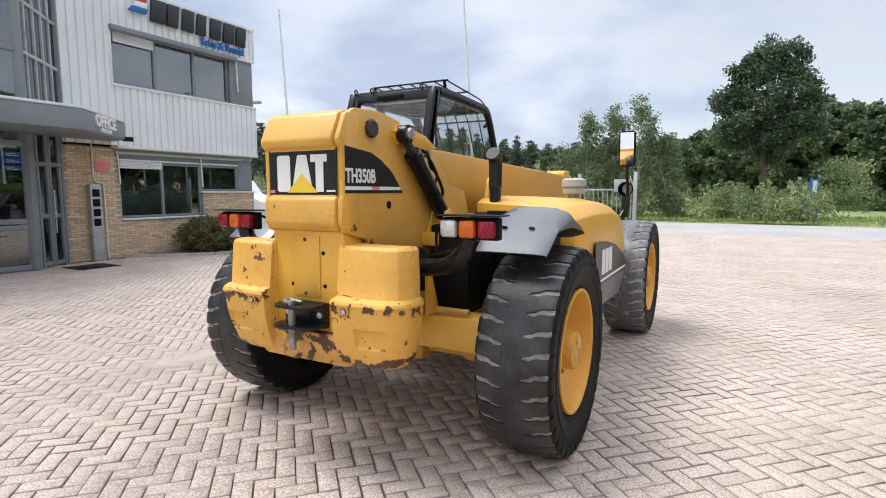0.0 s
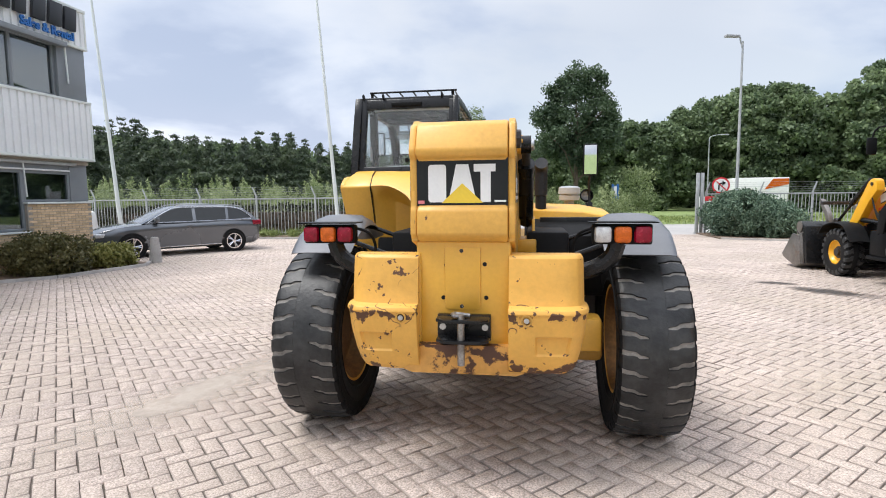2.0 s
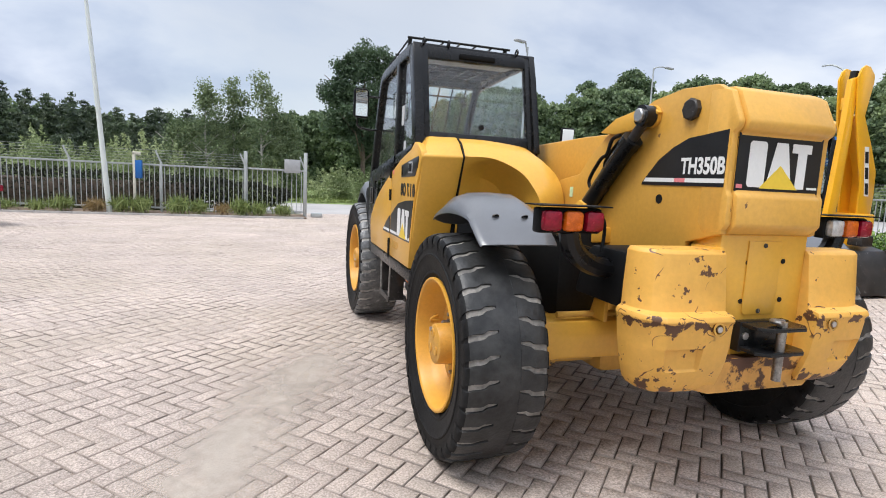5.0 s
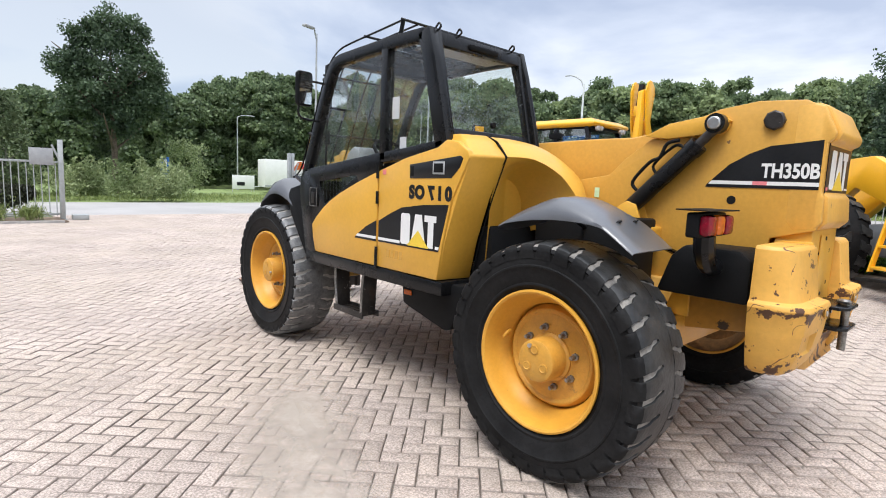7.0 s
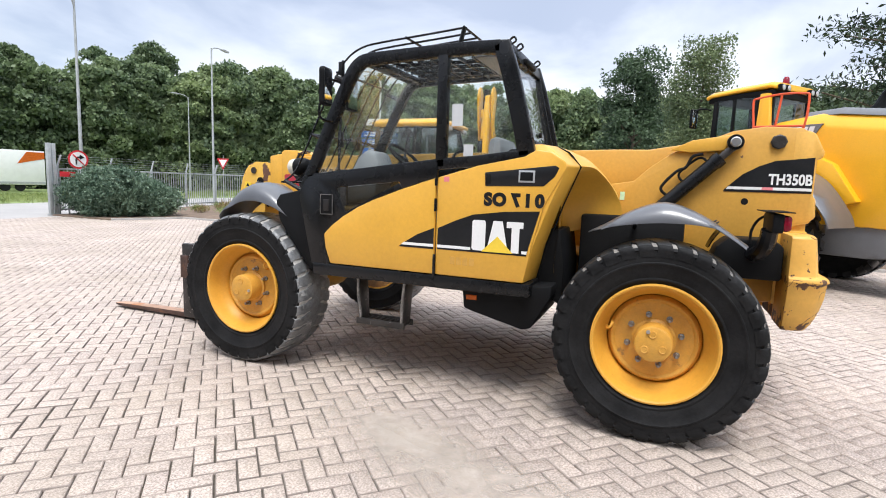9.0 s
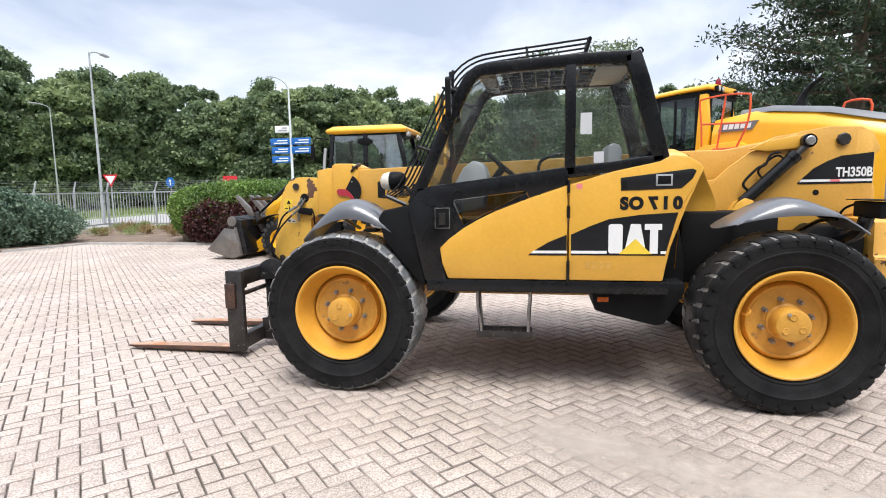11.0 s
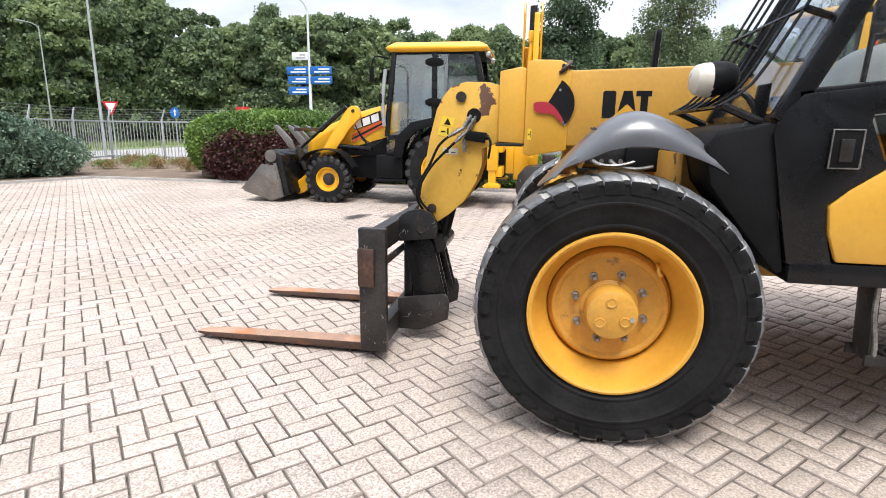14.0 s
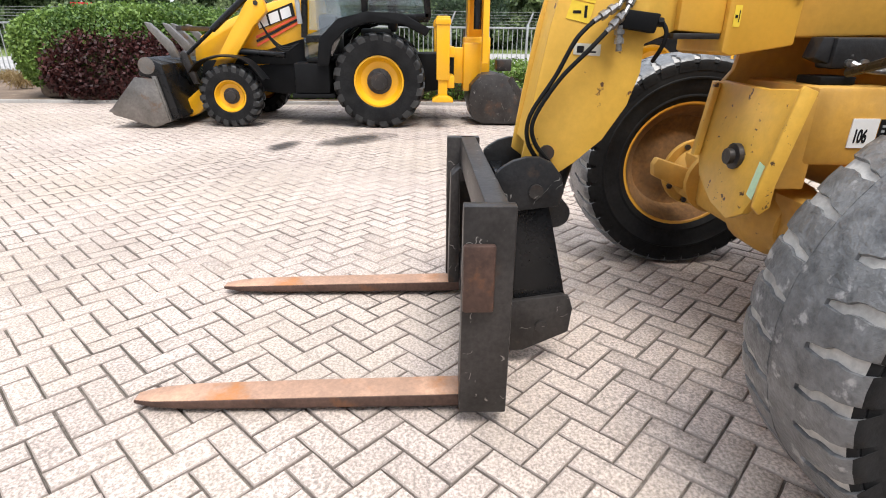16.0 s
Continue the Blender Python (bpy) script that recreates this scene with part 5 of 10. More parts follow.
for s in (-1, 1):
    bm = bmesh.new()
    lathe(bm, [(0.11, s * 0.74), (0.185, s * 0.74), (0.19, s * 0.755), (0.185, s * 0.775), (0.11, s * 0.78)], "x", 28, Matrix.Translation((-0.015, 1.64, 0.61)))
    kn = part("knuckle_ring", bm, M_YELD, TH)
    for k in range(8):
        a = 0.785 * k + 0.3
        bm = bmesh.new()
        lathe(bm, [(0.016, s * 0.735), (0.016, s * 0.72), (0.0, s * 0.718)], "x", 6, Matrix.Translation((-0.015, 1.64 + 0.165 * math.cos(a), 0.61 + 0.165 * math.sin(a))))
        part("bolt", bm, M_STL, kn)
    bm = bmesh.new()
    prism(bm, [(1.74, 0.66), (1.93, 0.72), (1.95, 0.68), (1.94, 0.62), (1.76, 0.54)], "x", s * 0.62 - 0.03, s * 0.62 + 0.03, 0.012)
    part("steering_arm", bm, M_YELD, TH)
# front frame with its towing pockets
def lean(z):
    """The front plate leans forward towards its foot."""
    return 1.925 + (1.16 - z) * 0.22


plate_line = [(-0.415, 1.165), (-0.418, 0.84), (-0.38, 0.72), (-0.30, 0.675), (-0.16, 0.70), (0.0, 0.775), (0.065, 0.85), (0.125, 1.150), (0.10, 1.158), (-0.20, 1.150)]
bm = bmesh.new()
loft(bm, [[(x, lean(z) + d, z) for x, z in plate_line] for d in (-0.03, 0.0)], 0.006)
front_plate = part("front_plate", bm, M_YELW, TH, "chipped yellow front frame plate")
bm = bmesh.new()
prism(bm, [(1.885, 1.16), (1.935, 1.178), (1.945, 1.168), (2.015, 0.84), (2.02, 0.76), (1.99, 0.73), (1.955, 0.76), (1.955, 0.84)], "x", -0.432, -0.416, 0.004)
part("plate_flange", bm, M_YELW, front_plate, "rust-edged side flange")
bm = bmesh.new()
loft(bm, [[(x, lean(z) + d, z) for x, z in ((0.10, 1.15), (0.132, 1.155), (0.075, 0.85), (0.045, 0.85))] for d in (0.001, 0.03)], 0.004)
part("plate_flange", bm, M_YELW, front_plate)
bm = bmesh.new()
lathe(bm, [(0.05, 0.0), (0.05, 0.02), (0.03, 0.024), (0.03, 0.045), (0.0, 0.045)], "y", 14, Matrix.Translation((-0.21, lean(0.90), 0.90)))
part("pivot_bolt", bm, M_STL, front_plate)
bm = bmesh.new()
loft(bm, [[(x, lean(z) + d, z) for x, z in ((-0.395, 0.90), (-0.355, 0.91), (-0.36, 0.79), (-0.40, 0.78))] for d in (0.001, 0.003)], 0.0)
part("sticker", bm, M_GREENF, front_plate)
bm = bmesh.new()
box(bm, -0.335, 0.10, 1.78, 1.90, 0.80, 1.135, 0.008)
part("front_crossmember", bm, M_YELD, TH)
# the darker frame yellow here carries the shade on this plate
bm = bmesh.new()
prism(bm, [(1.93, 1.14), (1.885, 1.20), (1.865, 1.30), (1.86, 1.40), (1.20, 1.40), (1.20, 1.12)], "x", 0.105, 0.135, 0.005)
part("boom_cheek", bm, M_YELD, TH, "yellow cheek plate beside the boom")
bm = bmesh.new()
box(bm, -0.29, -0.16, 1.66, 1.79, 1.172, 1.200, 0.004)
part("rest_pad", bm, M_PLA, TH, "black rubber boom rest")
bm = bmesh.new()
prism(bm, [(1.74, 0.80), (1.74, 1.15), (1.60, 1.2), (1.60, 0.66), (1.70, 0.70)], "x", 0.33, 0.37, 0.008)
part("side_plate", bm, M_YELW, TH)
bm = bmesh.new()
prism(bm, [(1.670, 0.958), (1.572, 0.958), (1.572, 1.062), (1.670, 1.062)], "x", -0.3445, -0.3405)
plate = part("rating_plate", bm, M_WHT, TH, "white rating plate with black figures")
letters("rating_figures", "106", 0.062, 0.0008, M_DEC, plate, at(SIDE_L, -0.3455, 1.632, 0.998) @ Matrix.Diagonal((0.55, 1.05, 1, 1)))
bm = bmesh.new()
box(bm, -0.3445, -0.3405, 1.500, 1.566, 0.968, 1.060)
serial = part("serial_plate", bm, M_DEC, TH, "dark serial plate with pale lines")
for k in range(4):
    bm = bmesh.new()
    box(bm, -0.3455, -0.3445, 1.508, 1.558, 0.978 + 0.018 * k, 0.986 + 0.018 * k)
    part("text_bar", bm, M_GRYP, serial)
bm = bmesh.new()
box(bm, -0.352, -0.338, 1.40, 1.545, 0.965, 1.055, 0.006)
part("grab_plate", bm, M_PLA, TH)
bm = bmesh.new()
box(bm, -0.33, -0.25, 1.28, 1.52, 1.19, 1.33, 0.01)
part("valve_block", bm, M_PLA, TH)
bm = bmesh.new()
box(bm, -0.285, -0.19, 1.50, 1.76, 1.225, 1.33, 0.012)
prism(bm, [(1.76, 1.24), (1.82, 1.26), (1.80, 1.33), (1.76, 1.33)], "x", -0.27, -0.20, 0.006)
vb = part("valve_bank", bm, M_BLKS, TH, "black hydraulic valve bank under the boom")
for k in range(4):
    bm = bmesh.new()
    tube(bm, [(-0.30, 1.54 + 0.055 * k, 1.245), (-0.27, 1.54 + 0.055 * k, 1.245)], 0.014, 8)
    part("fitting", bm, M_CPL, vb)
bm = bmesh.new()
tube(bm, curve_pts([(-0.30, 1.70, 1.245), (-0.33, 1.66, 1.225), (-0.335, 1.58, 1.22), (-0.33, 1.50, 1.235), (-0.31, 1.44, 1.26)], 4), 0.011, 8)
tube(bm, curve_pts([(-0.30, 1.60, 1.245), (-0.325, 1.55, 1.215), (-0.33, 1.45, 1.205), (-0.33, 1.36, 1.22)], 4), 0.011, 8)
part("valve_pipe", bm, M_CPL, TH, "bare metal hydraulic pipe")

# boom towers and rear head
for xa, xb in ((-0.30, -0.262), (0.225, 0.262)):
    bm = bmesh.new()
    prism(bm, [(-2.545, 1.36), (-2.55, 1.82), (-2.50, 1.985), (-2.44, 2.02), (-2.22, 2.03), (-2.02, 2.00), (-1.62, 1.84), (-1.46, 1.72), (-1.36, 1.62), (-1.12, 1.58), (-1.04, 1.4), (-1.0, 0.9), (-2.32, 0.9), (-2.34, 1.3)], "x", xa, xb, 0.008)
    part("boom_tower", bm, M_YELB, TH)
bm = bmesh.new()
prism(bm, [(-2.46, 1.35), (-2.545, 1.36), (-2.585, 1.40), (-2.575, 1.53), (-2.552, 1.55), (-2.552, 1.80), (-2.590, 1.815), (-2.600, 1.85), (-2.535, 1.985), (-2.49, 2.005), (-2.30, 2.02), (-2.28, 1.4)], "x", -0.262, 0.225, 0.012)
part("rear_head_cover", bm, M_YELH, TH)
for xa, xb in ((-0.302, -0.264), (0.227, 0.264)):
    bm = bmesh.new()
    prism(bm, [(-2.44, 1.35), (-2.53, 1.36), (-2.565, 1.40), (-2.560, 1.53), (-2.548, 1.55), (-2.548, 1.80), (-2.575, 1.82), (-2.582, 1.85), (-2.52, 1.985), (-2.47, 2.0), (-2.40, 2.0), (-2.40, 1.4)], "x", xa, xb, 0.012)
    part("head_cheek", bm, M_YELH, TH)
bm = bmesh.new()
box(bm, -0.262, 0.225, -2.5535, -2.550, 1.552, 1.803)
panel = part("rear_decal", bm, M_DEC, TH, "black decal panel with the maker's white mark")
emblem(panel, at(BACK, -0.02, -2.5540, 1.672), 0.36, 0.20, M_WHT, M_TRI)
bm = bmesh.new()
box(bm, -0.255, -0.222, -2.5560, -2.5540, 1.565, 1.582)
part("decal_stripe", bm, M_PINK, panel)
bm = bmesh.new()
box(bm, 0.155, 0.215, -2.5560, -2.5540, 1.572, 1.582)
part("decal_stripe", bm, M_WHT, panel)
for s, xx in ((-1, -0.3025), (1, 0.2645)):
    bm = bmesh.new()
    out = [(-2.535, 1.565), (-2.535, 1.815), (-2.40, 1.80), (-2.30, 1.79), (-2.20, 1.75), (-2.10, 1.69), (-1.99, 1.58), (-1.985, 1.565)]
    prism(bm, out, "x", xx - 0.001, xx + 0.001)
    d = part("tower_decal", bm, M_DEC, TH, "black model decal with white lettering")
    bm = bmesh.new()
    prism(bm, [(-2.535, 1.582), (-2.535, 1.602), (-2.015, 1.602), (-2.0, 1.582)], "x", xx - 0.002, xx + 0.002)
    part("decal_stripe", bm, M_WHT, d)
    bm = bmesh.new()
    prism(bm, [(-2.30, 1.582), (-2.30, 1.602), (-2.23, 1.602), (-2.23, 1.582)], "x", xx - 0.0027, xx + 0.0027)
    part("decal_stripe", bm, M_PINK, d)
    t = letters("model_lettering", "TH350B", 0.098, 0.0008, M_WHT, d, at(SIDE_L if s < 0 else SIDE_R, xx + s * 0.0022, -2.40, 1.655) @ Matrix.Diagonal((0.80, 1.06, 1, 1)))
    bm = bmesh.new()
    lathe(bm, [(0.052, 0), (0.052, 0.022), (0.044, 0.028), (0, 0.028)], "x", 8, at(pose(0, 0, 0, 0, 0, 180 if s < 0 else 0), -0.30 if s < 0 else 0.262, -2.306, 1.922))
    part("pivot_cap", bm, M_STL, TH, "rusty octagonal pivot cap")
    # no opening is cut: a flat black disc paints the dark of the hole
    bm = bmesh.new()
    lathe(bm, [(0.024, 0.0), (0.024, 0.0015), (0.0, 0.0015)], "x", 16, at(pose(0, 0, 0, 0, 0, 180 if s < 0 else 0), -0.30 if s < 0 else 0.262, -2.13, 1.495))
    part("lightening_hole", bm, M_HOSE, TH)
    # lift ram with its lugs
    xr = -0.352 if s < 0 else 0.315
    bm = bmesh.new()
    tube(bm, [(xr, -1.92, 1.78), (xr, -1.56, 1.42)], 0.050, 20)
    tube(bm, [(xr, -1.945, 1.805), (xr, -1.905, 1.765)], 0.056, 20)
    part("ram_barrel", bm, M_BLK, TH, "black hydraulic ram barrel")
    bm = bmesh.new()
    tube(bm, [(xr, -2.03, 1.89), (xr, -1.92, 1.78)], 0.027, 14)
    part("ram_rod", bm, M_STL, TH)
    bm = bmesh.new()
    lathe(bm, [(0.0, -0.03), (0.055, -0.03), (0.055, 0.03), (0.0, 0.03)], "x", 20, at(Matrix(), xr, -2.03, 1.915))
    part("ram_eye", bm, M_BLK, TH)
    bm = bmesh.new()
    lathe(bm, [(0.036, 0.03), (0.036, 0.045), (0.03, 0.05), (0.0, 0.05)], "x", 16, at(pose(0, 0, 0, 0, 0, 180 if s < 0 else 0), xr, -2.03, 1.915))
    part("ram_pin", bm, M_SIL, TH)
    bm = bmesh.new()
    lathe(bm, [(0.0, 0), (0.058, 0), (0.058, 0.045), (0.0, 0.045)], "x", 20, at(Matrix(), -0.319 if s < 0 else 0.237, -2.03, 1.915))
    prism(bm, [(-2.10, 1.93), (-2.03, 1.975), (-1.75, 1.93), (-1.6, 1.86), (-1.75, 1.84), (-1.98, 1.86)], "x", (-0.332 if s < 0 else 0.262), (-0.30 if s < 0 else 0.295), 0.006)
    part("ram_lug", bm, M_YEL, TH)
    bm = bmesh.new()
    prism(bm, [(-1.68, 1.30), (-1.62, 1.44), (-1.56, 1.46), (-1.50, 1.42), (-1.40, 1.25)], "x", xr - 0.06, xr - 0.04, 0.005)
    prism(bm, [(-1.68, 1.30), (-1.62, 1.44), (-1.56, 1.46), (-1.50, 1.42), (-1.40, 1.25)], "x", xr + 0.04, xr + 0.06, 0.005)
    box(bm, xr - 0.07, xr + 0.07, -1.75, -1.40, 1.22, 1.31, 0.01)
    part("ram_foot", bm, M_YEL, TH)
    bm = bmesh.new()
    tube(bm, curve_pts([(xr, -1.60, 1.52), (xr, -1.56, 1.58), (xr, -1.66, 1.70), (xr, -1.72, 1.73), (xr, -1.76, 1.81), (xr, -1.83, 1.83)], 5), 0.011, 8)
    tube(bm, curve_pts([(xr + 0.02, -1.70, 1.63), (xr + 0.02, -1.68, 1.69), (xr + 0.02, -1.80, 1.80), (xr + 0.02, -1.86, 1.78)], 5), 0.009, 8)
    part("ram_hose", bm, M_HOSE, TH)

# boom: outer tube, collars, inner tube
bm = bmesh.new()
prism(bm, [(-2.35, 1.72), (-2.2, 1.98), (-2.0, 1.96), (-1.45, 1.87), (-1.2, 1.87), (1.90, 1.775), (1.90, 1.325), (-0.9, 1.40), (-1.6, 1.50)], "x", -0.195, 0.165, 0.014)
part("boom_outer", bm, M_YELB, TH, "yellow outer boom section")
bm = bmesh.new()
prism(bm, [(1.85, 1.80), (1.92, 1.835), (2.08, 1.84), (2.12, 1.82), (2.12, 1.275), (2.09, 1.262), (1.86, 1.30)], "x", -0.205, 0.175, 0.008)
part("boom_collar", bm, M_YEL, TH)
bm = bmesh.new()
prism(bm, [(2.12, 1.79), (2.16, 1.80), (2.285, 1.775), (2.285, 1.345), (2.12, 1.335)], "x", -0.185, 0.155, 0.008)
part("boom_inner", bm, M_YEL, TH)
bm = bmesh.new()
box(bm, -0.19, 0.16, 2.128, 2.30, 1.318, 1.338, 0.004)
part("wear_pad", bm, M_STL, TH)
bm = bmesh.new()
for k in range(4):
    tube(bm, [(-0.21, 1.86 + 0.014 * k, 1.79 + 0.012 * (k % 2)), (-0.12, 1.87 + 0.012 * k, 1.815)], 0.011, 8)
tube(bm, curve_pts([(-0.205, 1.92, 1.76), (-0.215, 1.88, 1.80), (-0.15, 1.86, 1.83), (-0.05, 1.88, 1.83)], 4), 0.012, 8)
part("boom_hose_fittings", bm, M_STL, TH)
bm = bmesh.new()
box(bm, -0.1965, -0.1955, 1.365, 1.665, 1.498, 1.502)
front_mark = part("boom_mark", bm, M_DEC, TH, "black maker's mark on the boom")
emblem(front_mark, at(SIDE_L, -0.1960, 1.52, 1.58), 0.28, 0.155, M_DEC, M_YEL)
# the angle indicator: a black sector with a red tongue
bm = bmesh.new()
pts = [(1.99, 1.575)] + [(1.99 - 0.165 * math.cos(radians(a)), 1.575 + 0.165 * math.sin(radians(a))) for a in range(-48, 61, 9)]
prism(bm, pts, "x", -0.213, -0.207)
sector = part("boom_angle_indicator", bm, M_DEC, TH, "black sector plate with a red pointer")
bm = bmesh.new()
prism(bm, flat_curve([(1.975, 1.585), (2.03, 1.592), (2.07, 1.58), (2.06, 1.535), (2.01, 1.522), (1.95, 1.515), (1.90, 1.47), (1.89, 1.485), (1.93, 1.545), (1.975, 1.585)], 3)[:-1], "x", -0.219, -0.214)
part("pointer", bm, mat("red_pointer", (0.42, 0.03, 0.05), 0.4, vary=0.1, bump=0.0), sector)
bm = bmesh.new()
for yy, zz in ((1.915, 1.66), (1.875, 1.455), (1.89, 1.47)):
    lathe(bm, [(0.008, -0.216), (0.0, -0.217)], "x", 8, Matrix.Translation((0, yy, zz)))
part("rivet", bm, M_SIL, sector)

# gooseneck nose
bm = bmesh.new()
nose_l = [(2.27, 1.69), (2.36, 1.712), (2.50, 1.715), (2.59, 1.69), (2.645, 1.63), (2.69, 1.54), (2.735, 1.36), (2.775, 1.12), (2.80, 0.95), (2.81, 0.87), (2.70, 0.79), (2.60, 0.86), (2.50, 0.95), (2.42, 1.08), (2.385, 1.20), (2.385, 1.30), (2.27, 1.35)]
for xa, xb in ((-0.152, -0.132), (0.102, 0.122)):
    prism(bm, nose_l, "x", xa, xb, 0.004)
prism(bm, [(2.27, 1.68), (2.50, 1.70), (2.58, 1.68), (2.64, 1.62), (2.685, 1.53), (2.79, 0.93), (2.76, 0.92), (2.66, 1.48), (2.60, 1.58), (2.48, 1.64), (2.27, 1.62)], "x", -0.132, 0.102)
prism(bm, [(2.27, 1.36), (2.39, 1.30), (2.40, 1.2), (2.44, 1.08), (2.52, 0.97), (2.54, 1.0), (2.46, 1.11), (2.43, 1.22), (2.42, 1.33), (2.27, 1.40)], "x", -0.132, 0.102)
part("boom_nose", bm, M_YELN, TH, "yellow gooseneck boom nose with paint worn through")
for yy, zz, r in ((2.53, 1.622, 0.034), (2.715, 0.90, 0.03)):
    bm = bmesh.new()
    tube(bm, [(-0.165, yy, zz), (0.135, yy, zz)], r, 16)
    part("nose_pin", bm, M_STL, TH)
# the dark of the port is a flat black disc laid on the plate
bm = bmesh.new()
for k in range(1):
    lathe(bm, [(0.046, 0), (0.046, 0.002), (0.0, 0.002)], "x", 20, at(pose(0, 0, 0, 0, 0, 180), -0.1525 if k == 0 else 0.128, 2.445, 1.507))
part("hose_port", bm, M_HOSE, TH)
bm = bmesh.new()
prism(bm, [(2.355, 1.40), (2.49, 1.415), (2.505, 1.355), (2.37, 1.335)], "x", -0.20, -0.155, 0.006)
tube(bm, [(-0.19, 2.345, 1.372), (-0.19, 2.365, 1.374)], 0.016, 8)
part("hydraulic_valve", bm, M_PLA, TH, "black valve under the hose port")


def coupling(name, p, q, r=0.011):
    """A hose end of collars and hexagons between two points."""
    p, q = Vector(p), Vector(q)
    bm = bmesh.new()
    stops = ((0, 0.9), (0.16, 0.9), (0.17, 1.45), (0.34, 1.45), (0.35, 1.0), (0.48, 1.0), (0.49, 1.35), (0.70, 1.35), (0.71, 0.85), (1.0, 0.85))
    tube(bm, [p.lerp(q, u) for u, k in stops], [r * k for u, k in stops], 8)
    part(name, bm, M_CPL, TH, "bare metal hydraulic quick coupling")


coupling("quick_coupling", (-0.162, 2.462, 1.508), (-0.195, 2.515, 1.415))
coupling("quick_coupling", (-0.164, 2.432, 1.500), (-0.200, 2.490, 1.395))
coupling("quick_coupling", (-0.195, 2.515, 1.425), (-0.215, 2.600, 1.372), 0.012)
coupling("quick_coupling", (-0.200, 2.490, 1.400), (-0.225, 2.555, 1.338), 0.012)
coupling("quick_coupling", (-0.195, 2.500, 1.360), (-0.200, 2.494, 1.275), 0.013)
for dx, y0, z0 in ((0.0, 2.60, 1.372), (0.012, 2.555, 1.338)):
    bm = bmesh.new()
    tube(bm, curve_pts([(-0.215 - dx, y0, z0), (-0.23 - dx, y0 + 0.06, z0 - 0.06), (-0.225 - dx, 2.72 - dx, 1.19 - dx), (-0.215 - dx, 2.80 - dx, 1.05 - dx), (-0.205 - dx, 2.80 - dx * 2, 0.95), (-0.19 - dx, 2.74 - dx * 3, 0.86), (-0.13, 2.66, 0.75)], 6), 0.0085, 8)
    part("nose_hose", bm, M_HOSE, TH)
bm = bmesh.new()
tube(bm, curve_pts([(-0.19, 2.345, 1.372), (-0.20, 2.33, 1.34), (-0.19, 2.335, 1.29), (-0.15, 2.345, 1.24)], 5), 0.008, 8)
part("nose_hose", bm, M_HOSE, TH)
for pts2, mt, marks in (([(2.650, 1.505), (2.568, 1.490), (2.583, 1.432), (2.666, 1.448)], M_TRI, "triangle"), ([(2.667, 1.444), (2.584, 1.428), (2.600, 1.366), (2.684, 1.384)], M_TRI, "bars"),
                        ([(2.645, 1.302), (2.545, 1.297), (2.545, 1.257), (2.645, 1.262)], M_CRM, "boxes"), ([(2.10, 1.43), (2.075, 1.43), (2.075, 1.36), (2.10, 1.36)], M_TRI, "bars")):
    xx = -0.1545 if pts2[0][0] > 2.3 else -0.2075
    bm = bmesh.new()
    prism(bm, pts2, "x", xx, xx + 0.0015)
    lab = part("warning_label", bm, mt, TH, "small yellow warning label with black marks" if mt is M_TRI else "worn cream label with black outlines")
    cy, cz = sum(p[0] for p in pts2) / 4, sum(p[1] for p in pts2) / 4
    w_ = abs(pts2[0][0] - pts2[1][0])
    bm = bmesh.new()
    if marks == "triangle":
        prism(bm, [(cy + 0.024, cz - 0.018), (cy - 0.022, cz - 0.024), (cy - 0.002, cz + 0.022)], "x", xx - 0.001, xx)
    elif marks == "bars":
        box(bm, xx - 0.001, xx, cy - w_ * 0.30, cy - w_ * 0.18, cz - 0.02, cz + 0.02)
        box(bm, xx - 0.001, xx, cy - w_ * 0.04, cy + w_ * 0.32, cz - 0.006, cz + 0.004)
    else:
        box(bm, xx - 0.001, xx, cy + 0.012, cy + 0.038, cz - 0.012, cz + 0.012)
        box(bm, xx - 0.001, xx, cy - 0.034, cy - 0.004, cz - 0.012, cz - 0.006)
    part("label_mark", bm, M_DEC, lab)

# quick hitch and fork carriage
bm = bmesh.new()
hitch_l = [(2.90, 0.70), (2.71, 0.72), (2.69, 0.66), (2.66, 0.54), (2.60, 0.30), (2.62, 0.24), (2.80, 0.24), (2.84, 0.40)]
box(bm, -0.2, 0.17, 2.84, 2.90, 0.22, 0.80, 0.01)
hitch = part("quick_hitch", bm, M_BLK, TH, "black quick hitch with cheeks and pins")
for xa in (-0.21, -0.12, 0.08, 0.17):
    bm = bmesh.new()
    prism(bm, hitch_l, "x", xa - 0.012, xa + 0.012, 0.004)
    part("cheek", bm, M_BLK, hitch)
bm = bmesh.new()
tube(bm, [(-0.19, 2.665, 0.66), (0.16, 2.665, 0.66)], 0.058, 16)
part("tilt_pin", bm, M_BLK, hitch)
bm = bmesh.new()
tube(bm, [(-0.05, 2.66, 0.66), (-0.05, 2.55, 1.12)], 0.04, 16)
part("crowd_ram", bm, M_BLK, hitch)
bm = bmesh.new()
tube(bm, [(-0.262, 2.765, 0.77), (0.235, 2.765, 0.77)], 0.028, 16)
part("hang_pin", bm, M_STL, hitch)
bm = bmesh.new()
tube(bm, [(0.03, 2.68, 0.80), (0.03, 2.56, 1.16)], 0.022, 12)
part("crowd_ram_rod", bm, M_SIL, TH)
FC = thing("fork_carriage", (0, 0, 0), "dark steel fork carriage hung on the boom hitch", "fork carriage")
for zc, hh in ((0.755, 0.075), (0.13, 0.07)):
    bm = bmesh.new()
    box(bm, -0.60, 0.62, 2.92, 3.00, zc - hh, zc + hh, 0.008)
    part("carriage_rail", bm, M_STL, FC)
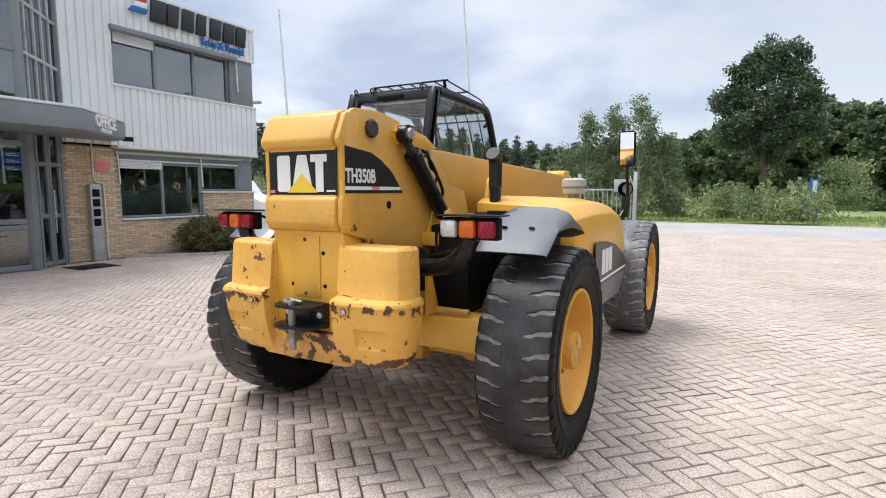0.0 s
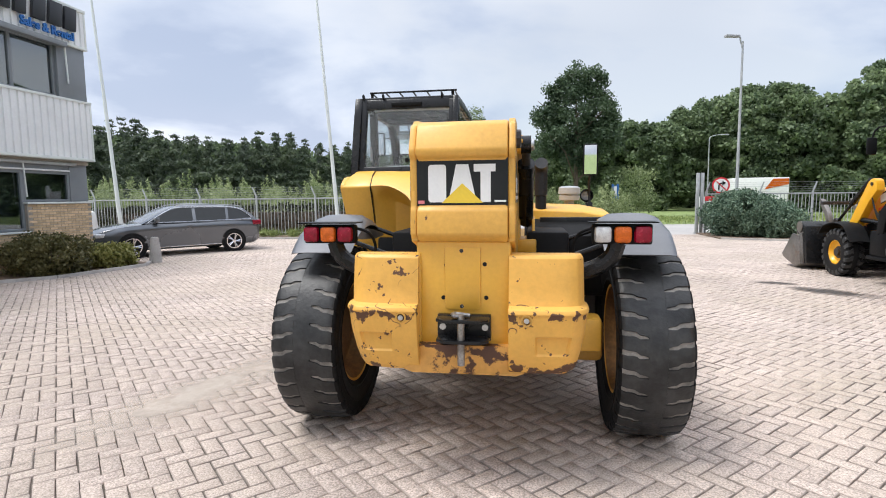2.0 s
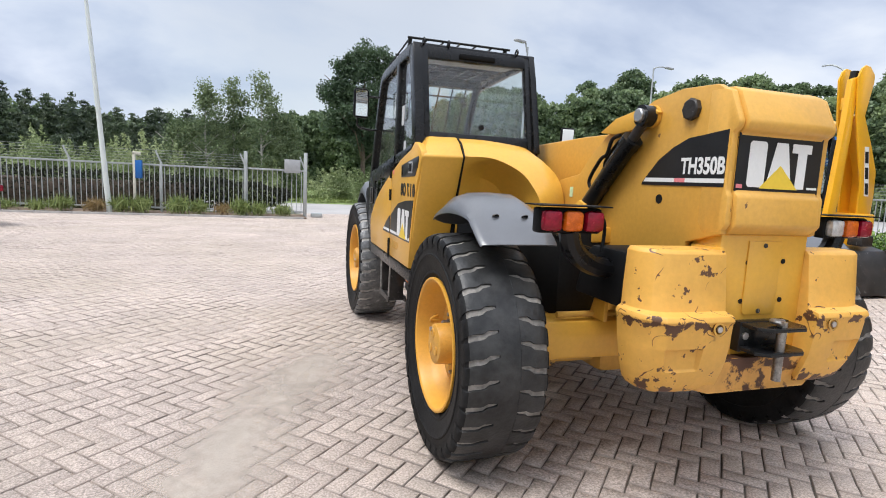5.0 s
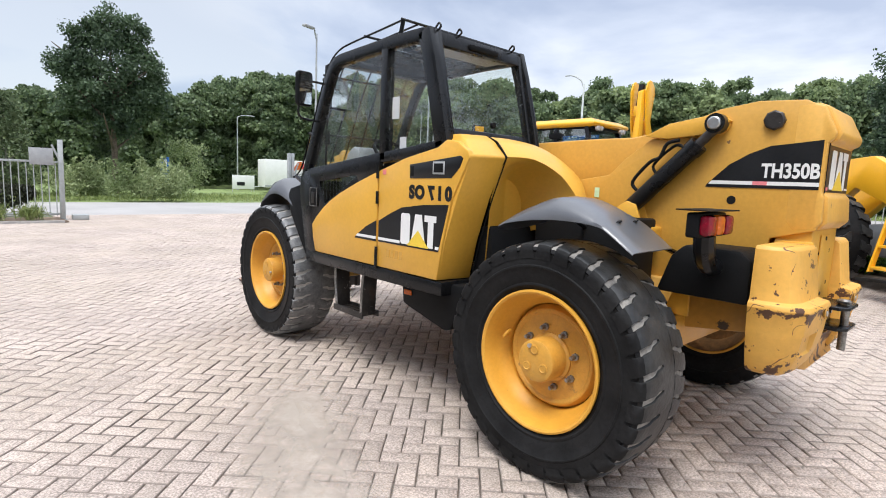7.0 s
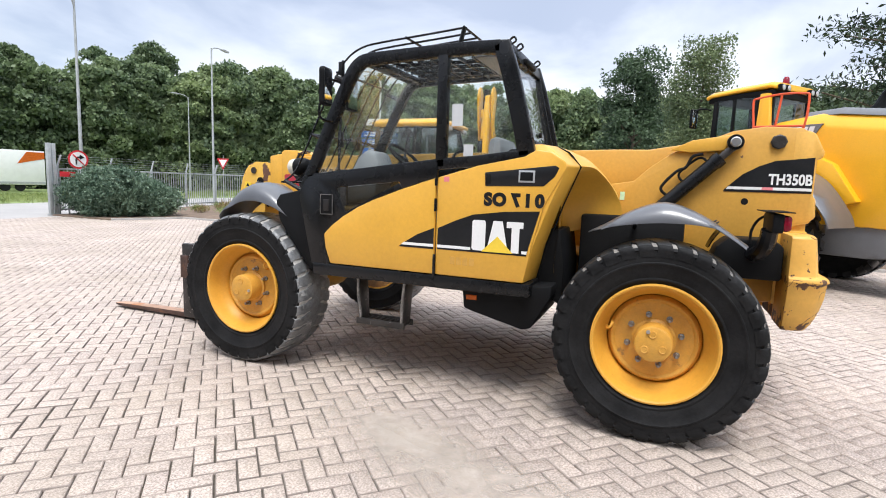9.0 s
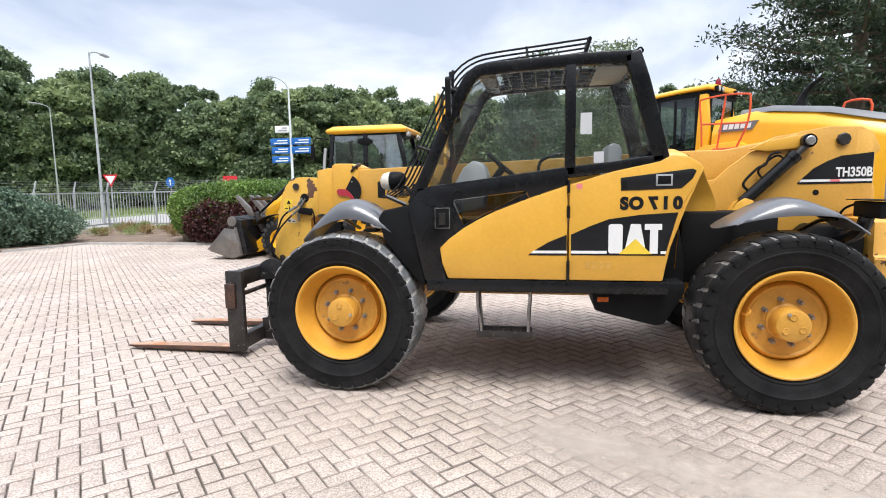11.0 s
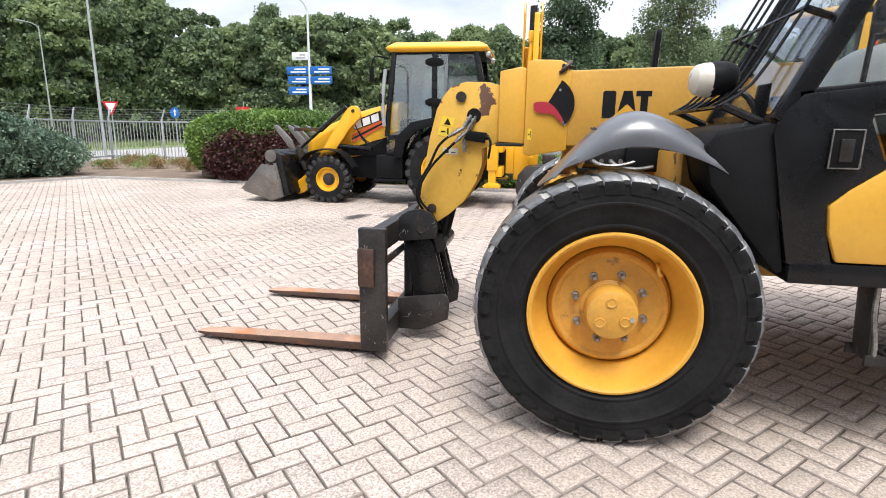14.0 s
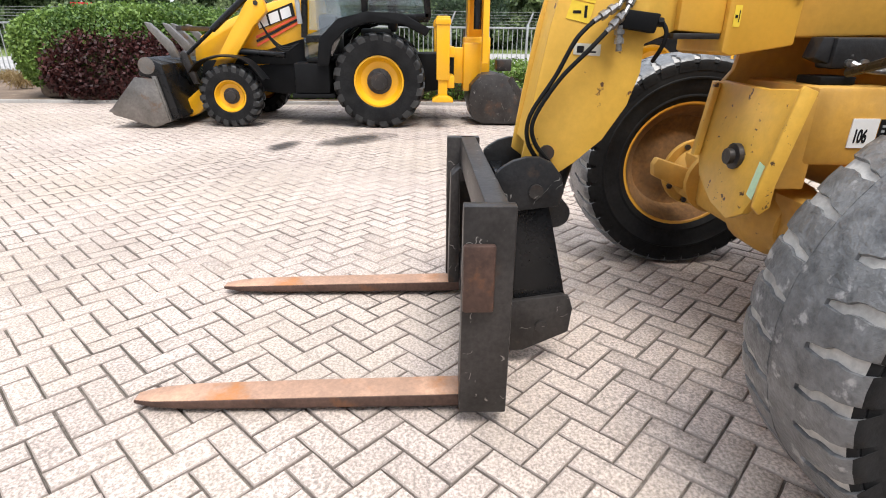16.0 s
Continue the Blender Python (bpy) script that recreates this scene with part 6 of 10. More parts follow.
for xa in (-0.64, 0.585):
    bm = bmesh.new()
    box(bm, xa, xa + 0.055, 2.90, 3.07, 0.045, 0.83, 0.006)
    part("carriage_upright", bm, M_STL, FC, "scuffed dark steel upright")
    bm = bmesh.new()
    s = -1 if xa < 0 else 1
    xo = xa - 0.028 if s < 0 else xa + 0.055
    box(bm, xo, xo + 0.028, 2.965, 3.07, 0.47, 0.71, 0.01)
    part("stop_block", bm, M_BLOCK, FC)
for xa in (-0.25, 0.19):
    bm = bmesh.new()
    prism(bm, [(2.92, 0.84), (2.90, 0.86), (2.86, 0.885), (2.81, 0.90), (2.76, 0.90), (2.71, 0.88), (2.67, 0.83), (2.655, 0.77), (2.67, 0.71), (2.92, 0.68)], "x", xa, xa + 0.03, 0.004)
    part("hook_plate", bm, M_BLKS, FC)
    bm = bmesh.new()
    prism(bm, [(2.93, 0.06), (2.93, 0.28), (2.62, 0.325), (2.59, 0.315), (2.572, 0.26), (2.58, 0.15), (2.77, 0.06)], "x", xa, xa + 0.03, 0.004)
    lathe(bm, [(0.026, 0), (0.026, 0.012), (0.0, 0.014)], "x", 14, at(pose(0, 0, 0, 0, 0, 180 if xa < 0 else 0), xa if xa < 0 else xa + 0.03, 2.70, 0.18))
    part("lower_lug", bm, M_STL, FC)
bm = bmesh.new()
tube(bm, [(-0.62, 2.94, 0.60), (0.60, 2.94, 0.60)], 0.022, 12)
part("fork_shaft", bm, M_STL, FC)
for xc in (-0.49, 0.50):
    FK = thing("fork_tine", (xc, 0, 0), "rusty worn pallet fork tine lying flat on the pavers", "fork", "fork tines")
    bm = bmesh.new()
    loft(bm, [[(-w, y, zb), (w, y, zb), (w, y, zt), (-w, y, zt)] for y, w, zb, zt in ((3.0, 0.062, 0.012, 0.062), (3.10, 0.062, 0.008, 0.060), (3.6, 0.061, 0.006, 0.052), (4.08, 0.058, 0.006, 0.042), (4.22, 0.048, 0.007, 0.034), (4.30, 0.026, 0.010, 0.026))], 0.006)
    part("blade", bm, M_BLOCK, FK, "dark steel blade")
    bm = bmesh.new()
    loft(bm, [[(-w, y, zt - 0.003), (w, y, zt - 0.003), (w, y, zt + 0.0015), (-w, y, zt + 0.0015)] for y, w, zt in ((3.06, 0.058, 0.0602), (3.6, 0.057, 0.052), (4.08, 0.054, 0.042), (4.22, 0.044, 0.034), (4.295, 0.023, 0.026))], 0.001)
    part("worn_face", bm, M_RUST, FK, "rust-orange top face worn by loads")
    bm = bmesh.new()
    prism(bm, [(3.0, 0.012), (3.06, 0.02), (3.062, 0.08), (3.055, 0.66), (3.01, 0.70), (3.005, 0.30)], "x", -0.06, 0.06, 0.006)
    tube(bm, [(-0.055, 3.0, 0.66), (0.055, 3.0, 0.66)], 0.035, 12)
    part("shank", bm, M_STL, FK)

# counterweight, plate and hitch at the back
def weight_block(s):
    """One casting: a ledge round the middle and a shallow pocket below it."""
    plan = [(0.245, -2.585, 0, 1), (0.385, -2.585, 0, 1), (0.395, -2.585, 0, 1), (0.50, -2.582, 1, 1), (0.548, -2.573, 1, 1), (0.56, -2.570, 1, 1), (0.602, -2.545, 1, 0.6), (0.628, -2.505, 1, 0.6), (0.64, -2.455, 1, 0.2), (0.64, -2.385, 1, 0), (0.245, -2.385, 0, 0)]
    rings = []
    for z, back, dx, dent in ((1.287, -0.045, -0.012, 0), (1.27, -0.03, 0, 0), (1.12, -0.012, 0.006, 0), (1.022, 0.0, 0.008, 0), (1.010, 0.052, 0.028, 0), (0.988, 0.060, 0.034, 0), (0.972, 0.050, 0.026, 0),
                              (0.868, 0.042, 0.014, 0), (0.862, 0.041, 0.013, 0.024), (0.80, 0.030, 0.0, 0.020), (0.768, 0.020, -0.006, 0.012), (0.758, 0.018, -0.008, 0), (0.69, -0.008, -0.026, 0), (0.66, -0.025, -0.04, 0), (0.645, -0.040, -0.06, 0)):
        rings.append([(s * (x + dx * kx) - 0.015, y - back * ky + (dent if i in (2, 3, 4) else 0), z) for i, (x, y, kx, ky) in enumerate(plan)])
    bm = bmesh.new()
    loft(bm, rings, 0.004)
    return bm


for s in (-1, 1):
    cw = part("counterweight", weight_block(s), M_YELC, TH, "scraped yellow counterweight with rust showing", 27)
    bm = bmesh.new()
    lathe(bm, [(0.03, 0.0), (0.03, 0.004), (0.022, 0.004), (0.021, -0.01)], "y", 18, at(pose(0, 0, 0, 0, 0, 180), s * 0.335 - 0.01, -2.642, 0.957))
    part("bolt_hole", bm, M_YELD, cw)
    bm = bmesh.new()
    lathe(bm, [(0.014, 0.0), (0.014, 0.008), (0.0, 0.009)], "y", 10, at(pose(0, 0, 0, 0, 0, 180), s * 0.335 - 0.01, -2.642, 0.957))
    part("bolt", bm, M_SIL, cw)
bm = bmesh.new()
loft(bm, [[(x, -2.56 - b, z) for x, z, b in ((-0.40, 0.80, 0.0), (-0.30, 0.80, 0.04), (0.27, 0.80, 0.04), (0.37, 0.80, 0.0), (0.37, 0.655, -0.02), (0.27, 0.635, 0.02), (-0.30, 0.635, 0.02), (-0.40, 0.655, -0.02))],
          [(x, -2.40, z) for x, z in ((-0.40, 0.80), (-0.30, 0.80), (0.27, 0.80), (0.37, 0.80), (0.37, 0.655), (0.27, 0.635), (-0.30, 0.635), (-0.40, 0.655))]], 0.01)
part("counterweight_skirt", bm, M_YELS, TH, "scraped yellow lower skirt")
bm = bmesh.new()
box(bm, -0.275, 0.24, -2.53, -2.36, 0.76, 1.36, 0.01)
box(bm, -0.285, -0.25, -2.54, -2.36, 0.76, 1.30, 0.01)
part("back_plate", bm, M_YEL, TH)
bm = bmesh.new()
prism(bm, [(-0.10, 0.985), (0.06, 0.985), (0.078, 1.0), (0.078, 1.33), (-0.118, 1.33), (-0.118, 1.0)], "y", -2.538, -2.53, 0.004)
part("access_cover", bm, M_YEL, TH)
for x, z, r, mt in ((-0.105, 1.23, 0.012, M_HOSE), (0.105, 1.237, 0.012, M_HOSE), (-0.122, 1.051, 0.012, M_HOSE), (0.113, 1.054, 0.012, M_HOSE), (-0.02, 1.31, 0.011, M_STL), (-0.02, 1.005, 0.011, M_STL)):
    bm = bmesh.new()
    lathe(bm, [(r, 0), (r, 0.004), (0, 0.005)], "y", 10, at(pose(0, 0, 0, 0, 0, 180), x - 0.005, -2.53 if mt is M_HOSE else -2.538, z))
    part("plate_bolt", bm, mt, TH)
bm = bmesh.new()
prism(bm, [(-0.15, -2.54), (-0.15, -2.66), (-0.10, -2.70), (0.09, -2.70), (0.13, -2.66), (0.13, -2.54)], "z", 0.945, 0.962, 0.003)
prism(bm, [(-0.15, -2.54), (-0.15, -2.66), (-0.10, -2.70), (0.09, -2.70), (0.13, -2.66), (0.13, -2.54)], "z", 0.835, 0.852, 0.003)
box(bm, -0.155, 0.135, -2.575, -2.53, 0.825, 0.965, 0.004)
part("towing_clevis", bm, M_BLK, TH, "black towing clevis")
bm = bmesh.new()
tube(bm, [(-0.015, -2.665, 0.715), (-0.015, -2.665, 0.985)], 0.020, 14)
tube(bm, curve_pts([(-0.015, -2.665, 0.975), (-0.05, -2.68, 0.985), (-0.05, -2.64, 0.985), (0.03, -2.63, 0.975)], 4), 0.012, 8)
part("towing_pin", bm, M_CPL, TH, "bare steel drop pin")
for x in (-0.125, 0.105):
    bm = bmesh.new()
    lathe(bm, [(0.018, 0), (0.018, 0.008), (0, 0.009)], "y", 8, at(pose(0, 0, 0, 0, 0, 180), x, -2.575, 0.90))
    part("clevis_bolt", bm, M_SIL, TH)

# rear lamp clusters on arms
for s in (-1, 1):
    xc = s * 0.868 - 0.012
    bm = bmesh.new()
    box(bm, xc - 0.165, xc + 0.165, -2.262, -2.20, 1.322, 1.438, 0.012)
    box(bm, xc - 0.185, xc + 0.185, -2.31, -2.16, 1.446, 1.452)
    cl = part("rear_lamp", bm, M_PLA, TH, "black three-part rear lamp")
    for k, mt in enumerate((M_RED, M_ORA, M_RED) if s < 0 else (M_CLR, M_ORA, M_RED)):
        bm = bmesh.new()
        x = xc + (k - 1) * 0.108
        box(bm, x - 0.048, x + 0.048, -2.305, -2.255, 1.332, 1.428, 0.02)
        part("lens", bm, mt, cl, {M_RED: "red lens", M_ORA: "amber lens", M_CLR: "clear lens"}[mt])
    bm = bmesh.new()
    tube(bm, curve_pts([(xc - s * 0.02, -2.22, 1.33), (xc - s * 0.05, -2.215, 1.25), (xc - s * 0.13, -2.20, 1.185), (xc - s * 0.25, -2.18, 1.15), (xc - s * 0.44, -2.16, 1.14)], 5), 0.05, 10)
    part("lamp_arm", bm, M_BLK, TH)
    bm = bmesh.new()
    tube(bm, curve_pts([(xc - s * 0.14, -2.22, 1.42), (xc - s * 0.23, -2.18, 1.38), (xc - s * 0.26, -2.15, 1.30), (xc - s * 0.25, -2.15, 1.22)], 5), 0.009, 8)
    part("lamp_cable", bm, M_HOSE, TH)

# mudguards
rear_line = [(-2.075, 1.245), (-2.05, 1.262), (-1.93, 1.345), (-1.78, 1.43), (-1.60, 1.482), (-1.42, 1.43), (-1.25, 1.33), (-1.13, 1.262)]
front_line = [(2.02, 1.16), (1.95, 1.235), (1.80, 1.40), (1.70, 1.48), (1.58, 1.51), (1.46, 1.47), (1.32, 1.38), (1.20, 1.25), (1.13, 1.15)]
for s in (-1, 1):
    for line, xi, xo in ((rear_line, 0.80, 1.225), (front_line, 0.82, 1.225)):
        xs = [s * x - 0.012 for x in (xo + 0.004, xo, xo - 0.035, xo - 0.10, (xi + xo) / 2, xi + 0.08, xi + 0.02, xi)]
        bm = bmesh.new()
        if s > 0 and line is front_line:
            bm.free()
            continue
        arch(bm, line, xs, (0.125, 0.080, 0.028, 0.006, 0.0, 0.006, 0.04, 0.08), 0.24, 0.006, 0.20, 0.105 if line is rear_line else 0.20)
        fn = part("mudguard", bm, M_FEN, TH, "grey plastic mudguard", 50)
        for x in (xo - 0.14, xi + 0.12):
            for (y, z) in ((line[2][0] + 0.03 * (1 if line is rear_line else -1), line[2][1] + 0.018),):
                bm = bmesh.new()
                lathe(bm, [(0.018, 0.0), (0.018, 0.006), (0.010, 0.009), (0, 0.009)], "z", 10, at(pose(0, 0, 0, -38 if line is rear_line else 38), s * x - 0.012, y, z + 0.002))
                part("mudguard_bolt", bm, M_STL, fn)
        for (y, z) in ((line[2][0], line[2][1] - 0.02), (line[-3][0], line[-3][1] - 0.04)):
            bm = bmesh.new()
            tube(bm, curve_pts([(s * 1.05, y, z), (s * 0.85, y, z - 0.02), (s * 0.62, y * 0.99, z - 0.10), (s * 0.40, y * 0.99, z - 0.16)], 4), 0.016, 8)
            part("mudguard_stay", bm, M_BLK, TH)

# battery box, tank, engine side
bm = bmesh.new()
prism(bm, [(-2.36, 0.97), (-2.36, 1.20), (-2.30, 1.245), (-2.02, 1.245), (-1.95, 1.18), (-1.88, 0.97)], "x", -0.60, -0.31, 0.02)
part("battery_box", bm, M_PLA, TH, "black plastic battery box")
bm = bmesh.new()
prism(bm, [(-2.36, 0.97), (-2.36, 1.20), (-2.30, 1.245), (-2.02, 1.245), (-1.95, 1.18), (-1.88, 0.97)], "x", 0.27, 0.44, 0.02)
part("side_box", bm, M_PLA, TH)
bm = bmesh.new()
prism(bm, [(-0.28, 0.84), (-0.30, 0.66), (-0.36, 0.64), (-0.74, 0.55), (-0.80, 0.57), (-0.93, 0.80), (-0.93, 0.88)], "x", -1.165, -0.40, 0.015)
part("fuel_tank", bm, M_PLA, TH, "black tank under the cab")
bm = bmesh.new()
box(bm, -1.172, -1.163, -0.40, -0.32, 0.725, 0.762, 0.004)
part("side_marker", bm, M_ORA, TH)
bm = bmesh.new()
prism(bm, [(-0.70, 0.86), (-0.78, 0.92), (-0.80, 1.24), (-0.93, 1.26), (-0.97, 1.0), (-0.97, 0.70)], "x", -0.96, -0.34, 0.02)
part("inner_guard", bm, M_PLA, TH)
# black boxes painted as the shade in the openings between rear wheels and chassis
for x0, x1 in ((-0.62, -0.35), (0.32, 0.60)):
    bm = bmesh.new()
    box(bm, x0, x1, -1.74, -1.02, 0.78, 1.36, 0.02)
    part("splash_panel", bm, M_HOSE, TH, "black box painted as the shade in the opening behind the rear wheel")
    bm = bmesh.new()
    prism(bm, [(-2.03, 1.10), (-1.99, 1.10), (-1.90, 0.86), (-1.91, 0.83), (-2.03, 0.83)], "x", (x0 + x1) / 2 - 0.012, (x0 + x1) / 2 + 0.012, 0.003)
    part("frame_gusset", bm, M_YEL, TH)
# right-hand engine cover
bm = bmesh.new()
loft(bm, [[(0.30, y, 0.80), (xo, y, 0.80), (xo + 0.02, y, zt - 0.30), (xo, y, zt - 0.13), (xo - 0.10, y, zt - 0.04), (xo - 0.3, y, zt), (0.30, y, zt + 0.02)] for y, xo, zt in ((-0.98, 1.06, 1.47), (-0.9, 1.07, 1.50), (-0.4, 1.09, 1.52), (0.2, 1.10, 1.51), (0.6, 1.09, 1.47), (0.9, 1.07, 1.38), (1.04, 1.05, 1.26))], 0.012)
eng = part("engine_cover", bm, M_YEL, TH, "yellow engine cover")
# a solid black block gives the open bay its shade by colour
bm = bmesh.new()
prism(bm, [(-1.0, 0.80), (-1.0, 1.42), (-1.3, 1.30), (-1.3, 0.85)], "x", 0.30, 0.98, 0.01)
part("engine_bay", bm, M_HOSE, TH)
bm = bmesh.new()
box(bm, 0.42, 0.98, -1.06, -0.98, 1.36, 1.43, 0.006)
part("engine_bay_lip", bm, M_BLK, TH)
bm = bmesh.new()
prism(bm, [(-0.98, 0.80), (-0.98, 0.60), (0.7, 0.56), (1.0, 0.70), (1.04, 0.80)], "x", 0.40, 1.09, 0.02)
part("engine_belly", bm, M_VGR, TH)
bm = bmesh.new()
prism(bm, [(-0.52, 0.80), (0.80, 0.80), (0.84, 0.86), (0.70, 0.96), (0.30, 1.09), (-0.10, 1.15), (-0.52, 1.17)], "x", 1.121, 1.124)
dec = part("engine_decal", bm, M_DEC, eng, "black side decal with the maker's mark")
dec2 = bmesh.new()
prism(dec2, [(-0.52, 0.825), (0.80, 0.825), (0.80, 0.845), (-0.52, 0.845)], "x", 1.124, 1.126)
part("decal_stripe", dec2, M_WHT, dec)
for yy, w in ((-0.08, 0.12), (0.06, 0.12), (0.20, 0.12)):
    bm = bmesh.new()
    box(bm, 1.1235, 1.1255, yy - 0.2, yy - 0.2 + w, 0.88, 1.09)
    part("emblem_block", bm, M_WHT, dec)
bm = bmesh.new()
prism(bm, [(-0.9, 1.40), (-0.86, 1.46), (-0.80, 1.66), (-0.72, 1.72), (-0.62, 1.72), (-0.55, 1.5), (-0.4, 1.45)], "x", 0.30, 0.33, 0.004)
part("boom_stop", bm, M_YEL, TH)
bm = bmesh.new()
lathe(bm, [(0.045, 1.45), (0.045, 1.60), (0.052, 1.605), (0.052, 1.76)], "z", 20, at(Matrix(), 0.43, -0.92, 0))
tube(bm, curve_pts([(0.43, -0.92, 1.70), (0.43, -0.92, 1.79), (0.43, -0.945, 1.84), (0.43, -0.98, 1.865)], 4), [0.052] * 13, 20)
part("exhaust", bm, M_BLKS, TH, "sooty exhaust stack")
bm = bmesh.new()
lathe(bm, [(0.05, 1.48), (0.05, 1.55), (0.10, 1.555), (0.105, 1.60), (0.09, 1.605), (0.09, 1.615), (0.11, 1.62), (0.108, 1.68), (0.08, 1.695), (0, 1.70)], "z", 22, at(Matrix(), 0.74, 0.22, 0))
part("air_precleaner", bm, M_GRYP, TH, "grey air pre-cleaner bowl")
# right mirror and front lamp on a stalk
bm = bmesh.new()
tube(bm, curve_pts([(1.0, 1.12, 1.30), (1.04, 1.20, 1.42), (1.05, 1.24, 1.6), (1.04, 1.22, 1.74), (1.05, 1.18, 1.84)], 4), 0.017, 8)
box(bm, 1.0, 1.08, 1.16, 1.24, 1.30, 1.52, 0.01)
part("mirror_stalk", bm, M_BLK, TH)


def mirror(x, y, z, w, h, turn, tip=0):
    bm = bmesh.new()
    prism(bm, [(-w / 2, -h / 2 + 0.02), (-w / 2 + 0.02, -h / 2), (w / 2 - 0.02, -h / 2), (w / 2, -h / 2 + 0.02), (w / 2, h / 2 - 0.02), (w / 2 - 0.02, h / 2), (-w / 2 + 0.02, h / 2), (-w / 2, h / 2 - 0.02)], "y", 0.0, 0.04, 0.012)
    ob = part("mirror_shell", bm, M_PLA, TH, "black door mirror")
    ob.matrix_basis = pose(x, y, z, tip, 0, turn)
    bm = bmesh.new()
    box(bm, -w / 2 + 0.016, w / 2 - 0.016, -0.003, 0.004, -h / 2 + 0.016, h / 2 - 0.016)
    part("mirror_glass", bm, M_MIR, ob)


mirror(1.045, 1.14, 2.02, 0.17, 0.37, -4, 2.2)
bm = bmesh.new()
lathe(bm, [(0.0, 0.10), (0.05, 0.08), (0.075, 0.0), (0.08, -0.05), (0.07, -0.055)], "y", 18, at(Matrix(), 1.02, 1.32, 1.60))
hl = part("front_lamp", bm, M_PLA, TH, "black front work lamp")
bm = bmesh.new()
lathe(bm, [(0.07, 0.065), (0.05, 0.085), (0.0, 0.09)], "y", 18, at(Matrix(), 1.02, 1.30, 1.60))
part("lens", bm, M_CLR, hl)

# cab
CX0, CX1 = -1.245, -0.29
for nm, pts, a, b in (("door_panel", [(0.79, 0.90), (0.835, 1.02), (0.85, 1.13), (0.78, 1.20), (0.67, 1.28), (0.55, 1.35), (0.42, 1.41), (0.18, 1.50), (-0.095, 1.59), (-0.095, 0.90)], -1.262, -1.225),
                      ("rear_side_panel", [(-0.105, 1.592), (-0.40, 1.68), (-0.72, 1.745), (-0.80, 1.79), (-0.90, 1.775), (-0.99, 1.72), (-1.005, 1.68), (-0.94, 1.56), (-0.87, 1.43), (-0.80, 1.15), (-0.755, 0.90), (-0.105, 0.90)], -1.262, -1.215)):
    bm = bmesh.new()
    prism(bm, pts, "x", a, b, 0.012)
    pn = part(nm, bm, M_YEL, TH, "yellow cab side panel")
    if nm == "rear_side_panel":
        side_panel = pn
bm = bmesh.new()
prism(bm, [(0.80, 0.885), (0.97, 0.885), (1.02, 1.10), (1.09, 1.42), (1.06, 1.50), (1.0, 1.57), (-0.095, 1.70), (-0.095, 1.595), (0.175, 1.507), (0.20, 1.551), (0.24, 1.552), (0.74, 1.495), (0.745, 1.47), (0.675, 1.315), (0.65, 1.312), (0.205, 1.541), (0.182, 1.504), (0.42, 1.415), (0.67, 1.285), (0.855, 1.135), (0.84, 1.02)], "x", -1.250, -1.220, 0.0015)
part("door_skin", bm, M_BLK, TH, "black lower door skin")
bm = bmesh.new()
prism(bm, [(0.74, 1.49), (0.22, 1.55), (0.20, 1.545), (0.66, 1.31)], "x", -1.246, -1.240)
part("door_lower_window", bm, M_GLK, TH, "dark tinted lower door window").visible_shadow = False
bm = bmesh.new()
box(bm, -1.262, -1.248, 0.765, 0.885, 1.28, 1.44, 0.01)
hd = part("door_handle", bm, M_PLA, TH, "black recessed door handle")
bm = bmesh.new()
box(bm, -1.270, -1.261, 0.80, 0.85, 1.31, 1.40, 0.008)
part("latch", bm, M_STL, hd)
bm = bmesh.new()
tube(bm, [(-1.263, 0.77, 1.285), (-1.263, 0.88, 1.285), (-1.263, 0.88, 1.435), (-1.263, 0.77, 1.435), (-1.263, 0.77, 1.285)], 0.004, 6)
part("handle_rim", bm, M_CPL, hd, "dull metal rim")
# rear bodywork over the wheel
bm = bmesh.new()
for nm, rings in (("rear_corner", [[(-1.248 + i, -0.70, z), (-1.248 + i, -a, z), (-0.985, -b, z), (-0.985, -0.70, z)] for z, a, b, i in ((0.90, 0.755, 0.785, 0.0), (1.15, 0.805, 0.84, 0.0), (1.43, 0.90, 0.93, 0.0), (1.685, 1.005, 1.045, 0.0), (1.70, 1.0, 1.045, 0.004), (1.79, 0.90, 0.955, 0.05), (1.832, 0.82, 0.88, 0.085))]),):
    loft(bm, rings, 0.007)
    part(nm, bm, M_YEL, TH, "yellow corner panel behind the cab", 25)
# hood over the wheel: an arch whose crown falls towards the boom, hollow underneath
fore = curve_pts([(-0.975, -0.70, 1.832), (-0.78, -0.70, 1.832), (-0.55, -0.70, 1.832), (-0.36, -0.70, 1.80), (-0.305, -0.72, 1.66), (-0.303, -0.74, 1.20)], 6)
shoulder = curve_pts([(-0.975, -0.88, 1.826), (-0.77, -0.92, 1.822), (-0.55, -0.98, 1.785), (-0.40, -1.09, 1.68), (-0.325, -1.20, 1.52), (-0.305, -1.25, 1.20)], 6)
rim = curve_pts([(-0.975, -1.05, 1.70), (-0.80, -1.12, 1.693), (-0.645, -1.19, 1.62), (-0.575, -1.25, 1.53), (-0.53, -1.30, 1.41), (-0.51, -1.31, 1.20)], 6)
deep = curve_pts([(-0.975, -0.93, 1.44), (-0.84, -0.91, 1.56), (-0.70, -0.89, 1.53), (-0.62, -0.88, 1.45), (-0.585, -0.87, 1.36), (-0.56, -0.86, 1.20)], 6)
bm = bmesh.new()
mid = [s_ * 0.5 + r_ * 0.5 + ((s_ - f_).normalized() + Vector((0, 0, 0.6))) * 0.022 for f_, s_, r_ in zip(fore, shoulder, rim)]
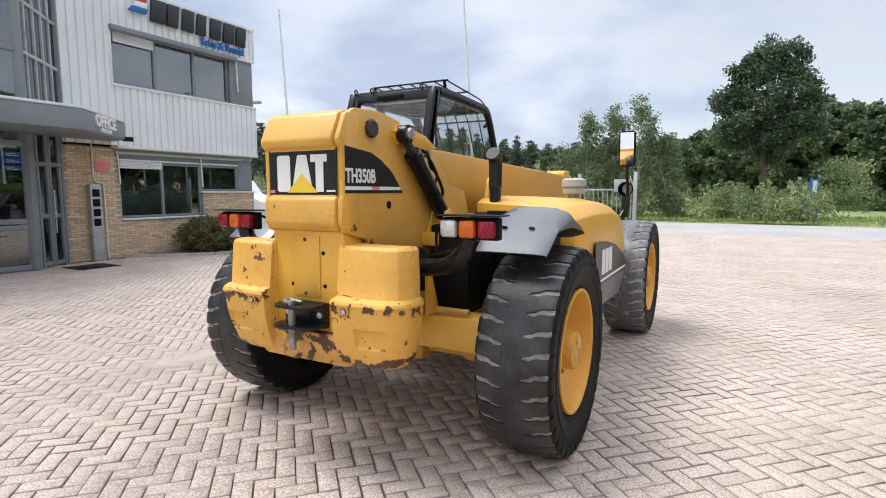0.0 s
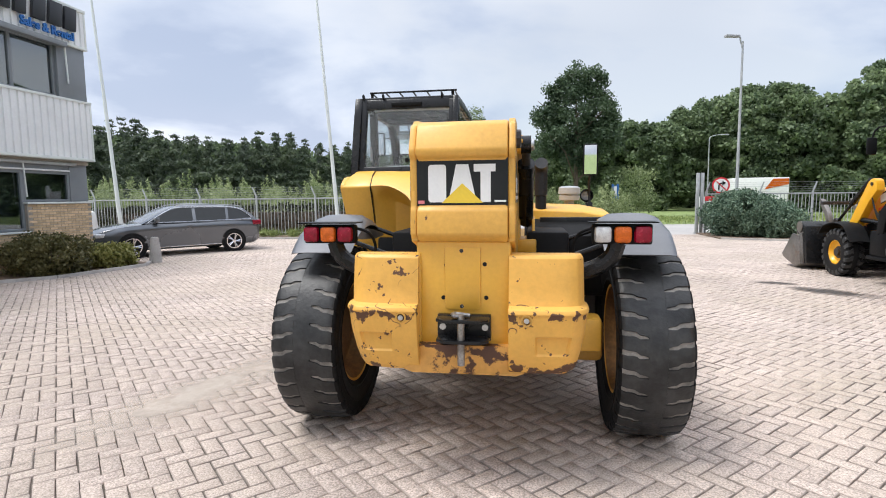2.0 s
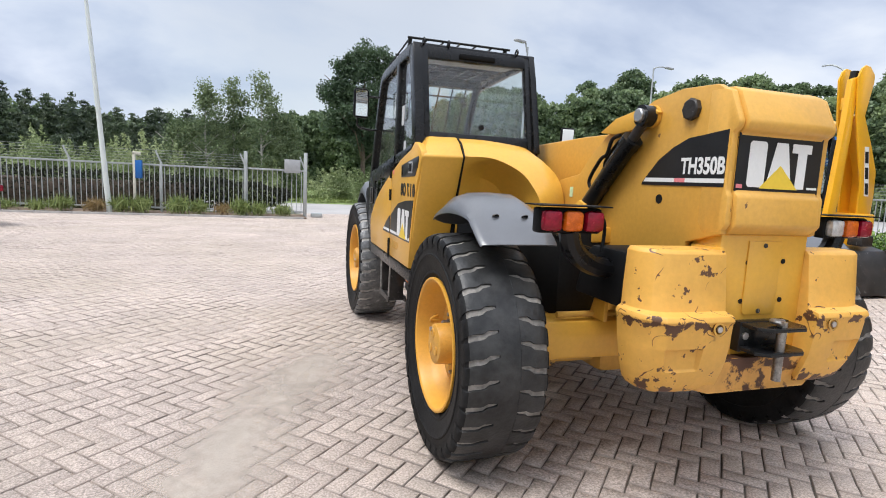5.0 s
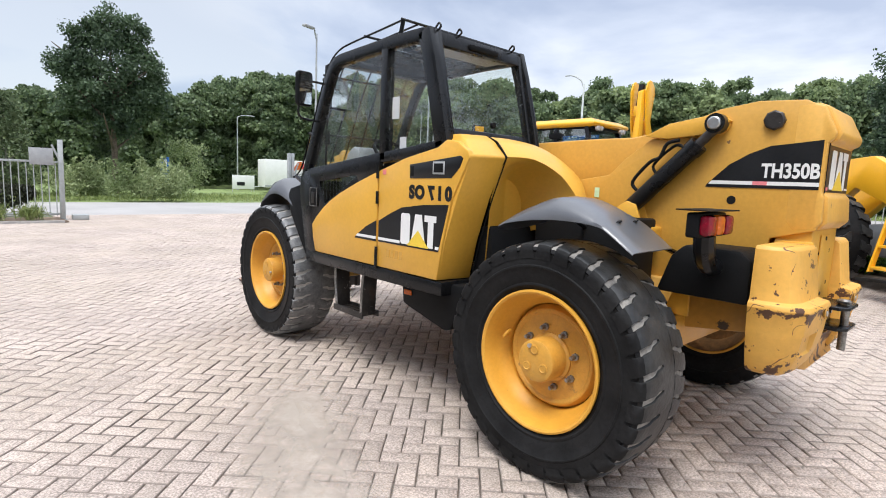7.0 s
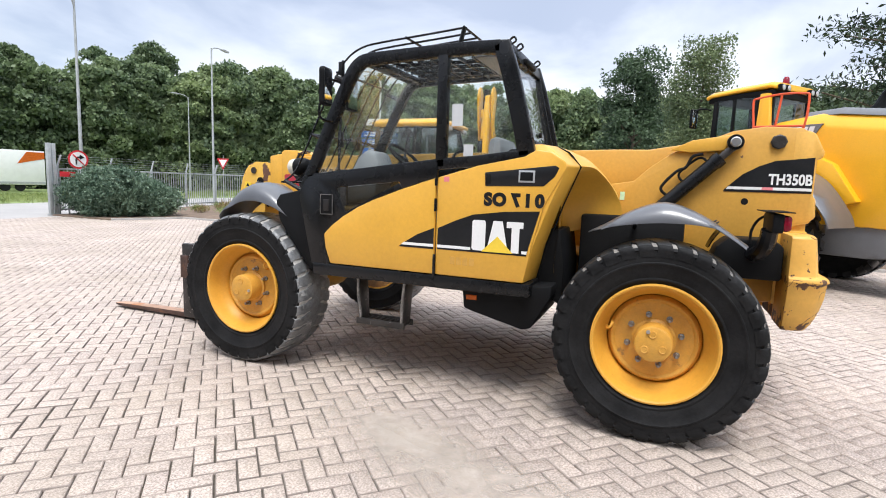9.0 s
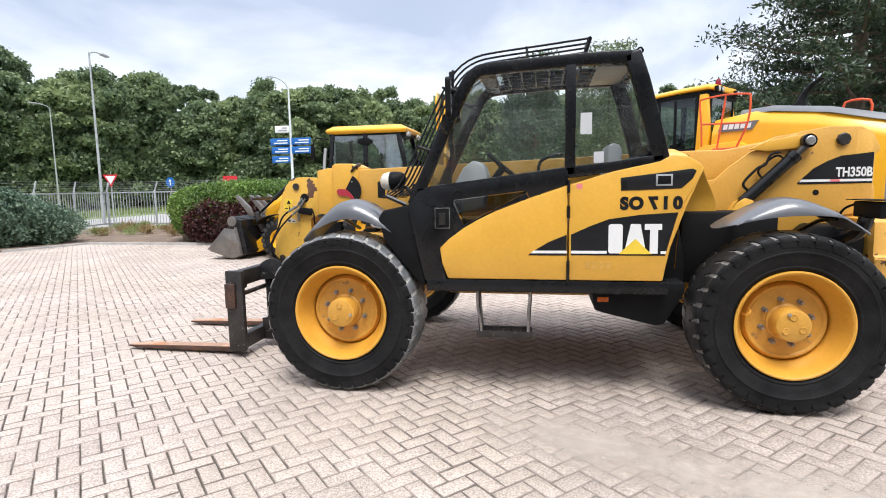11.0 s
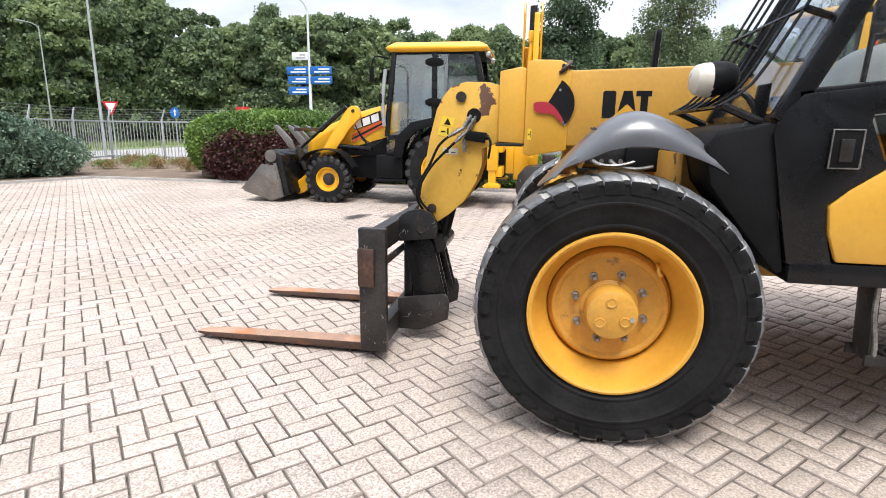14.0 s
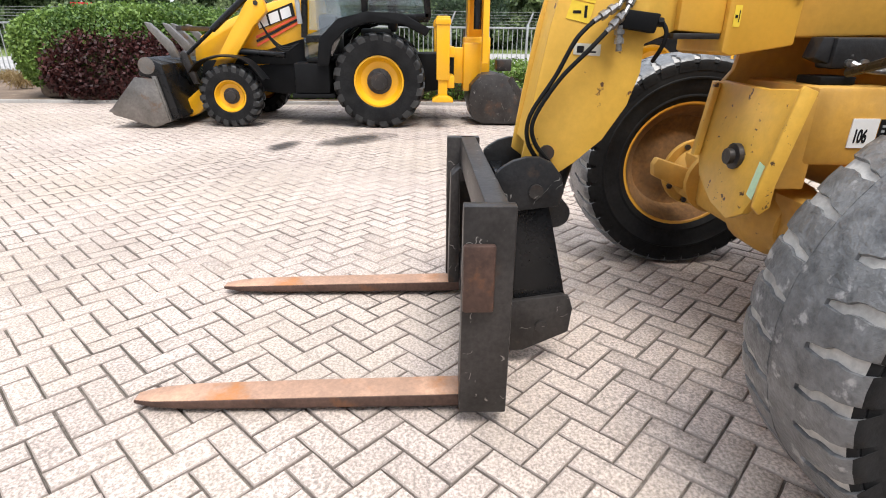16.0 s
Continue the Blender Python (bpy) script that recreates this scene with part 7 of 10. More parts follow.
lipf = [r_ + (d_ - r_).normalized() * 0.03 for r_, d_ in zip(rim, deep)]
half_ = [r_ * 0.45 + d_ * 0.55 + Vector((0.0, 0.0, 0.045)) for r_, d_ in zip(rim, deep)]
loft(bm, [fore, shoulder, mid, rim, lipf, half_, deep], 0.0, caps=False, closed=False)
loft(bm, [deep, [Vector((d_.x, d_.y + 0.03, 0.95)) for d_ in deep]], 0.0, caps=False, closed=False)
bmesh.ops.remove_doubles(bm, verts=bm.verts[:], dist=1e-4)
bmesh.ops.recalc_face_normals(bm, faces=bm.faces[:])
part("rear_hood", bm, M_YEL, TH, "moulded yellow hood arched over the wheel", 44)
bm = bmesh.new()
tube(bm, [(-0.980, -0.80, 0.92), (-0.980, -0.856, 1.15), (-0.980, -0.946, 1.43), (-0.980, -1.050, 1.695), (-0.980, -0.965, 1.792), (-0.980, -0.87, 1.834)], 0.005, 6)
part("panel_seam", bm, M_HOSE, TH)
# vents and markings on the left side
bm = bmesh.new()
prism(bm, [(-0.455, 1.635), (-0.93, 1.69), (-0.955, 1.675), (-0.93, 1.62), (-0.86, 1.555), (-0.46, 1.545)], "x", -1.266, -1.258, 0.003)
vent = part("side_vent", bm, M_DEC, side_panel, "black air vent with a latch")
bm = bmesh.new()
box(bm, -1.270, -1.265, -0.80, -0.69, 1.575, 1.655, 0.006)
part("vent_latch", bm, M_GRYP, vent, "grey metal latch frame")
bm = bmesh.new()
box(bm, -1.2715, -1.2695, -0.788, -0.702, 1.587, 1.643, 0.002)
part("latch_plate", bm, M_PLA, vent)
bm = bmesh.new()
box(bm, -1.268, -1.264, -0.50, -0.465, 1.56, 1.625, 0.002)
part("vent_slot", bm, M_HOSE, vent)
for k, ch in enumerate("SO 710"):
    if ch != " ":
        m = at(SIDE_L, -1.2635, -0.484 - 0.080 * k + (0.0 if k < 2 else 0.045), 1.452)
        letters("stock_letter", ch, 0.114, 0.0008, M_DEC, side_panel, m @ Matrix.Diagonal((-1, 1, 1, 1)) if ch == "7" else m, 0.065)
bm = bmesh.new()
prism(bm, [(-0.12, 1.235), (-0.25, 1.295), (-0.38, 1.345), (-0.60, 1.375), (-0.845, 1.39), (-0.80, 1.22), (-0.765, 1.085), (-0.12, 1.085)], "x", -1.2642, -1.2618)
dc = part("side_decal", bm, M_DEC, side_panel, "black swoosh decal with the maker's white mark")
emblem(dc, at(SIDE_L, -1.2645, -0.56, 1.205), 0.36, 0.21, M_WHT, M_TRI)
bm = bmesh.new()
prism(bm, [(-0.12, 1.098), (-0.37, 1.098), (-0.37, 1.118), (-0.12, 1.118)], "x", -1.2655, -1.2640)
part("decal_stripe", bm, M_WHT, dc)
bm = bmesh.new()
prism(bm, [(-0.735, 1.098), (-0.768, 1.098), (-0.772, 1.118), (-0.735, 1.118)], "x", -1.2655, -1.2640)
part("decal_stripe", bm, M_WHT, dc)
bm = bmesh.new()
prism(bm, [(0.19, 1.082), (0.13, 1.125), (0.04, 1.18), (-0.09, 1.235), (-0.09, 1.082)], "x", -1.2642, -1.2618)
dd = part("side_decal", bm, M_DEC, TH, "black swoosh decal on the door")
bm = bmesh.new()
prism(bm, [(0.17, 1.098), (0.145, 1.118), (-0.09, 1.118), (-0.09, 1.098)], "x", -1.2655, -1.2640)
part("decal_stripe", bm, M_WHT, dd)
bm = bmesh.new()
for k in range(4):
    box(bm, -1.2640, -1.2618, -0.40 + 0.048 * k, -0.365 + 0.048 * k, 0.985, 1.04)
part("faded_label", bm, M_YELD, side_panel, "faded label on the panel")
bm = bmesh.new()
box(bm, -1.2640, -1.2618, -0.195, -0.155, 1.60 - 0.035, 1.60)
part("sticker", bm, M_PINK, side_panel)
bm = bmesh.new()
box(bm, -0.304, -0.3005, -1.30, -1.265, 1.47, 1.535)
part("sticker", bm, M_GREENF, TH)
for z in (1.58, 1.40, 1.0, 0.93):
    bm = bmesh.new()
    tube(bm, [(-1.268, -0.10, z - 0.045), (-1.268, -0.10, z + 0.045)], 0.011, 8)
    part("door_hinge", bm, M_BLK, TH)
bm = bmesh.new()
box(bm, -1.255, -0.36, -0.80, 0.96, 0.80, 0.895, 0.012)
part("cab_sill", bm, M_BLK, TH)


def bar(bm, pts, w, t, x):
    """A flat bar in a side plane: a line in (y, z), w wide and t thick at x."""
    P = [Vector((0, *p)) for p in pts]
    ra, rb = [], []
    n = len(P)
    for i, p in enumerate(P):
        d = (P[min(i + 1, n - 1)] - P[max(i - 1, 0)]).normalized()
        nn = Vector((0, -d.z, d.y)) * w / 2
        ra.append(p + nn)
        rb.append(p - nn)
    rings = [[(x, a.y, a.z), (x, b.y, b.z), (x + t, b.y, b.z), (x + t, a.y, a.z)] for a, b in zip(ra, rb)]
    return loft(bm, rings, 0.01)


for x, t, nm in ((CX0, 0.07, "left"), (CX1 - 0.05, 0.05, "right")):
    bm = bmesh.new()
    bar(bm, flat_curve([(1.06, 1.46), (0.90, 1.80), (0.76, 2.10), (0.64, 2.33), (0.575, 2.405), (0.49, 2.435), (0.2, 2.45), (-0.2, 2.465), (-0.52, 2.465)], 4), 0.085, t, x)
    bar(bm, [(-0.52, 2.49), (-0.585, 2.30), (-0.66, 2.03), (-0.73, 1.75)], 0.115, t, x)
    if nm == "left":
        bar(bm, [(-0.11, 2.44), (-0.11, 1.66)], 0.075, t, x)
    bar(bm, [(1.02, 1.55), (0.4, 1.625), (-0.09, 1.685), (-0.4, 1.715), (-0.75, 1.76)], 0.075, t, x)
    part("cab_frame_side", bm, M_BLK, TH, "black tubular cab frame")
    for pts in ([(0.93, 1.60), (0.64, 2.26), (0.56, 2.38), (-0.07, 2.41), (-0.07, 1.70)], [(-0.15, 1.71), (-0.15, 2.42), (-0.44, 2.42), (-0.52, 2.36), (-0.64, 1.90), (-0.62, 1.78)]) if nm == "left" else ([(0.93, 1.60), (0.64, 2.26), (0.56, 2.38), (-0.44, 2.42), (-0.52, 2.36), (-0.64, 1.90), (-0.62, 1.78)],):
        bm = bmesh.new()
        prism(bm, pts, "x", x + t / 2 - 0.003, x + t / 2 + 0.003)
        ob = part("cab_window", bm, M_GLS, TH, "clear cab side window")
        ob.visible_shadow = False
bm = bmesh.new()
prism(bm, [(0.50, 2.45), (0.3, 2.475), (-0.45, 2.51), (-0.52, 2.50), (-0.52, 2.46), (0.3, 2.43), (0.50, 2.41)], "x", CX0 + 0.01, CX0 + 0.12, 0.01)
prism(bm, [(0.50, 2.45), (0.3, 2.475), (-0.45, 2.51), (-0.52, 2.50), (-0.52, 2.46), (0.3, 2.43), (0.50, 2.41)], "x", CX1 - 0.12, CX1 - 0.01, 0.01)
box(bm, CX0 + 0.01, CX1 - 0.01, -0.57, -0.36, 2.44, 2.51, 0.02)
box(bm, CX0 + 0.01, CX1 - 0.01, 0.44, 0.56, 2.40, 2.45, 0.015)
roof = part("cab_roof", bm, M_BLK, TH, "black cab roof frame")
bm = bmesh.new()
box(bm, CX0 + 0.11, CX1 - 0.11, -0.37, 0.46, 2.455, 2.463)
ob = part("roof_window", bm, M_GLS, roof, "clear roof window")
ob.visible_shadow = False
bm = bmesh.new()
for k in range(7):
    y = -0.28 + 0.105 * k
    box(bm, CX0 + 0.12, CX1 - 0.12, y - 0.006, y + 0.006, 2.425, 2.45)
for k in range(4):
    x = CX0 + 0.28 + 0.135 * k
    box(bm, x - 0.006, x + 0.006, -0.30, 0.40, 2.425, 2.45)
part("roof_grid", bm, M_BLK, roof)
bm = bmesh.new()
box(bm, CX0 + 0.12, CX1 - 0.12, -0.55, -0.30, 2.424, 2.438, 0.004)
part("roof_lining", bm, M_GRYP, roof, "pale grey roof lining")
# back wall of the cab with its window
bm = bmesh.new()


def back(z):
    return -0.545 - (2.49 - z) * 0.245


for xa, xb, za, zb in ((CX0 + 0.01, CX0 + 0.115, 1.78, 2.50), (CX1 - 0.085, CX1, 1.78, 2.48), (CX0 + 0.10, CX1 - 0.08, 2.40, 2.49), (CX0 + 0.10, CX1 - 0.08, 1.80, 1.875)):
    loft(bm, [[(xa, back(z) - 0.03, z), (xb, back(z) - 0.03, z), (xb, back(z) + 0.03, z), (xa, back(z) + 0.03, z)] for z in (za, zb)], 0.01)
part("cab_back_frame", bm, M_BLK, TH, "black frame round the cab's back window")
bm = bmesh.new()
loft(bm, [[(CX0 + 0.10, back(z) - 0.012, z), (CX1 - 0.07, back(z) - 0.012, z), (CX1 - 0.07, back(z) - 0.006, z), (CX0 + 0.10, back(z) - 0.006, z)] for z in (1.86, 2.42)])
bw = part("cab_back_window", bm, M_GLS, TH, "clear back window with a latch")
bw.visible_shadow = False
bm = bmesh.new()
box(bm, -0.90, -0.62, back(2.45) - 0.06, back(2.45) - 0.02, 2.415, 2.455, 0.01)
part("window_hinge", bm, M_PLA, TH)
bm = bmesh.new()
lathe(bm, [(0.02, 0.0), (0.02, 0.02), (0, 0.024)], "y", 12, at(pose(0, 0, 0, 0, 0, 180), -0.74, back(1.93) - 0.012, 1.93))
part("window_latch", bm, M_PLA, bw)
for x in (CX0 + 0.08, -0.98, CX1 - 0.15):
    bm = bmesh.new()
    tube(bm, curve_pts([(x, -0.54, 2.49), (x, -0.56, 2.52), (x, -0.585, 2.535), (x, -0.60, 2.51), (x, -0.57, 2.49)], 4), 0.007, 6)
    part("lifting_eye", bm, M_BLK, roof)
# windscreen and its guard
bm = bmesh.new()
loft(bm, [[(CX0 + 0.06, y, z), (CX1 - 0.05, y, z), (CX1 - 0.05, y - 0.006, z - 0.003), (CX0 + 0.06, y - 0.006, z - 0.003)] for y, z in ((1.06, 1.48), (0.90, 1.82), (0.76, 2.12), (0.60, 2.38), (0.50, 2.44))])
ws = part("windscreen", bm, M_GLF, TH, "clear windscreen behind a guard")
ws.visible_shadow = False
bm = bmesh.new()
box(bm, CX0 + 0.02, CX1, 1.0, 1.08, 1.40, 1.50, 0.015)
part("scuttle", bm, M_BLK, TH)
for k in range(7):
    x = CX0 + 0.06 + k * (CX1 - CX0 - 0.14) / 6
    bm = bmesh.new()
    tube(bm, [(x, y, z) for y, z in flat_curve([(1.30, 1.52), (1.17, 1.62), (1.02, 1.90), (0.85, 2.24), (0.72, 2.44), (0.58, 2.53), (0.40, 2.56), (0.1, 2.585), (-0.24, 2.615)], 3)], 0.0075, 6)
    part("guard_rod", bm, M_BLK, TH)
bm = bmesh.new()
for y, z in ((1.30, 1.52), (1.02, 1.90), (0.78, 2.36), (-0.24, 2.615), (0.2, 2.575)):
    bm = bmesh.new()
    tube(bm, [(CX0 + 0.04, y, z), (CX1 - 0.06, y, z)], 0.009, 6)
    part("guard_crossbar", bm, M_BLK, TH)
for x in (CX0 + 0.06, CX1 - 0.10):
    for a, b, r in (((x, -0.24, 2.62), (x, -0.20, 2.48), 0.016), ((x, 0.80, 2.33), (x, 0.68, 2.28), 0.02), ((x, 1.02, 1.90), (x, 0.90, 1.86), 0.014), ((x, 1.28, 1.53), (x, 1.12, 1.46), 0.018)):
        bm = bmesh.new()
        tube(bm, [a, b], r, 6)
        part("guard_bracket", bm, M_BLK, TH)
# cowl before the door
bm = bmesh.new()
prism(bm, [(0.965, 0.84), (1.0, 0.83), (1.16, 1.02), (1.30, 1.20), (1.34, 1.36), (1.30, 1.42), (1.05, 1.47), (1.02, 1.10)], "x", -1.235, -0.30, 0.02)
part("front_cowl", bm, M_PLA, TH, "black plastic cowl before the cab")
bm = bmesh.new()
prism(bm, [(1.34, 1.02), (0.6, 1.02), (0.6, 1.32), (1.34, 1.32)], "x", -0.9, -0.26, 0.01)
part("floor_box", bm, M_YELD, TH)
# left front lamp on a bracket
bm = bmesh.new()
loft(bm, [[(-1.0 + rx * math.cos(a), y, 1.648 + rz * math.sin(a) + dz) for a in [2 * math.pi * k / 14 for k in range(14)]] for y, rx, rz, dz in ((1.17, 0.02, 0.03, 0.01), (1.19, 0.055, 0.055, 0.01), (1.23, 0.078, 0.072, 0.005), (1.275, 0.088, 0.078, 0.0), (1.29, 0.086, 0.076, 0.0))], 0.0)
wl_ = part("work_lamp", bm, M_PLA, TH, "black front work lamp with a cream lens")
bm = bmesh.new()
lathe(bm, [(0.084, 0.0), (0.083, 0.03), (0.072, 0.065), (0.05, 0.082), (0.0, 0.09)], "y", 20, at(Matrix.Diagonal((1.0, 1, 0.88, 1)), -1.0, 1.285, 1.646))
part("lens", bm, M_CRM, wl_)
bm = bmesh.new()
tube(bm, curve_pts([(-1.0, 1.20, 1.60), (-1.03, 1.14, 1.58), (-1.05, 1.10, 1.50), (-1.05, 1.14, 1.44)], 4), 0.014, 8)
prism(bm, [(1.06, 1.46), (1.12, 1.46), (1.10, 1.62), (1.05, 1.63)], "x", -1.06, -1.03, 0.006)
part("lamp_bracket", bm, M_BLK, TH)
# left mirrors on a frame
mirror(-1.40, 0.72, 2.22, 0.145, 0.27, 7)
mirror(-1.10, 0.70, 2.21, 0.19, 0.25, 7)
bm = bmesh.new()
tube(bm, curve_pts([(-1.20, 0.74, 2.28), (-1.30, 0.76, 2.29), (-1.40, 0.78, 2.29)], 4), 0.009, 6)
tube(bm, curve_pts([(-1.43, 0.77, 2.10), (-1.42, 0.78, 2.01), (-1.32, 0.78, 1.985), (-1.22, 0.77, 1.99), (-1.17, 0.76, 2.04), (-1.13, 0.76, 2.10)], 4), 0.010, 6)
tube(bm, [(-1.18, 0.77, 1.62), (-1.18, 0.74, 2.45)], 0.011, 6)
box(bm, -1.20, -1.16, 0.735, 0.77, 1.80, 1.92, 0.006)
box(bm, -1.20, -1.16, 0.735, 0.77, 2.34, 2.44, 0.006)
part("mirror_frame", bm, M_BLK, TH)
# inside the cab
bm = bmesh.new()
box(bm, -1.17, -0.36, -0.66, 0.95, 0.98, 1.02, 0.01)
box(bm, -1.17, -0.36, -0.70, -0.58, 1.0, 1.80, 0.02)
part("cab_floor", bm, M_PLA, TH)
bm = bmesh.new()
box(bm, -1.0, -0.52, -0.42, 0.08, 1.25, 1.40, 0.05)
box(bm, -1.04, -0.60, -0.50, -0.38, 1.38, 1.90, 0.06)
box(bm, -0.92, -0.60, -0.38, 0.0, 1.0, 1.26, 0.02)
part("seat", bm, M_GRYP, TH, "worn grey driver's seat")
bm = bmesh.new()
prism(bm, [(0.80, 1.36), (0.54, 1.42), (0.50, 1.66), (0.54, 1.77), (0.62, 1.80), (0.70, 1.74), (0.80, 1.56)], "x", -1.02, -0.76, 0.03)
part("dash_pod", bm, M_GRYP, TH, "light grey instrument pod")
bm = bmesh.new()
tmp_ring = [(0.165 * math.cos(a), 0.165 * math.sin(a), 0) for a in [2 * math.pi * k / 24 for k in range(25)]]
mm = pose(-0.76, 0.40, 1.75, 40, 0, 0)
tube(bm, [mm @ Vector(p) for p in tmp_ring], 0.014, 8, caps=False)
for a in (0.6, 2.5, 4.7):
    tube(bm, [mm @ Vector((0, 0, -0.02)), mm @ Vector((0.16 * math.cos(a), 0.16 * math.sin(a), 0))], 0.012, 6)
tube(bm, [mm @ Vector((0, 0, 0)), (-0.76, 0.62, 1.45)], 0.03, 10)
part("steering_wheel", bm, M_PLA, TH)
bm = bmesh.new()
tube(bm, curve_pts([(-0.42, 0.1, 1.45), (-0.42, 0.12, 1.75), (-0.42, 0.05, 1.83), (-0.42, -0.08, 1.86)], 4), 0.014, 8)
tube(bm, [(-0.5, 0.25, 1.4), (-0.5, 0.22, 1.64)], 0.012, 8)
part("grab_rail", bm, M_BLK, TH)
bm = bmesh.new()
box(bm, -1.214, -1.212, -0.26, -0.18, 1.95, 2.10)
part("paper_notice", bm, M_PAPER, TH, "white paper notice in the window")
bm = bmesh.new()
box(bm, -1.214, -1.212, -0.345, -0.275, 1.745, 1.825)
part("paper_notice", bm, M_PAPER, TH, "white paper notice in the window")
# step
for y0, y1 in ((0.19, 0.17), (0.55, 0.575)):
    bm = bmesh.new()
    prism(bm, [(y1 - 0.014, 0.80), (y1 + 0.014, 0.80), (y0 + 0.012, 0.45), (y0 - 0.012, 0.45)], "x", -1.185, -1.06, 0.003)
    hg = part("step_hanger", bm, M_STL, TH, "scuffed black step hanger")
    bm = bmesh.new()
    tube(bm, curve_pts([(-1.186, y1, 0.80), (-1.188, y1 * 0.6 + y0 * 0.4 + 0.006, 0.66), (-1.19, y0 - 0.004, 0.52), (-1.188, y0, 0.445)], 3), 0.011, 8)
    part("hanger_edge", bm, M_CPL, hg, "bare steel edge of the hanger")
bm = bmesh.new()
box(bm, -1.20, -1.185, 0.16, 0.58, 0.435, 0.485, 0.004)
box(bm, -1.05, -1.035, 0.16, 0.58, 0.435, 0.485, 0.004)
for k in range(9):
    box(bm, -1.186, -1.049, 0.175 + k * 0.0455, 0.198 + k * 0.0455, 0.455, 0.470, 0.002)
part("step_tread", bm, M_STL, TH, "slotted dark steel step")

# ---- plants ----
rng = np.random.default_rng(5)


def leaf_mesh(name, centres, size, material, parent=None, aspect=0.6, up=0.0, kind=""):
    """Small bent leaves, one island each, round the given centres. up: how far they stand upright."""
    n = len(centres)
    d = rng.normal(size=(n, 3))
    d[:, 2] = d[:, 2] * (1 - up) + up * 2.0 * np.abs(rng.normal(size=n))
    d /= np.linalg.norm(d, axis=1, keepdims=True) + 1e-9
    e = np.cross(d, rng.normal(size=(n, 3)))
    e /= np.linalg.norm(e, axis=1, keepdims=True) + 1e-9
    f = np.cross(d, e)
    s = (size * rng.uniform(0.6, 1.35, n))[:, None]
    a = centres - d * s * 0.5
    b = centres + e * s * aspect * 0.5 + f * s * 0.10
    c = centres + d * s * 0.5
    g = centres - e * s * aspect * 0.5 + f * s * 0.10
    verts = np.stack((a, b, c, g), 1).reshape(-1, 3)
    me = bpy.data.meshes.new(name)
    me.vertices.add(len(verts))
    me.vertices.foreach_set("co", verts.astype(np.float32).ravel())
    me.loops.add(n * 4)
    me.loops.foreach_set("vertex_index", np.arange(n * 4, dtype=np.int32))
    me.polygons.add(n)
    me.polygons.foreach_set("loop_start", np.arange(0, n * 4, 4, dtype=np.int32))
    me.polygons.foreach_set("loop_total", np.full(n, 4, dtype=np.int32))
    me.update(calc_edges=True)
    me.materials.append(material)
    ob = new(name, me)
    if parent is not None:
        ob.parent = parent
    if kind:
        ob["kind"] = kind
    return ob


def clumps(count, leaves, spread, sample):
    """Leaf centres in clumps: sample(n) gives the clump centres."""
    c = sample(count)
    sp = spread * rng.uniform(0.6, 1.3, (count, 1, 1))
    pts = c[:, None, :] + np.clip(rng.normal(size=(count, leaves, 3)), -1.5, 1.5) * sp * np.array((1, 1, 0.75))
    return pts.reshape(-1, 3)


def blob(rx, ry, rz, z, hollow=0.55, rough=0.25):
    """Clump centres in the outer part of a lumpy ellipsoid."""
    ph = rng.uniform(0, 6.28, 6)

    def sample(n, v=None):
        core = v is not None
        if not core:
            v = rng.normal(size=(n, 3))
        v = v / np.linalg.norm(v, axis=1, keepdims=True)
        lump = 1 + rough * (np.sin(3 * v[:, 0] + ph[0]) * np.cos(4 * v[:, 2] + ph[1]) + 0.6 * np.sin(7 * v[:, 1] + ph[2]) * np.sin(6 * v[:, 2] + ph[3]))
        r = lump * hollow if core else (hollow + (1 - hollow) * rng.uniform(0, 1, n) ** 0.6) * lump
        return v * r[:, None] * np.array((rx, ry, rz)) + np.array((0, 0, z))
    return sample


def limb(bm, h, spread, z0, a, r):
    z = z0 + (h - z0) * rng.uniform(0.0, 0.6)
    ln = spread * rng.uniform(0.5, 0.95)
    tube(bm, curve_pts([(0, 0, z), (math.cos(a) * ln * 0.45, math.sin(a) * ln * 0.45, z + ln * 0.35), (math.cos(a) * ln, math.sin(a) * ln, z + ln * 0.8)], 3), [r * 0.5, r * 0.45, r * 0.4, r * 0.3, r * 0.25, r * 0.2, r * 0.12], 6)


def tree(name, x, y, h, rad, crown_z, leaf_mat, bark, label, count=220, leaves=42, size=0.20, spread=0.42, parts=None, trunk_r=0.16):
    root = thing(name, (x, y, ZG), label, "tree")
    bm = bmesh.new()
    tube(bm, curve_pts([(0, 0, -0.1), (0.03, 0.02, h * 0.25), (-0.04, 0.03, h * 0.5), (0.02, 0, h * 0.86)], 4), [trunk_r * (1.25 - 1.1 * i / 12) for i in range(13)], 10)
    part("trunk", bm, bark, root)
    for k in range(9):
        bm = bmesh.new()
        limb(bm, h * 0.8, rad, crown_z * 0.9, 6.283 * k / 9 + rng.uniform(-0.4, 0.4), trunk_r)
        part("limb", bm, bark, root)
    pts = []
    for (px, py, pz, rx, rz, share_) in parts or ((0, 0, (crown_z + h) / 2, rad, (h - crown_z) / 2, 1.0),):
        s = blob(rx, rx, rz, 0)
        p = clumps(int(count * share_), leaves, spread, s) + np.array((px, py, pz))
        pts.append(p)
    leaf_mesh("crown", np.concatenate(pts), size, leaf_mat, root, kind="stuff")
    return root


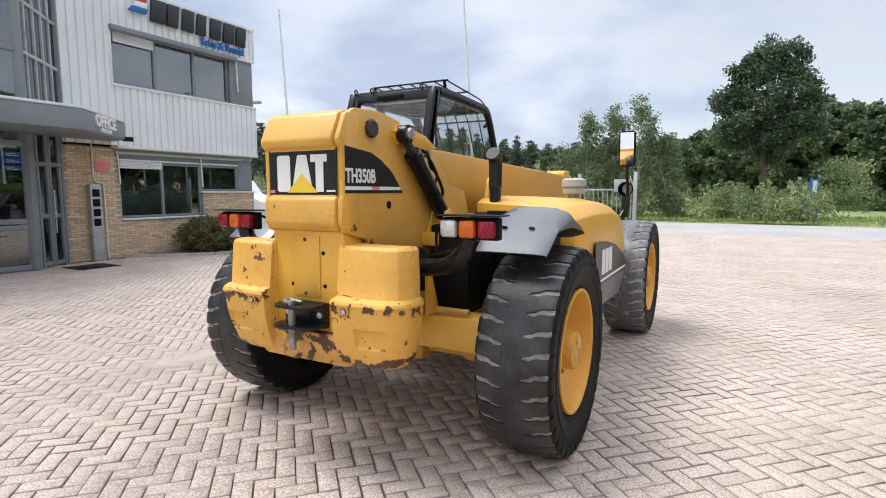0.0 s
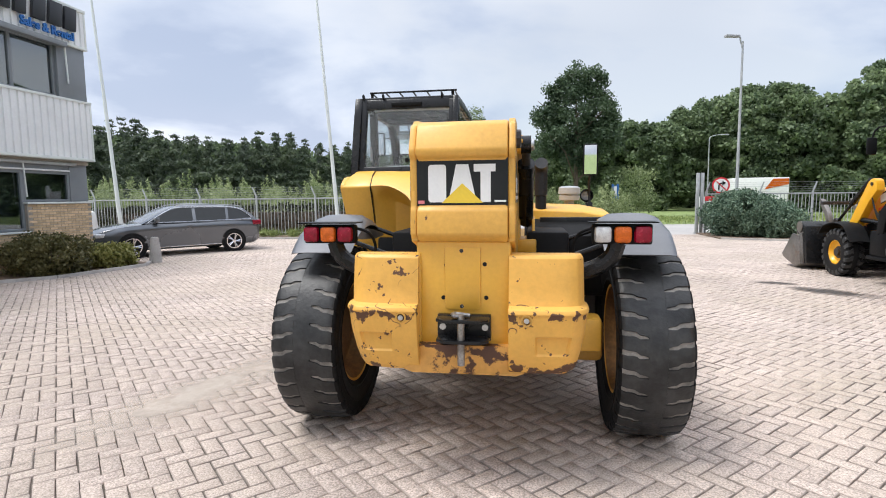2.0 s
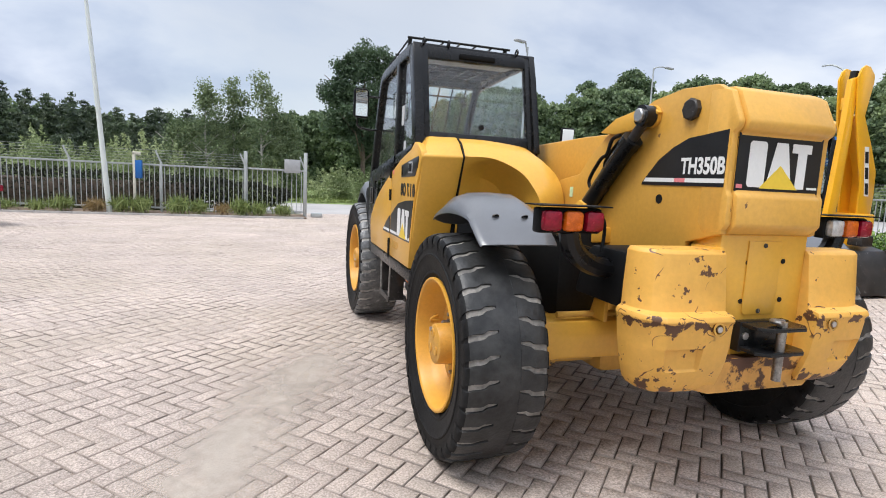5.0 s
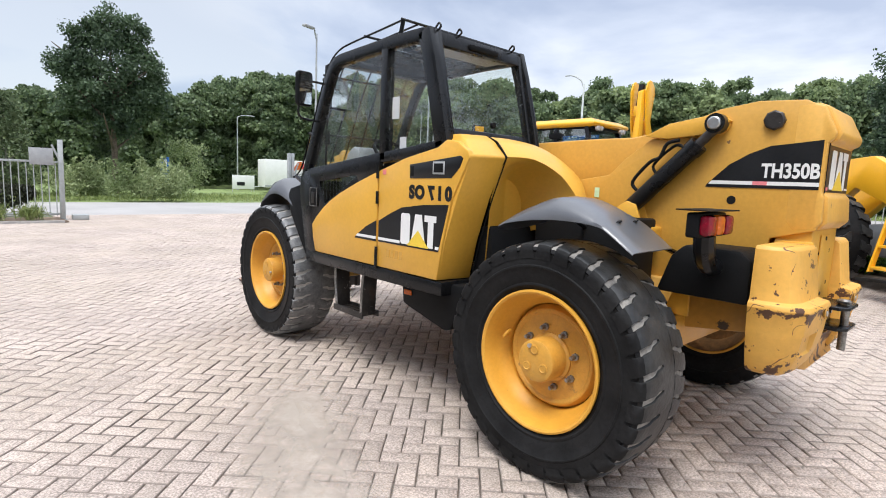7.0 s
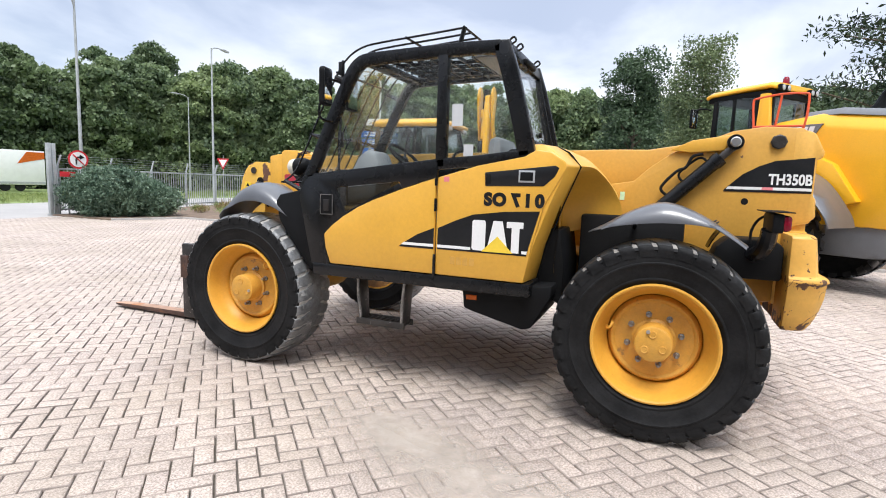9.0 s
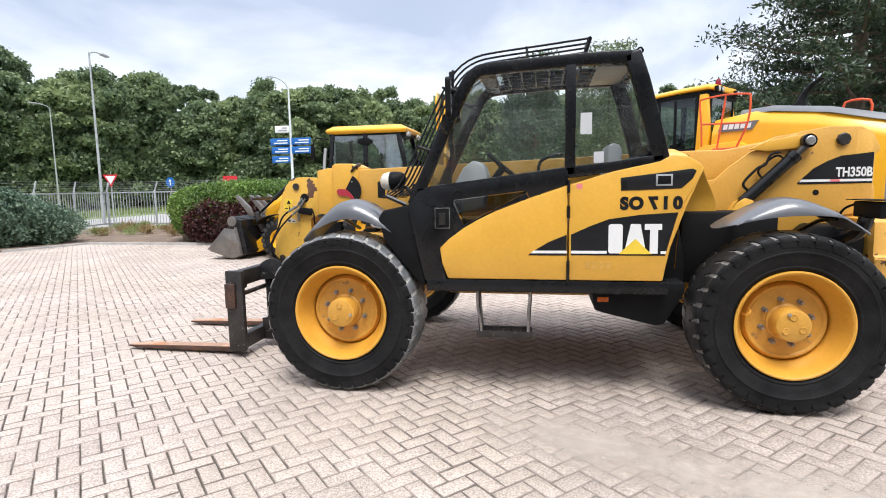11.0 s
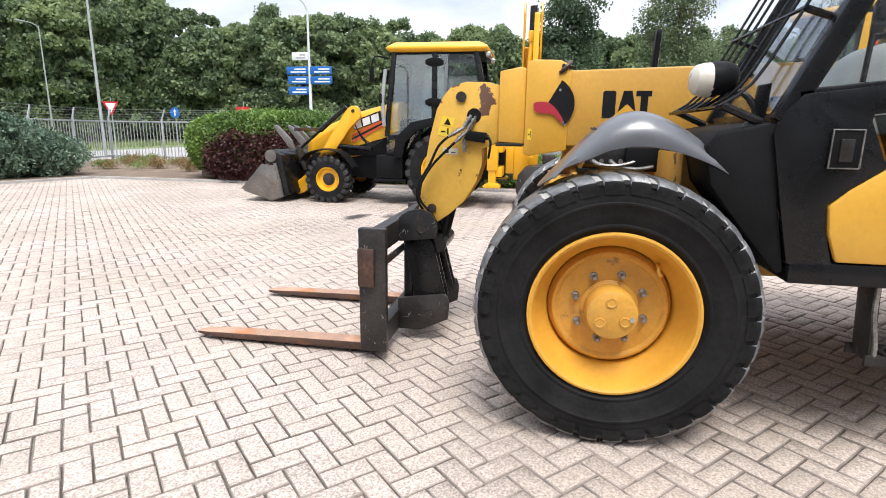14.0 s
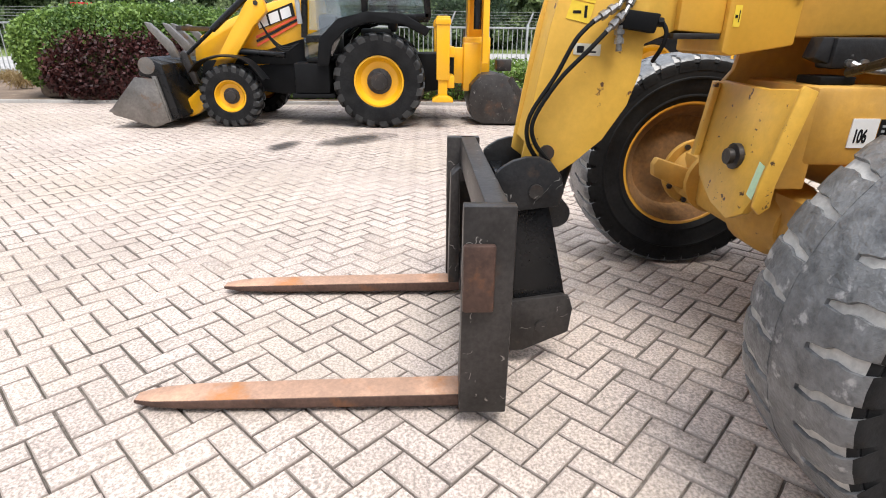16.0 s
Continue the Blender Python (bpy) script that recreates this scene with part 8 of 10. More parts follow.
# the dark street tree across the road
tree("street_tree", 3.4, 31.6, 10.6, 3.0, 2.6, L_OAK, M_BARK, "dark green broadleaf tree on the verge across the road", 520, 76, 0.17, 0.25,
     ((-0.3, 0, 6.9, 1.5, 1.6, 0.17), (-1.5, 0.3, 6.8, 0.9, 1.0, 0.08), (1.5, 0, 7.2, 0.9, 1.3, 0.10), (0.0, 0, 9.0, 0.70, 1.2, 0.07), (0.8, 0.2, 9.0, 0.55, 1.0, 0.05), (1.6, 0.1, 8.8, 0.40, 0.8, 0.025), (-0.9, 0, 8.6, 0.45, 0.9, 0.035), (-1.7, 0, 8.2, 0.30, 0.8, 0.02),
      (-2.5, 0, 6.9, 0.45, 0.5, 0.025), (-1.5, -0.4, 5.2, 1.0, 0.9, 0.11), (1.7, 0, 5.4, 0.95, 1.0, 0.11), (2.2, 0, 6.6, 0.5, 0.6, 0.03), (0.1, 0.2, 4.5, 1.5, 1.1, 0.16)), trunk_r=0.17)
# pale birches left of it
for x, y, h, r in ((-5.75, 27.5, 6.4, 1.15), (-4.4, 28.4, 6.7, 1.0), (-2.9, 28.0, 7.1, 1.15), (-1.5, 28.4, 5.2, 0.95), (-7.2, 28.0, 4.5, 1.3)):
    tree("birch", x, y, h, r, 1.2, L_BIR, M_BIRCH, "slim pale-green birch on the verge", 150, 56, 0.12, 0.22,
         ((0, 0, h * 0.40, r, h * 0.30, 0.55), (0.15, 0, h * 0.70, r * 0.55, h * 0.20, 0.30), (-0.1, 0, h * 0.88, r * 0.28, h * 0.12, 0.10), (r * 0.5, 0, h * 0.62, r * 0.3, h * 0.14, 0.05)), 0.08)
# trees behind the parked machines
for x, y, h, r, lm in ((33.0, 0.6, 10.5, 2.3, L_OAK), (18.0, -2.6, 7.4, 1.15, L_BIR), (23.5, -4.8, 5.8, 2.0, L_BIR)):
    tree("roadside_tree", x, y, h, r, 1.6, lm, M_BARK, "bushy green roadside tree behind the fence", 270, 84, 0.20 if x > 30 else 0.10, 0.36 if x > 30 else 0.28,
         ((0, 0, h * 0.42, r, h * 0.27, 0.5), (r * 0.2, 0.3, h * 0.70, r * 0.8, h * 0.2, 0.32), (-r * 0.3, -r * 0.3, h * 0.86, r * 0.42, h * 0.13, 0.10), (r * 0.3, r * 0.3, h * 0.90, r * 0.28, h * 0.09, 0.06)), 0.14)


# a tall pine with flat plates of needles
def pine(x, y, h, rad, count=70):
    root = thing("pine_tree", (x, y, ZG), "tall dark pine with spreading boughs", "tree")
    bm = bmesh.new()
    tube(bm, [(0, 0, -0.1), (0.05, 0, h * 0.5), (0, 0.1, h)], [0.28, 0.2, 0.05], 10)
    pts = []
    for k in range(count):
        z = h * (0.22 + 0.76 * k / count)
        a = k * 2.4 + rng.uniform(-0.3, 0.3)
        ln = rad * (1.05 - 0.75 * (k / count) ** 1.4) * rng.uniform(0.7, 1.1)
        e = np.array((math.cos(a) * ln, math.sin(a) * ln, z + 0.12 * ln))
        tube(bm, [(0, 0, z - 0.1), tuple(e * np.array((0.5, 0.5, 0)) + np.array((0, 0, z))), tuple(e)], [0.06, 0.04, 0.015], 5)
        t = rng.uniform(0.15, 1.05, (560, 1))
        c = np.array((0, 0, z)) * (1 - t) + e * t
        pts.append(c + np.clip(rng.normal(size=(560, 3)), -1.7, 1.7) * np.array((0.28, 0.28, 0.12)) * (0.5 + t))
    part("trunk", bm, M_BARK, root)
    leaf_mesh("crown", np.concatenate(pts), 0.19, L_PINE, root, aspect=0.32, kind="stuff")


pine(13.6, -9.4, 13.0, 4.2)
pine(18.5, -12.5, 14.0, 4.5)

# woods round the yard: crowns of leafy puffs over balls dark with painted shade
SKYLINE = ((-66, 8.6), (-50, 8.9), (-43, 9.3), (-38, 8.4), (-33, 8.5), (-27.5, 8.6), (-24, 7.4), (-20, 7.4), (-16, 6.7), (-6, 7.2), (2, 8.2), (9, 10.4), (13, 9.2), (15.5, 9.6), (17.5, 11.4), (20, 12.2), (24, 12.0),
           (28, 11.3), (31, 12.3), (36.5, 13.4), (40, 12.3), (44.5, 13.5), (50, 12.4), (55, 12.0), (60, 13.2), (65, 12.6), (73, 12.7), (82, 11.8), (95, 11.6), (134, 11.0))


def wood_tree(x, y, h, r, kind, back):
    """Centres, radii and flatness of the leafy puffs of one crown, on the side towards the yard."""
    away = np.array((x, y, 0)) / math.hypot(x, y)
    out = []
    if kind == "pine":
        for k in range(30):
            u = 1 - (k / 30) ** 0.85
            a = rng.uniform(0, 6.283)
            rad = r * (0.06 + 0.94 * min(1, 1.5 * (1 - u))) * rng.uniform(0.3, 1.0)
            p = np.array((x + math.cos(a) * rad, y + math.sin(a) * rad, h * (0.05 + 0.93 * u)))
            out.append((p, r * rng.uniform(0.20, 0.36) * (0.6 + 0.6 * min(1, 1.4 * (1 - u))), 0.45))
        return out, away
    az = h * 0.40
    n = 13 if back else 22
    while len(out) < n:
        d = rng.normal(size=3)
        d /= np.linalg.norm(d)
        if d @ away > 0.35 or d[2] < (0.0 if back else -0.75):
            continue
        pr = r * rng.uniform(0.22, 0.40)
        out.append((np.array((x, y, h - az)) + d * np.array((r - pr * 0.6, r - pr * 0.6, az - pr * 0.75)), pr, rng.uniform(0.6, 1.0)))
    if not back:
        for k in range(4):
            a = (k - 1.5) * 0.6 + rng.uniform(-0.15, 0.15)
            side = np.array((-away[1], away[0], 0))
            out.append((np.array((x, y, 0)) - away * r * rng.uniform(0.2, 0.6) + side * r * a + np.array((0, 0, h * rng.uniform(0.05, 0.36))), r * rng.uniform(0.34, 0.50), 0.95))
    return out, away


def woods(name, label, leaf_mat, places, size, dense, kind="leaf", aspect=0.7):
    ball = bmesh.new()
    bmesh.ops.create_icosphere(ball, subdivisions=1, radius=1)
    bv = np.array([v.co[:] for v in ball.verts])
    bf = np.array([[v.index for v in f.verts] for f in ball.faces])
    ball.free()
    pts, cv, cf = [], [], []
    for x, y, h, r, back in places:
        puffs, away = wood_tree(x, y, h, r, kind, back)
        for c, pr, flat in puffs:
            n = int(dense * pr * pr)
            d = rng.normal(size=(int(n * 1.7), 3))
            d /= np.linalg.norm(d, axis=1, keepdims=True)
            d = d[(d @ away < 0.35) & (d[:, 2] > -0.8)][:n]
            lump = 1 + 0.16 * np.sin(5 * d[:, 0] + c[0]) * np.sin(5 * d[:, 2] + c[1]) + 0.10 * np.sin(9 * d[:, 1] + c[2])
            rr = pr * lump * ((0.74 + 0.46 * rng.uniform(0, 1, len(d)) ** 1.9) if kind == "leaf" else 1.25 * rng.uniform(0, 1, len(d)) ** 0.6)
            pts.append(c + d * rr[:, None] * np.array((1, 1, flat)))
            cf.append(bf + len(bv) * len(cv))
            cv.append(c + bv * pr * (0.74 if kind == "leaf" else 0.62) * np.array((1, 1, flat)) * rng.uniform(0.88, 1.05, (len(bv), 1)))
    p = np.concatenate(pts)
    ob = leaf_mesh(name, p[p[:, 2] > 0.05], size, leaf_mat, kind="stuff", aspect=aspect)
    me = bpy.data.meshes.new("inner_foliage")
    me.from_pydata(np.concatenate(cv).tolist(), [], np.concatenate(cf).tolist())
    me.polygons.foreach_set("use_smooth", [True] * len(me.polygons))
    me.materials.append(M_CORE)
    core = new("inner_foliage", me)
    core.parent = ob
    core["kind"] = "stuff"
    return tagged(ob, label, "trees", kind="stuff")


def on_arc(th, dist):
    return math.sin(radians(th)) * dist, math.cos(radians(th)) * dist


def skyline(th):
    return float(np.interp(th, [a for a, _ in SKYLINE], [b for _, b in SKYLINE]))


stands = {"pine": [], "dark": [], "green": [], "light": []}
for back, dist, gap in ((False, 56, 0.92), (True, 63, 0.95)):
    th = -64.0
    while th < 134:
        d_ = dist + rng.uniform(-2.5, 2.5)
        x, y = on_arc(th, d_)
        h = 1.6 + (skyline(th) - 1.6) * d_ / 56
        if th < -9:
            stands["pine"].append((x, y, h * rng.uniform(0.86, 1.05), rng.uniform(1.7, 2.5), back))
            th += gap * rng.uniform(1.5, 2.1)
        else:
            pick = "dark" if th < 17 else rng.choice(["dark", "green", "light"], p=(0.55, 0.33, 0.12)) if th < 52 else rng.choice(["dark", "green", "light"], p=(0.20, 0.45, 0.35) if th < 86 else (0.55, 0.35, 0.10))
            r = rng.uniform(2.0, 3.3) * (0.8 if th < 18 else 1)
            stands[pick].append((x, y, h * rng.uniform(0.87, 1.03), r, back))
            th += gap * (r * 0.95) * rng.uniform(0.8, 1.1)
# the depth of the wood: tall dark thicket behind the first rows
depth_ = []
for th in np.arange(-66, 135, 2.2):
    x, y = on_arc(th, 68)
    depth_.append((x, y, (1.6 + (skyline(th) - 1.6) * 68 / 56) * 0.86, 3.2, False))
woods("thicket", "dark depth of the wood behind its front trees", L_DFO, depth_, 0.60, 45)
# a dark upright sheet gives the shade deep behind the trees
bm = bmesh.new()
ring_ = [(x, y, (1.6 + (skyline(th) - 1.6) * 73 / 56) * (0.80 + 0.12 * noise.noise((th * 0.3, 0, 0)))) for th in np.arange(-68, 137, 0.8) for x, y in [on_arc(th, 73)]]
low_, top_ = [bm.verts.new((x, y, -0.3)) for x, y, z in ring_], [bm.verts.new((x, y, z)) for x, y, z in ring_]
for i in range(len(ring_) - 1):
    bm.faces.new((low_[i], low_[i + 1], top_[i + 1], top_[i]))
tagged(part("backdrop", bm, M_CORE), "dark sheet painted as the shade deep in the far wood", "backdrop", kind="structure")
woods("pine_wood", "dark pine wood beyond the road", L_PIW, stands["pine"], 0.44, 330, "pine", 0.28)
woods("dark_wood", "dark dense broadleaf wood behind the verge", L_DFO, stands["dark"], 0.36, 300)
woods("mixed_wood", "dense green broadleaf wood on the rise", L_FOR, stands["green"], 0.36, 300)
woods("green_wood", "lighter green broadleaf wood across the side road", L_LFO, stands["light"], 0.36, 300)

# light scrub and young willows along the verge
sc = []
for k in range(96):
    x = -40 + 46 * (k / 96) + rng.uniform(-0.4, 0.4)
    y = rng.uniform(26.0, 31) + (4 if x > 8 else 0)
    h = rng.uniform(2.3, 3.3) if x < -6 else rng.uniform(1.5, 2.5) if x < 9 else rng.uniform(0.8, 2.0)
    if x < -8 and rng.uniform() < 0.25:
        h += 0.5
    s = blob(0.60, 0.60, h * 0.34, 0, 0.3, 0.3)
    p = clumps(14, 34, 0.22, s) + np.array((x, y, h * 0.36))
    sc.append(p[p[:, 2] > 0])
    # plumes that end in points and lean with the wind
    for q in range(4):
        u = rng.uniform(0, 1, 130) ** 0.8
        px_, py_, top = x + rng.uniform(-0.6, 0.6), y + rng.uniform(-0.6, 0.6), h * rng.uniform(0.72, 1.0)
        w = (0.30 * (1 - u) + 0.03)[:, None]
        sc.append(np.stack((px_ - 0.25 * u, np.full(130, py_), 0.3 + u * (top - 0.3)), 1) + rng.normal(size=(130, 3)) * w * np.array((1, 1, 0.5)))
sc.append(clumps(70, 40, 0.3, blob(1.4, 1.4, 1.9, 0, 0.3, 0.3)) + np.array((7.6, 33.0, 1.9)))
tagged(leaf_mesh("scrub", np.concatenate(sc), 0.20, L_WIL, kind="stuff", aspect=0.28, up=0.55), "pale green willow scrub on the verge", "shrubs", kind="stuff")
# verge grass
gx = rng.uniform(-40, 40, 26000)
gy = rng.uniform(25.2, 33, 26000)
gy = np.where(gx > 8, gy + (gx - 8) * 0.17, gy)
tagged(leaf_mesh("verge_grass", np.stack((gx, gy, np.full(26000, 0.10)), 1), 0.34, L_GRS, kind="stuff", aspect=0.10, up=0.9), "rough grass on the verge", "grass", kind="stuff")
gx, gy = rng.uniform(46.5, 53, 12000), rng.uniform(-25, 24, 12000)
tagged(leaf_mesh("verge_grass", np.stack((gx, gy, np.full(12000, 0.10)), 1), 0.36, L_GRS, kind="stuff", aspect=0.10, up=0.9), "rough grass behind the side road", "grass", kind="stuff")


def tuft(x, y, r, h, n, material, label):
    c = np.stack((rng.normal(0, r, n), rng.normal(0, r, n), rng.uniform(0.25, 0.6, n) * h), 1)
    ob = leaf_mesh("grass_tuft", c, h * 0.9, material, aspect=0.05, up=0.92, kind="")
    ob.matrix_basis = Matrix.Translation((x, y, ZG + 0.03))
    tagged(ob, label, "grass tuft", "grass tufts")


for k in range(17):
    x = -13.5 + 0.73 * k + rng.uniform(-0.25, 0.25)
    dry = k % 5 == 3
    tuft(x, 15.05 + rng.uniform(-0.1, 0.25), 0.13, rng.uniform(0.40, 0.75), 260, L_DRY if dry else L_GRS, "clump of dry brown grass by the fence" if dry else "clump of green grass by the fence")
for k in range(26):
    tuft(rng.uniform(10.6, 15.8), rng.uniform(12.6, 18.6), 0.14, rng.uniform(0.25, 0.5), 150, L_DRY if k % 2 else L_GRS, "clump of dry grass on the bare bed")


def shrub(name, x, y, rx, ry, h, material, size, count, leaves, label, cat="shrub", spread=0.12, hollow=0.6, up=0.0, aspect=0.6):
    root = thing(name, (x, y, ZG + 0.03), label, cat)
    bm = bmesh.new()
    for k in range(6):
        a = k * 1.05
        tube(bm, [(0.05 * math.cos(a), 0.05 * math.sin(a), -0.05), (rx * 0.4 * math.cos(a), ry * 0.4 * math.sin(a), h * 0.45), (rx * 0.6 * math.cos(a), ry * 0.6 * math.sin(a), h * 0.75)], [0.03, 0.02, 0.008], 5)
    part("stem", bm, M_BARK, root)
    s = blob(rx, ry, h * 0.52, h * 0.48, hollow, 0.14)
    p = clumps(count, leaves, spread, s)
    leaf_mesh("foliage", p[p[:, 2] > 0.0], size, material, root, kind="stuff", up=up, aspect=aspect)


# juniper by the gate, hedge with a red end, shrubs at the office
shrub("juniper", 8.60, 16.55, 1.42, 1.15, 1.62, L_CON, 0.11, 420, 60, "spreading blue-green juniper by the gate", spread=0.15, hollow=0.72, aspect=0.4)
shrub("juniper", 9.45, 15.9, 0.85, 0.9, 1.2, L_CON, 0.11, 180, 60, "spreading blue-green juniper by the gate", spread=0.14, hollow=0.72, aspect=0.4)
shrub("juniper", 8.6, 17.6, 1.2, 0.8, 1.6, L_CON, 0.11, 200, 60, "spreading blue-green juniper by the gate", spread=0.14, hollow=0.72, aspect=0.4)


def hedge(x0, x1, y0, y1, h, material, label, n):
    """A clipped hedge: leaves in the skin of a rounded block."""
    root = thing("hedge", ((x0 + x1) / 2, (y0 + y1) / 2, ZG + 0.02), label, "hedge")
    hx, hy = (x1 - x0) / 2, (y1 - y0) / 2
    v = rng.uniform(-1, 1, (n, 3))
    k = rng.integers(0, 5, n)
    v[k == 0, 0] = -1; v[k == 1, 0] = 1; v[k == 2, 1] = -1; v[k == 3, 1] = 1; v[k == 4, 2] = 1
    q = np.abs(v) ** 2.6
    v /= np.maximum(1, (q.sum(1) ** (1 / 2.6)))[:, None]
    p = v * np.array((hx, hy, h / 2)) + np.array((0, 0, h / 2))
    p += rng.normal(size=(n, 3)) * 0.05 + 0.05 * np.sin(p[:, [1, 2, 0]] * 5 + 1.0)
    leaf_mesh("foliage", p[p[:, 2] > 0.0], 0.085, material, root, kind="stuff")
    bm = bmesh.new()
    box(bm, -hx * 0.70, hx * 0.70, -hy * 0.74, hy * 0.74, 0, h * 0.78, 0.15)
    part("twig", bm, M_BARK, root)


hedge(9.28, 12.8, 6.9, 12.05, 1.84, L_HED, "clipped green hedge on the bed", 62000)
hedge(9.12, 10.3, 7.6, 11.0, 1.36, L_HER, "dark red-leaved hedge before the green one", 26000)
hedge(-22.0, -1.7, 16.75, 17.4, 1.30, L_DHE, "dark hedge along the back of the fence", 30000)
hedge(9.8, 11.4, -2.0, 7.4, 0.75, L_HED, "low green hedge behind the parked machines", 30000)
shrub("office_shrub", -10.15, 4.75, 0.95, 0.75, 0.85, L_SHR, 0.075, 240, 52, "brownish green shrub before the office wall", spread=0.10)
shrub("office_shrub", -9.75, 6.0, 0.60, 0.50, 0.55, L_YSH, 0.085, 130, 40, "yellow-green variegated shrub before the office wall", spread=0.09)

# ---- the backhoe loader ----


def small_wheel(parent, x, y, R, w, rim_r, rim_mat, lug_n, outer=-1):
    hub = new("wheel")
    hub.parent = parent
    hub.matrix_basis = pose(x, y, R - 0.01, 25 * y, 0, 0 if outer < 0 else 180)
    h = w / 2
    bm = bmesh.new()
    lathe(bm, [(rim_r * 0.98, -h * 0.75), (rim_r * 1.04, -h * 0.92), (rim_r + (R - rim_r) * 0.5, -h), (R - 0.07, -h * 0.96), (R - 0.03, -h * 0.7), (R - 0.028, 0), (R - 0.03, h * 0.7), (R - 0.07, h * 0.96), (rim_r + (R - rim_r) * 0.5, h), (rim_r * 1.04, h * 0.92), (rim_r * 0.98, h * 0.75)], "x", 40)
    ty = part("tyre", bm, M_RUB, hub, "black rubber tyre")
    bm = bmesh.new()
    lugs(bm, R, h, lug_n, 0.5, 0.045)
    part("tread", bm, M_LUG, ty)
    bm = bmesh.new()
    lathe(bm, [(rim_r, -h * 0.8), (rim_r * 0.93, -h * 0.82), (rim_r * 0.88, -h * 0.55), (rim_r * 0.75, -h * 0.35), (rim_r * 0.45, -h * 0.30), (0, -h * 0.30)], "x", 32)
    part("rim", bm, rim_mat, hub)
    bm = bmesh.new()
    lathe(bm, [(rim_r * 0.50, -h * 0.28), (rim_r * 0.50, -h * 0.42), (rim_r * 0.34, -h * 0.50), (rim_r * 0.32, -h * 0.72), (0, -h * 0.74)], "x", 20)
    for k in range(8):
        a = 2 * math.pi * k / 8
        lathe(bm, [(rim_r * 0.05, -h * 0.42), (rim_r * 0.05, -h * 0.52), (0, -h * 0.52)], "x", 6, Matrix.Translation((0, rim_r * 0.42 * math.cos(a), rim_r * 0.42 * math.sin(a))))
    part("hub_cap", bm, M_STL, hub)


BH_ = thing("backhoe_loader", (6.2, 0, ZG), "yellow backhoe loader with black cab and raised rear arm", "backhoe loader")
for x, y, R, w, rr, n, o in ((0.25, 3.87, 0.70, 0.46, 0.38, 20, -1), (1.95, 3.87, 0.70, 0.46, 0.38, 20, 1), (0.22, 6.14, 0.47, 0.32, 0.24, 20, -1), (1.98, 6.14, 0.47, 0.32, 0.24, 20, 1)):
    small_wheel(BH_, x, y, R, w, rr, M_JCB, n, o)
bm = bmesh.new()
prism(bm, [(2.7, 0.55), (2.7, 1.1), (5.0, 1.05), (6.7, 0.95), (6.75, 0.6), (5.5, 0.45), (3.5, 0.45)], "x", 0.65, 1.55, 0.03)
box(bm, 0.2, 2.0, 6.06, 6.22, 0.38, 0.52, 0.02)
box(bm, 0.3, 1.9, 3.72, 3.92, 0.55, 0.85, 0.03)
part("chassis", bm, M_PLA, BH_)
bm = bmesh.new()
loft(bm, [[(1.1 - w, y, z0), (1.1 + w, y, z0), (1.1 + w, y, z1 - 0.16), (1.1 + w * 0.86, y, z1 - 0.03), (1.1, y, z1 + 0.02), (1.1 - w * 0.86, y, z1 - 0.03), (1.1 - w, y, z1 - 0.16)] for y, w, z0, z1 in ((4.85, 0.47, 1.0, 1.98), (5.3, 0.47, 0.95, 1.90), (5.8, 0.46, 0.88, 1.76), (6.3, 0.44, 0.85, 1.55), (6.7, 0.40, 0.85, 1.34), (6.84, 0.34, 0.88, 1.18))], 0.02)
part("bonnet", bm, M_JCB, BH_, "yellow sloping bonnet")
bm = bmesh.new()
prism(bm, [(5.02, 1.30), (5.85, 1.06), (6.15, 1.0), (6.1, 0.90), (5.0, 0.92)], "x", 0.618, 0.632)
part("grille", bm, M_PLA, BH_)
bm = bmesh.new()
for y0, y1, z0, z1 in ((4.62, 5.15, 0.50, 0.95), (4.60, 4.95, 0.95, 1.02)):
    box(bm, 0.12, 0.66, y0, y1, z0, z1, 0.03)
box(bm, 0.10, 0.60, 4.55, 5.2, 0.44, 0.50, 0.01)
part("tool_box", bm, M_PLA, BH_, "black side tool box and step")
# mudguards
for x in (0.0, 1.70):
    bm = bmesh.new()
    arch(bm, [(4.72, 0.95), (4.66, 1.25), (4.40, 1.50), (4.0, 1.60), (3.5, 1.58), (3.15, 1.40)], [x, x + 0.02, x + 0.25, x + 0.48, x + 0.50], (0.05, 0.01, 0, 0.01, 0.05), 1, 0.02)
    prism(bm, [(4.78, 0.92), (4.72, 1.30), (4.43, 1.57), (4.0, 1.665), (3.5, 1.645), (3.08, 1.44), (3.16, 1.34), (3.5, 1.50), (4.0, 1.52), (4.32, 1.42), (4.54, 1.20), (4.60, 0.92)], "x", x if x < 1 else x + 0.47, x + 0.03 if x < 1 else x + 0.50, 0.008)
    part("mudguard", bm, M_PLA, BH_, "black rear mudguard", 50)
    bm = bmesh.new()
    arch(bm, [(6.72, 0.82), (6.55, 0.98), (6.2, 1.06), (5.85, 1.0), (5.6, 0.72)], [x + 0.05, x + 0.20, x + 0.40], (0.02, 0, 0.02), 1, 0.015)
    part("mudguard", bm, M_PLA, BH_, "black front mudguard", 50)
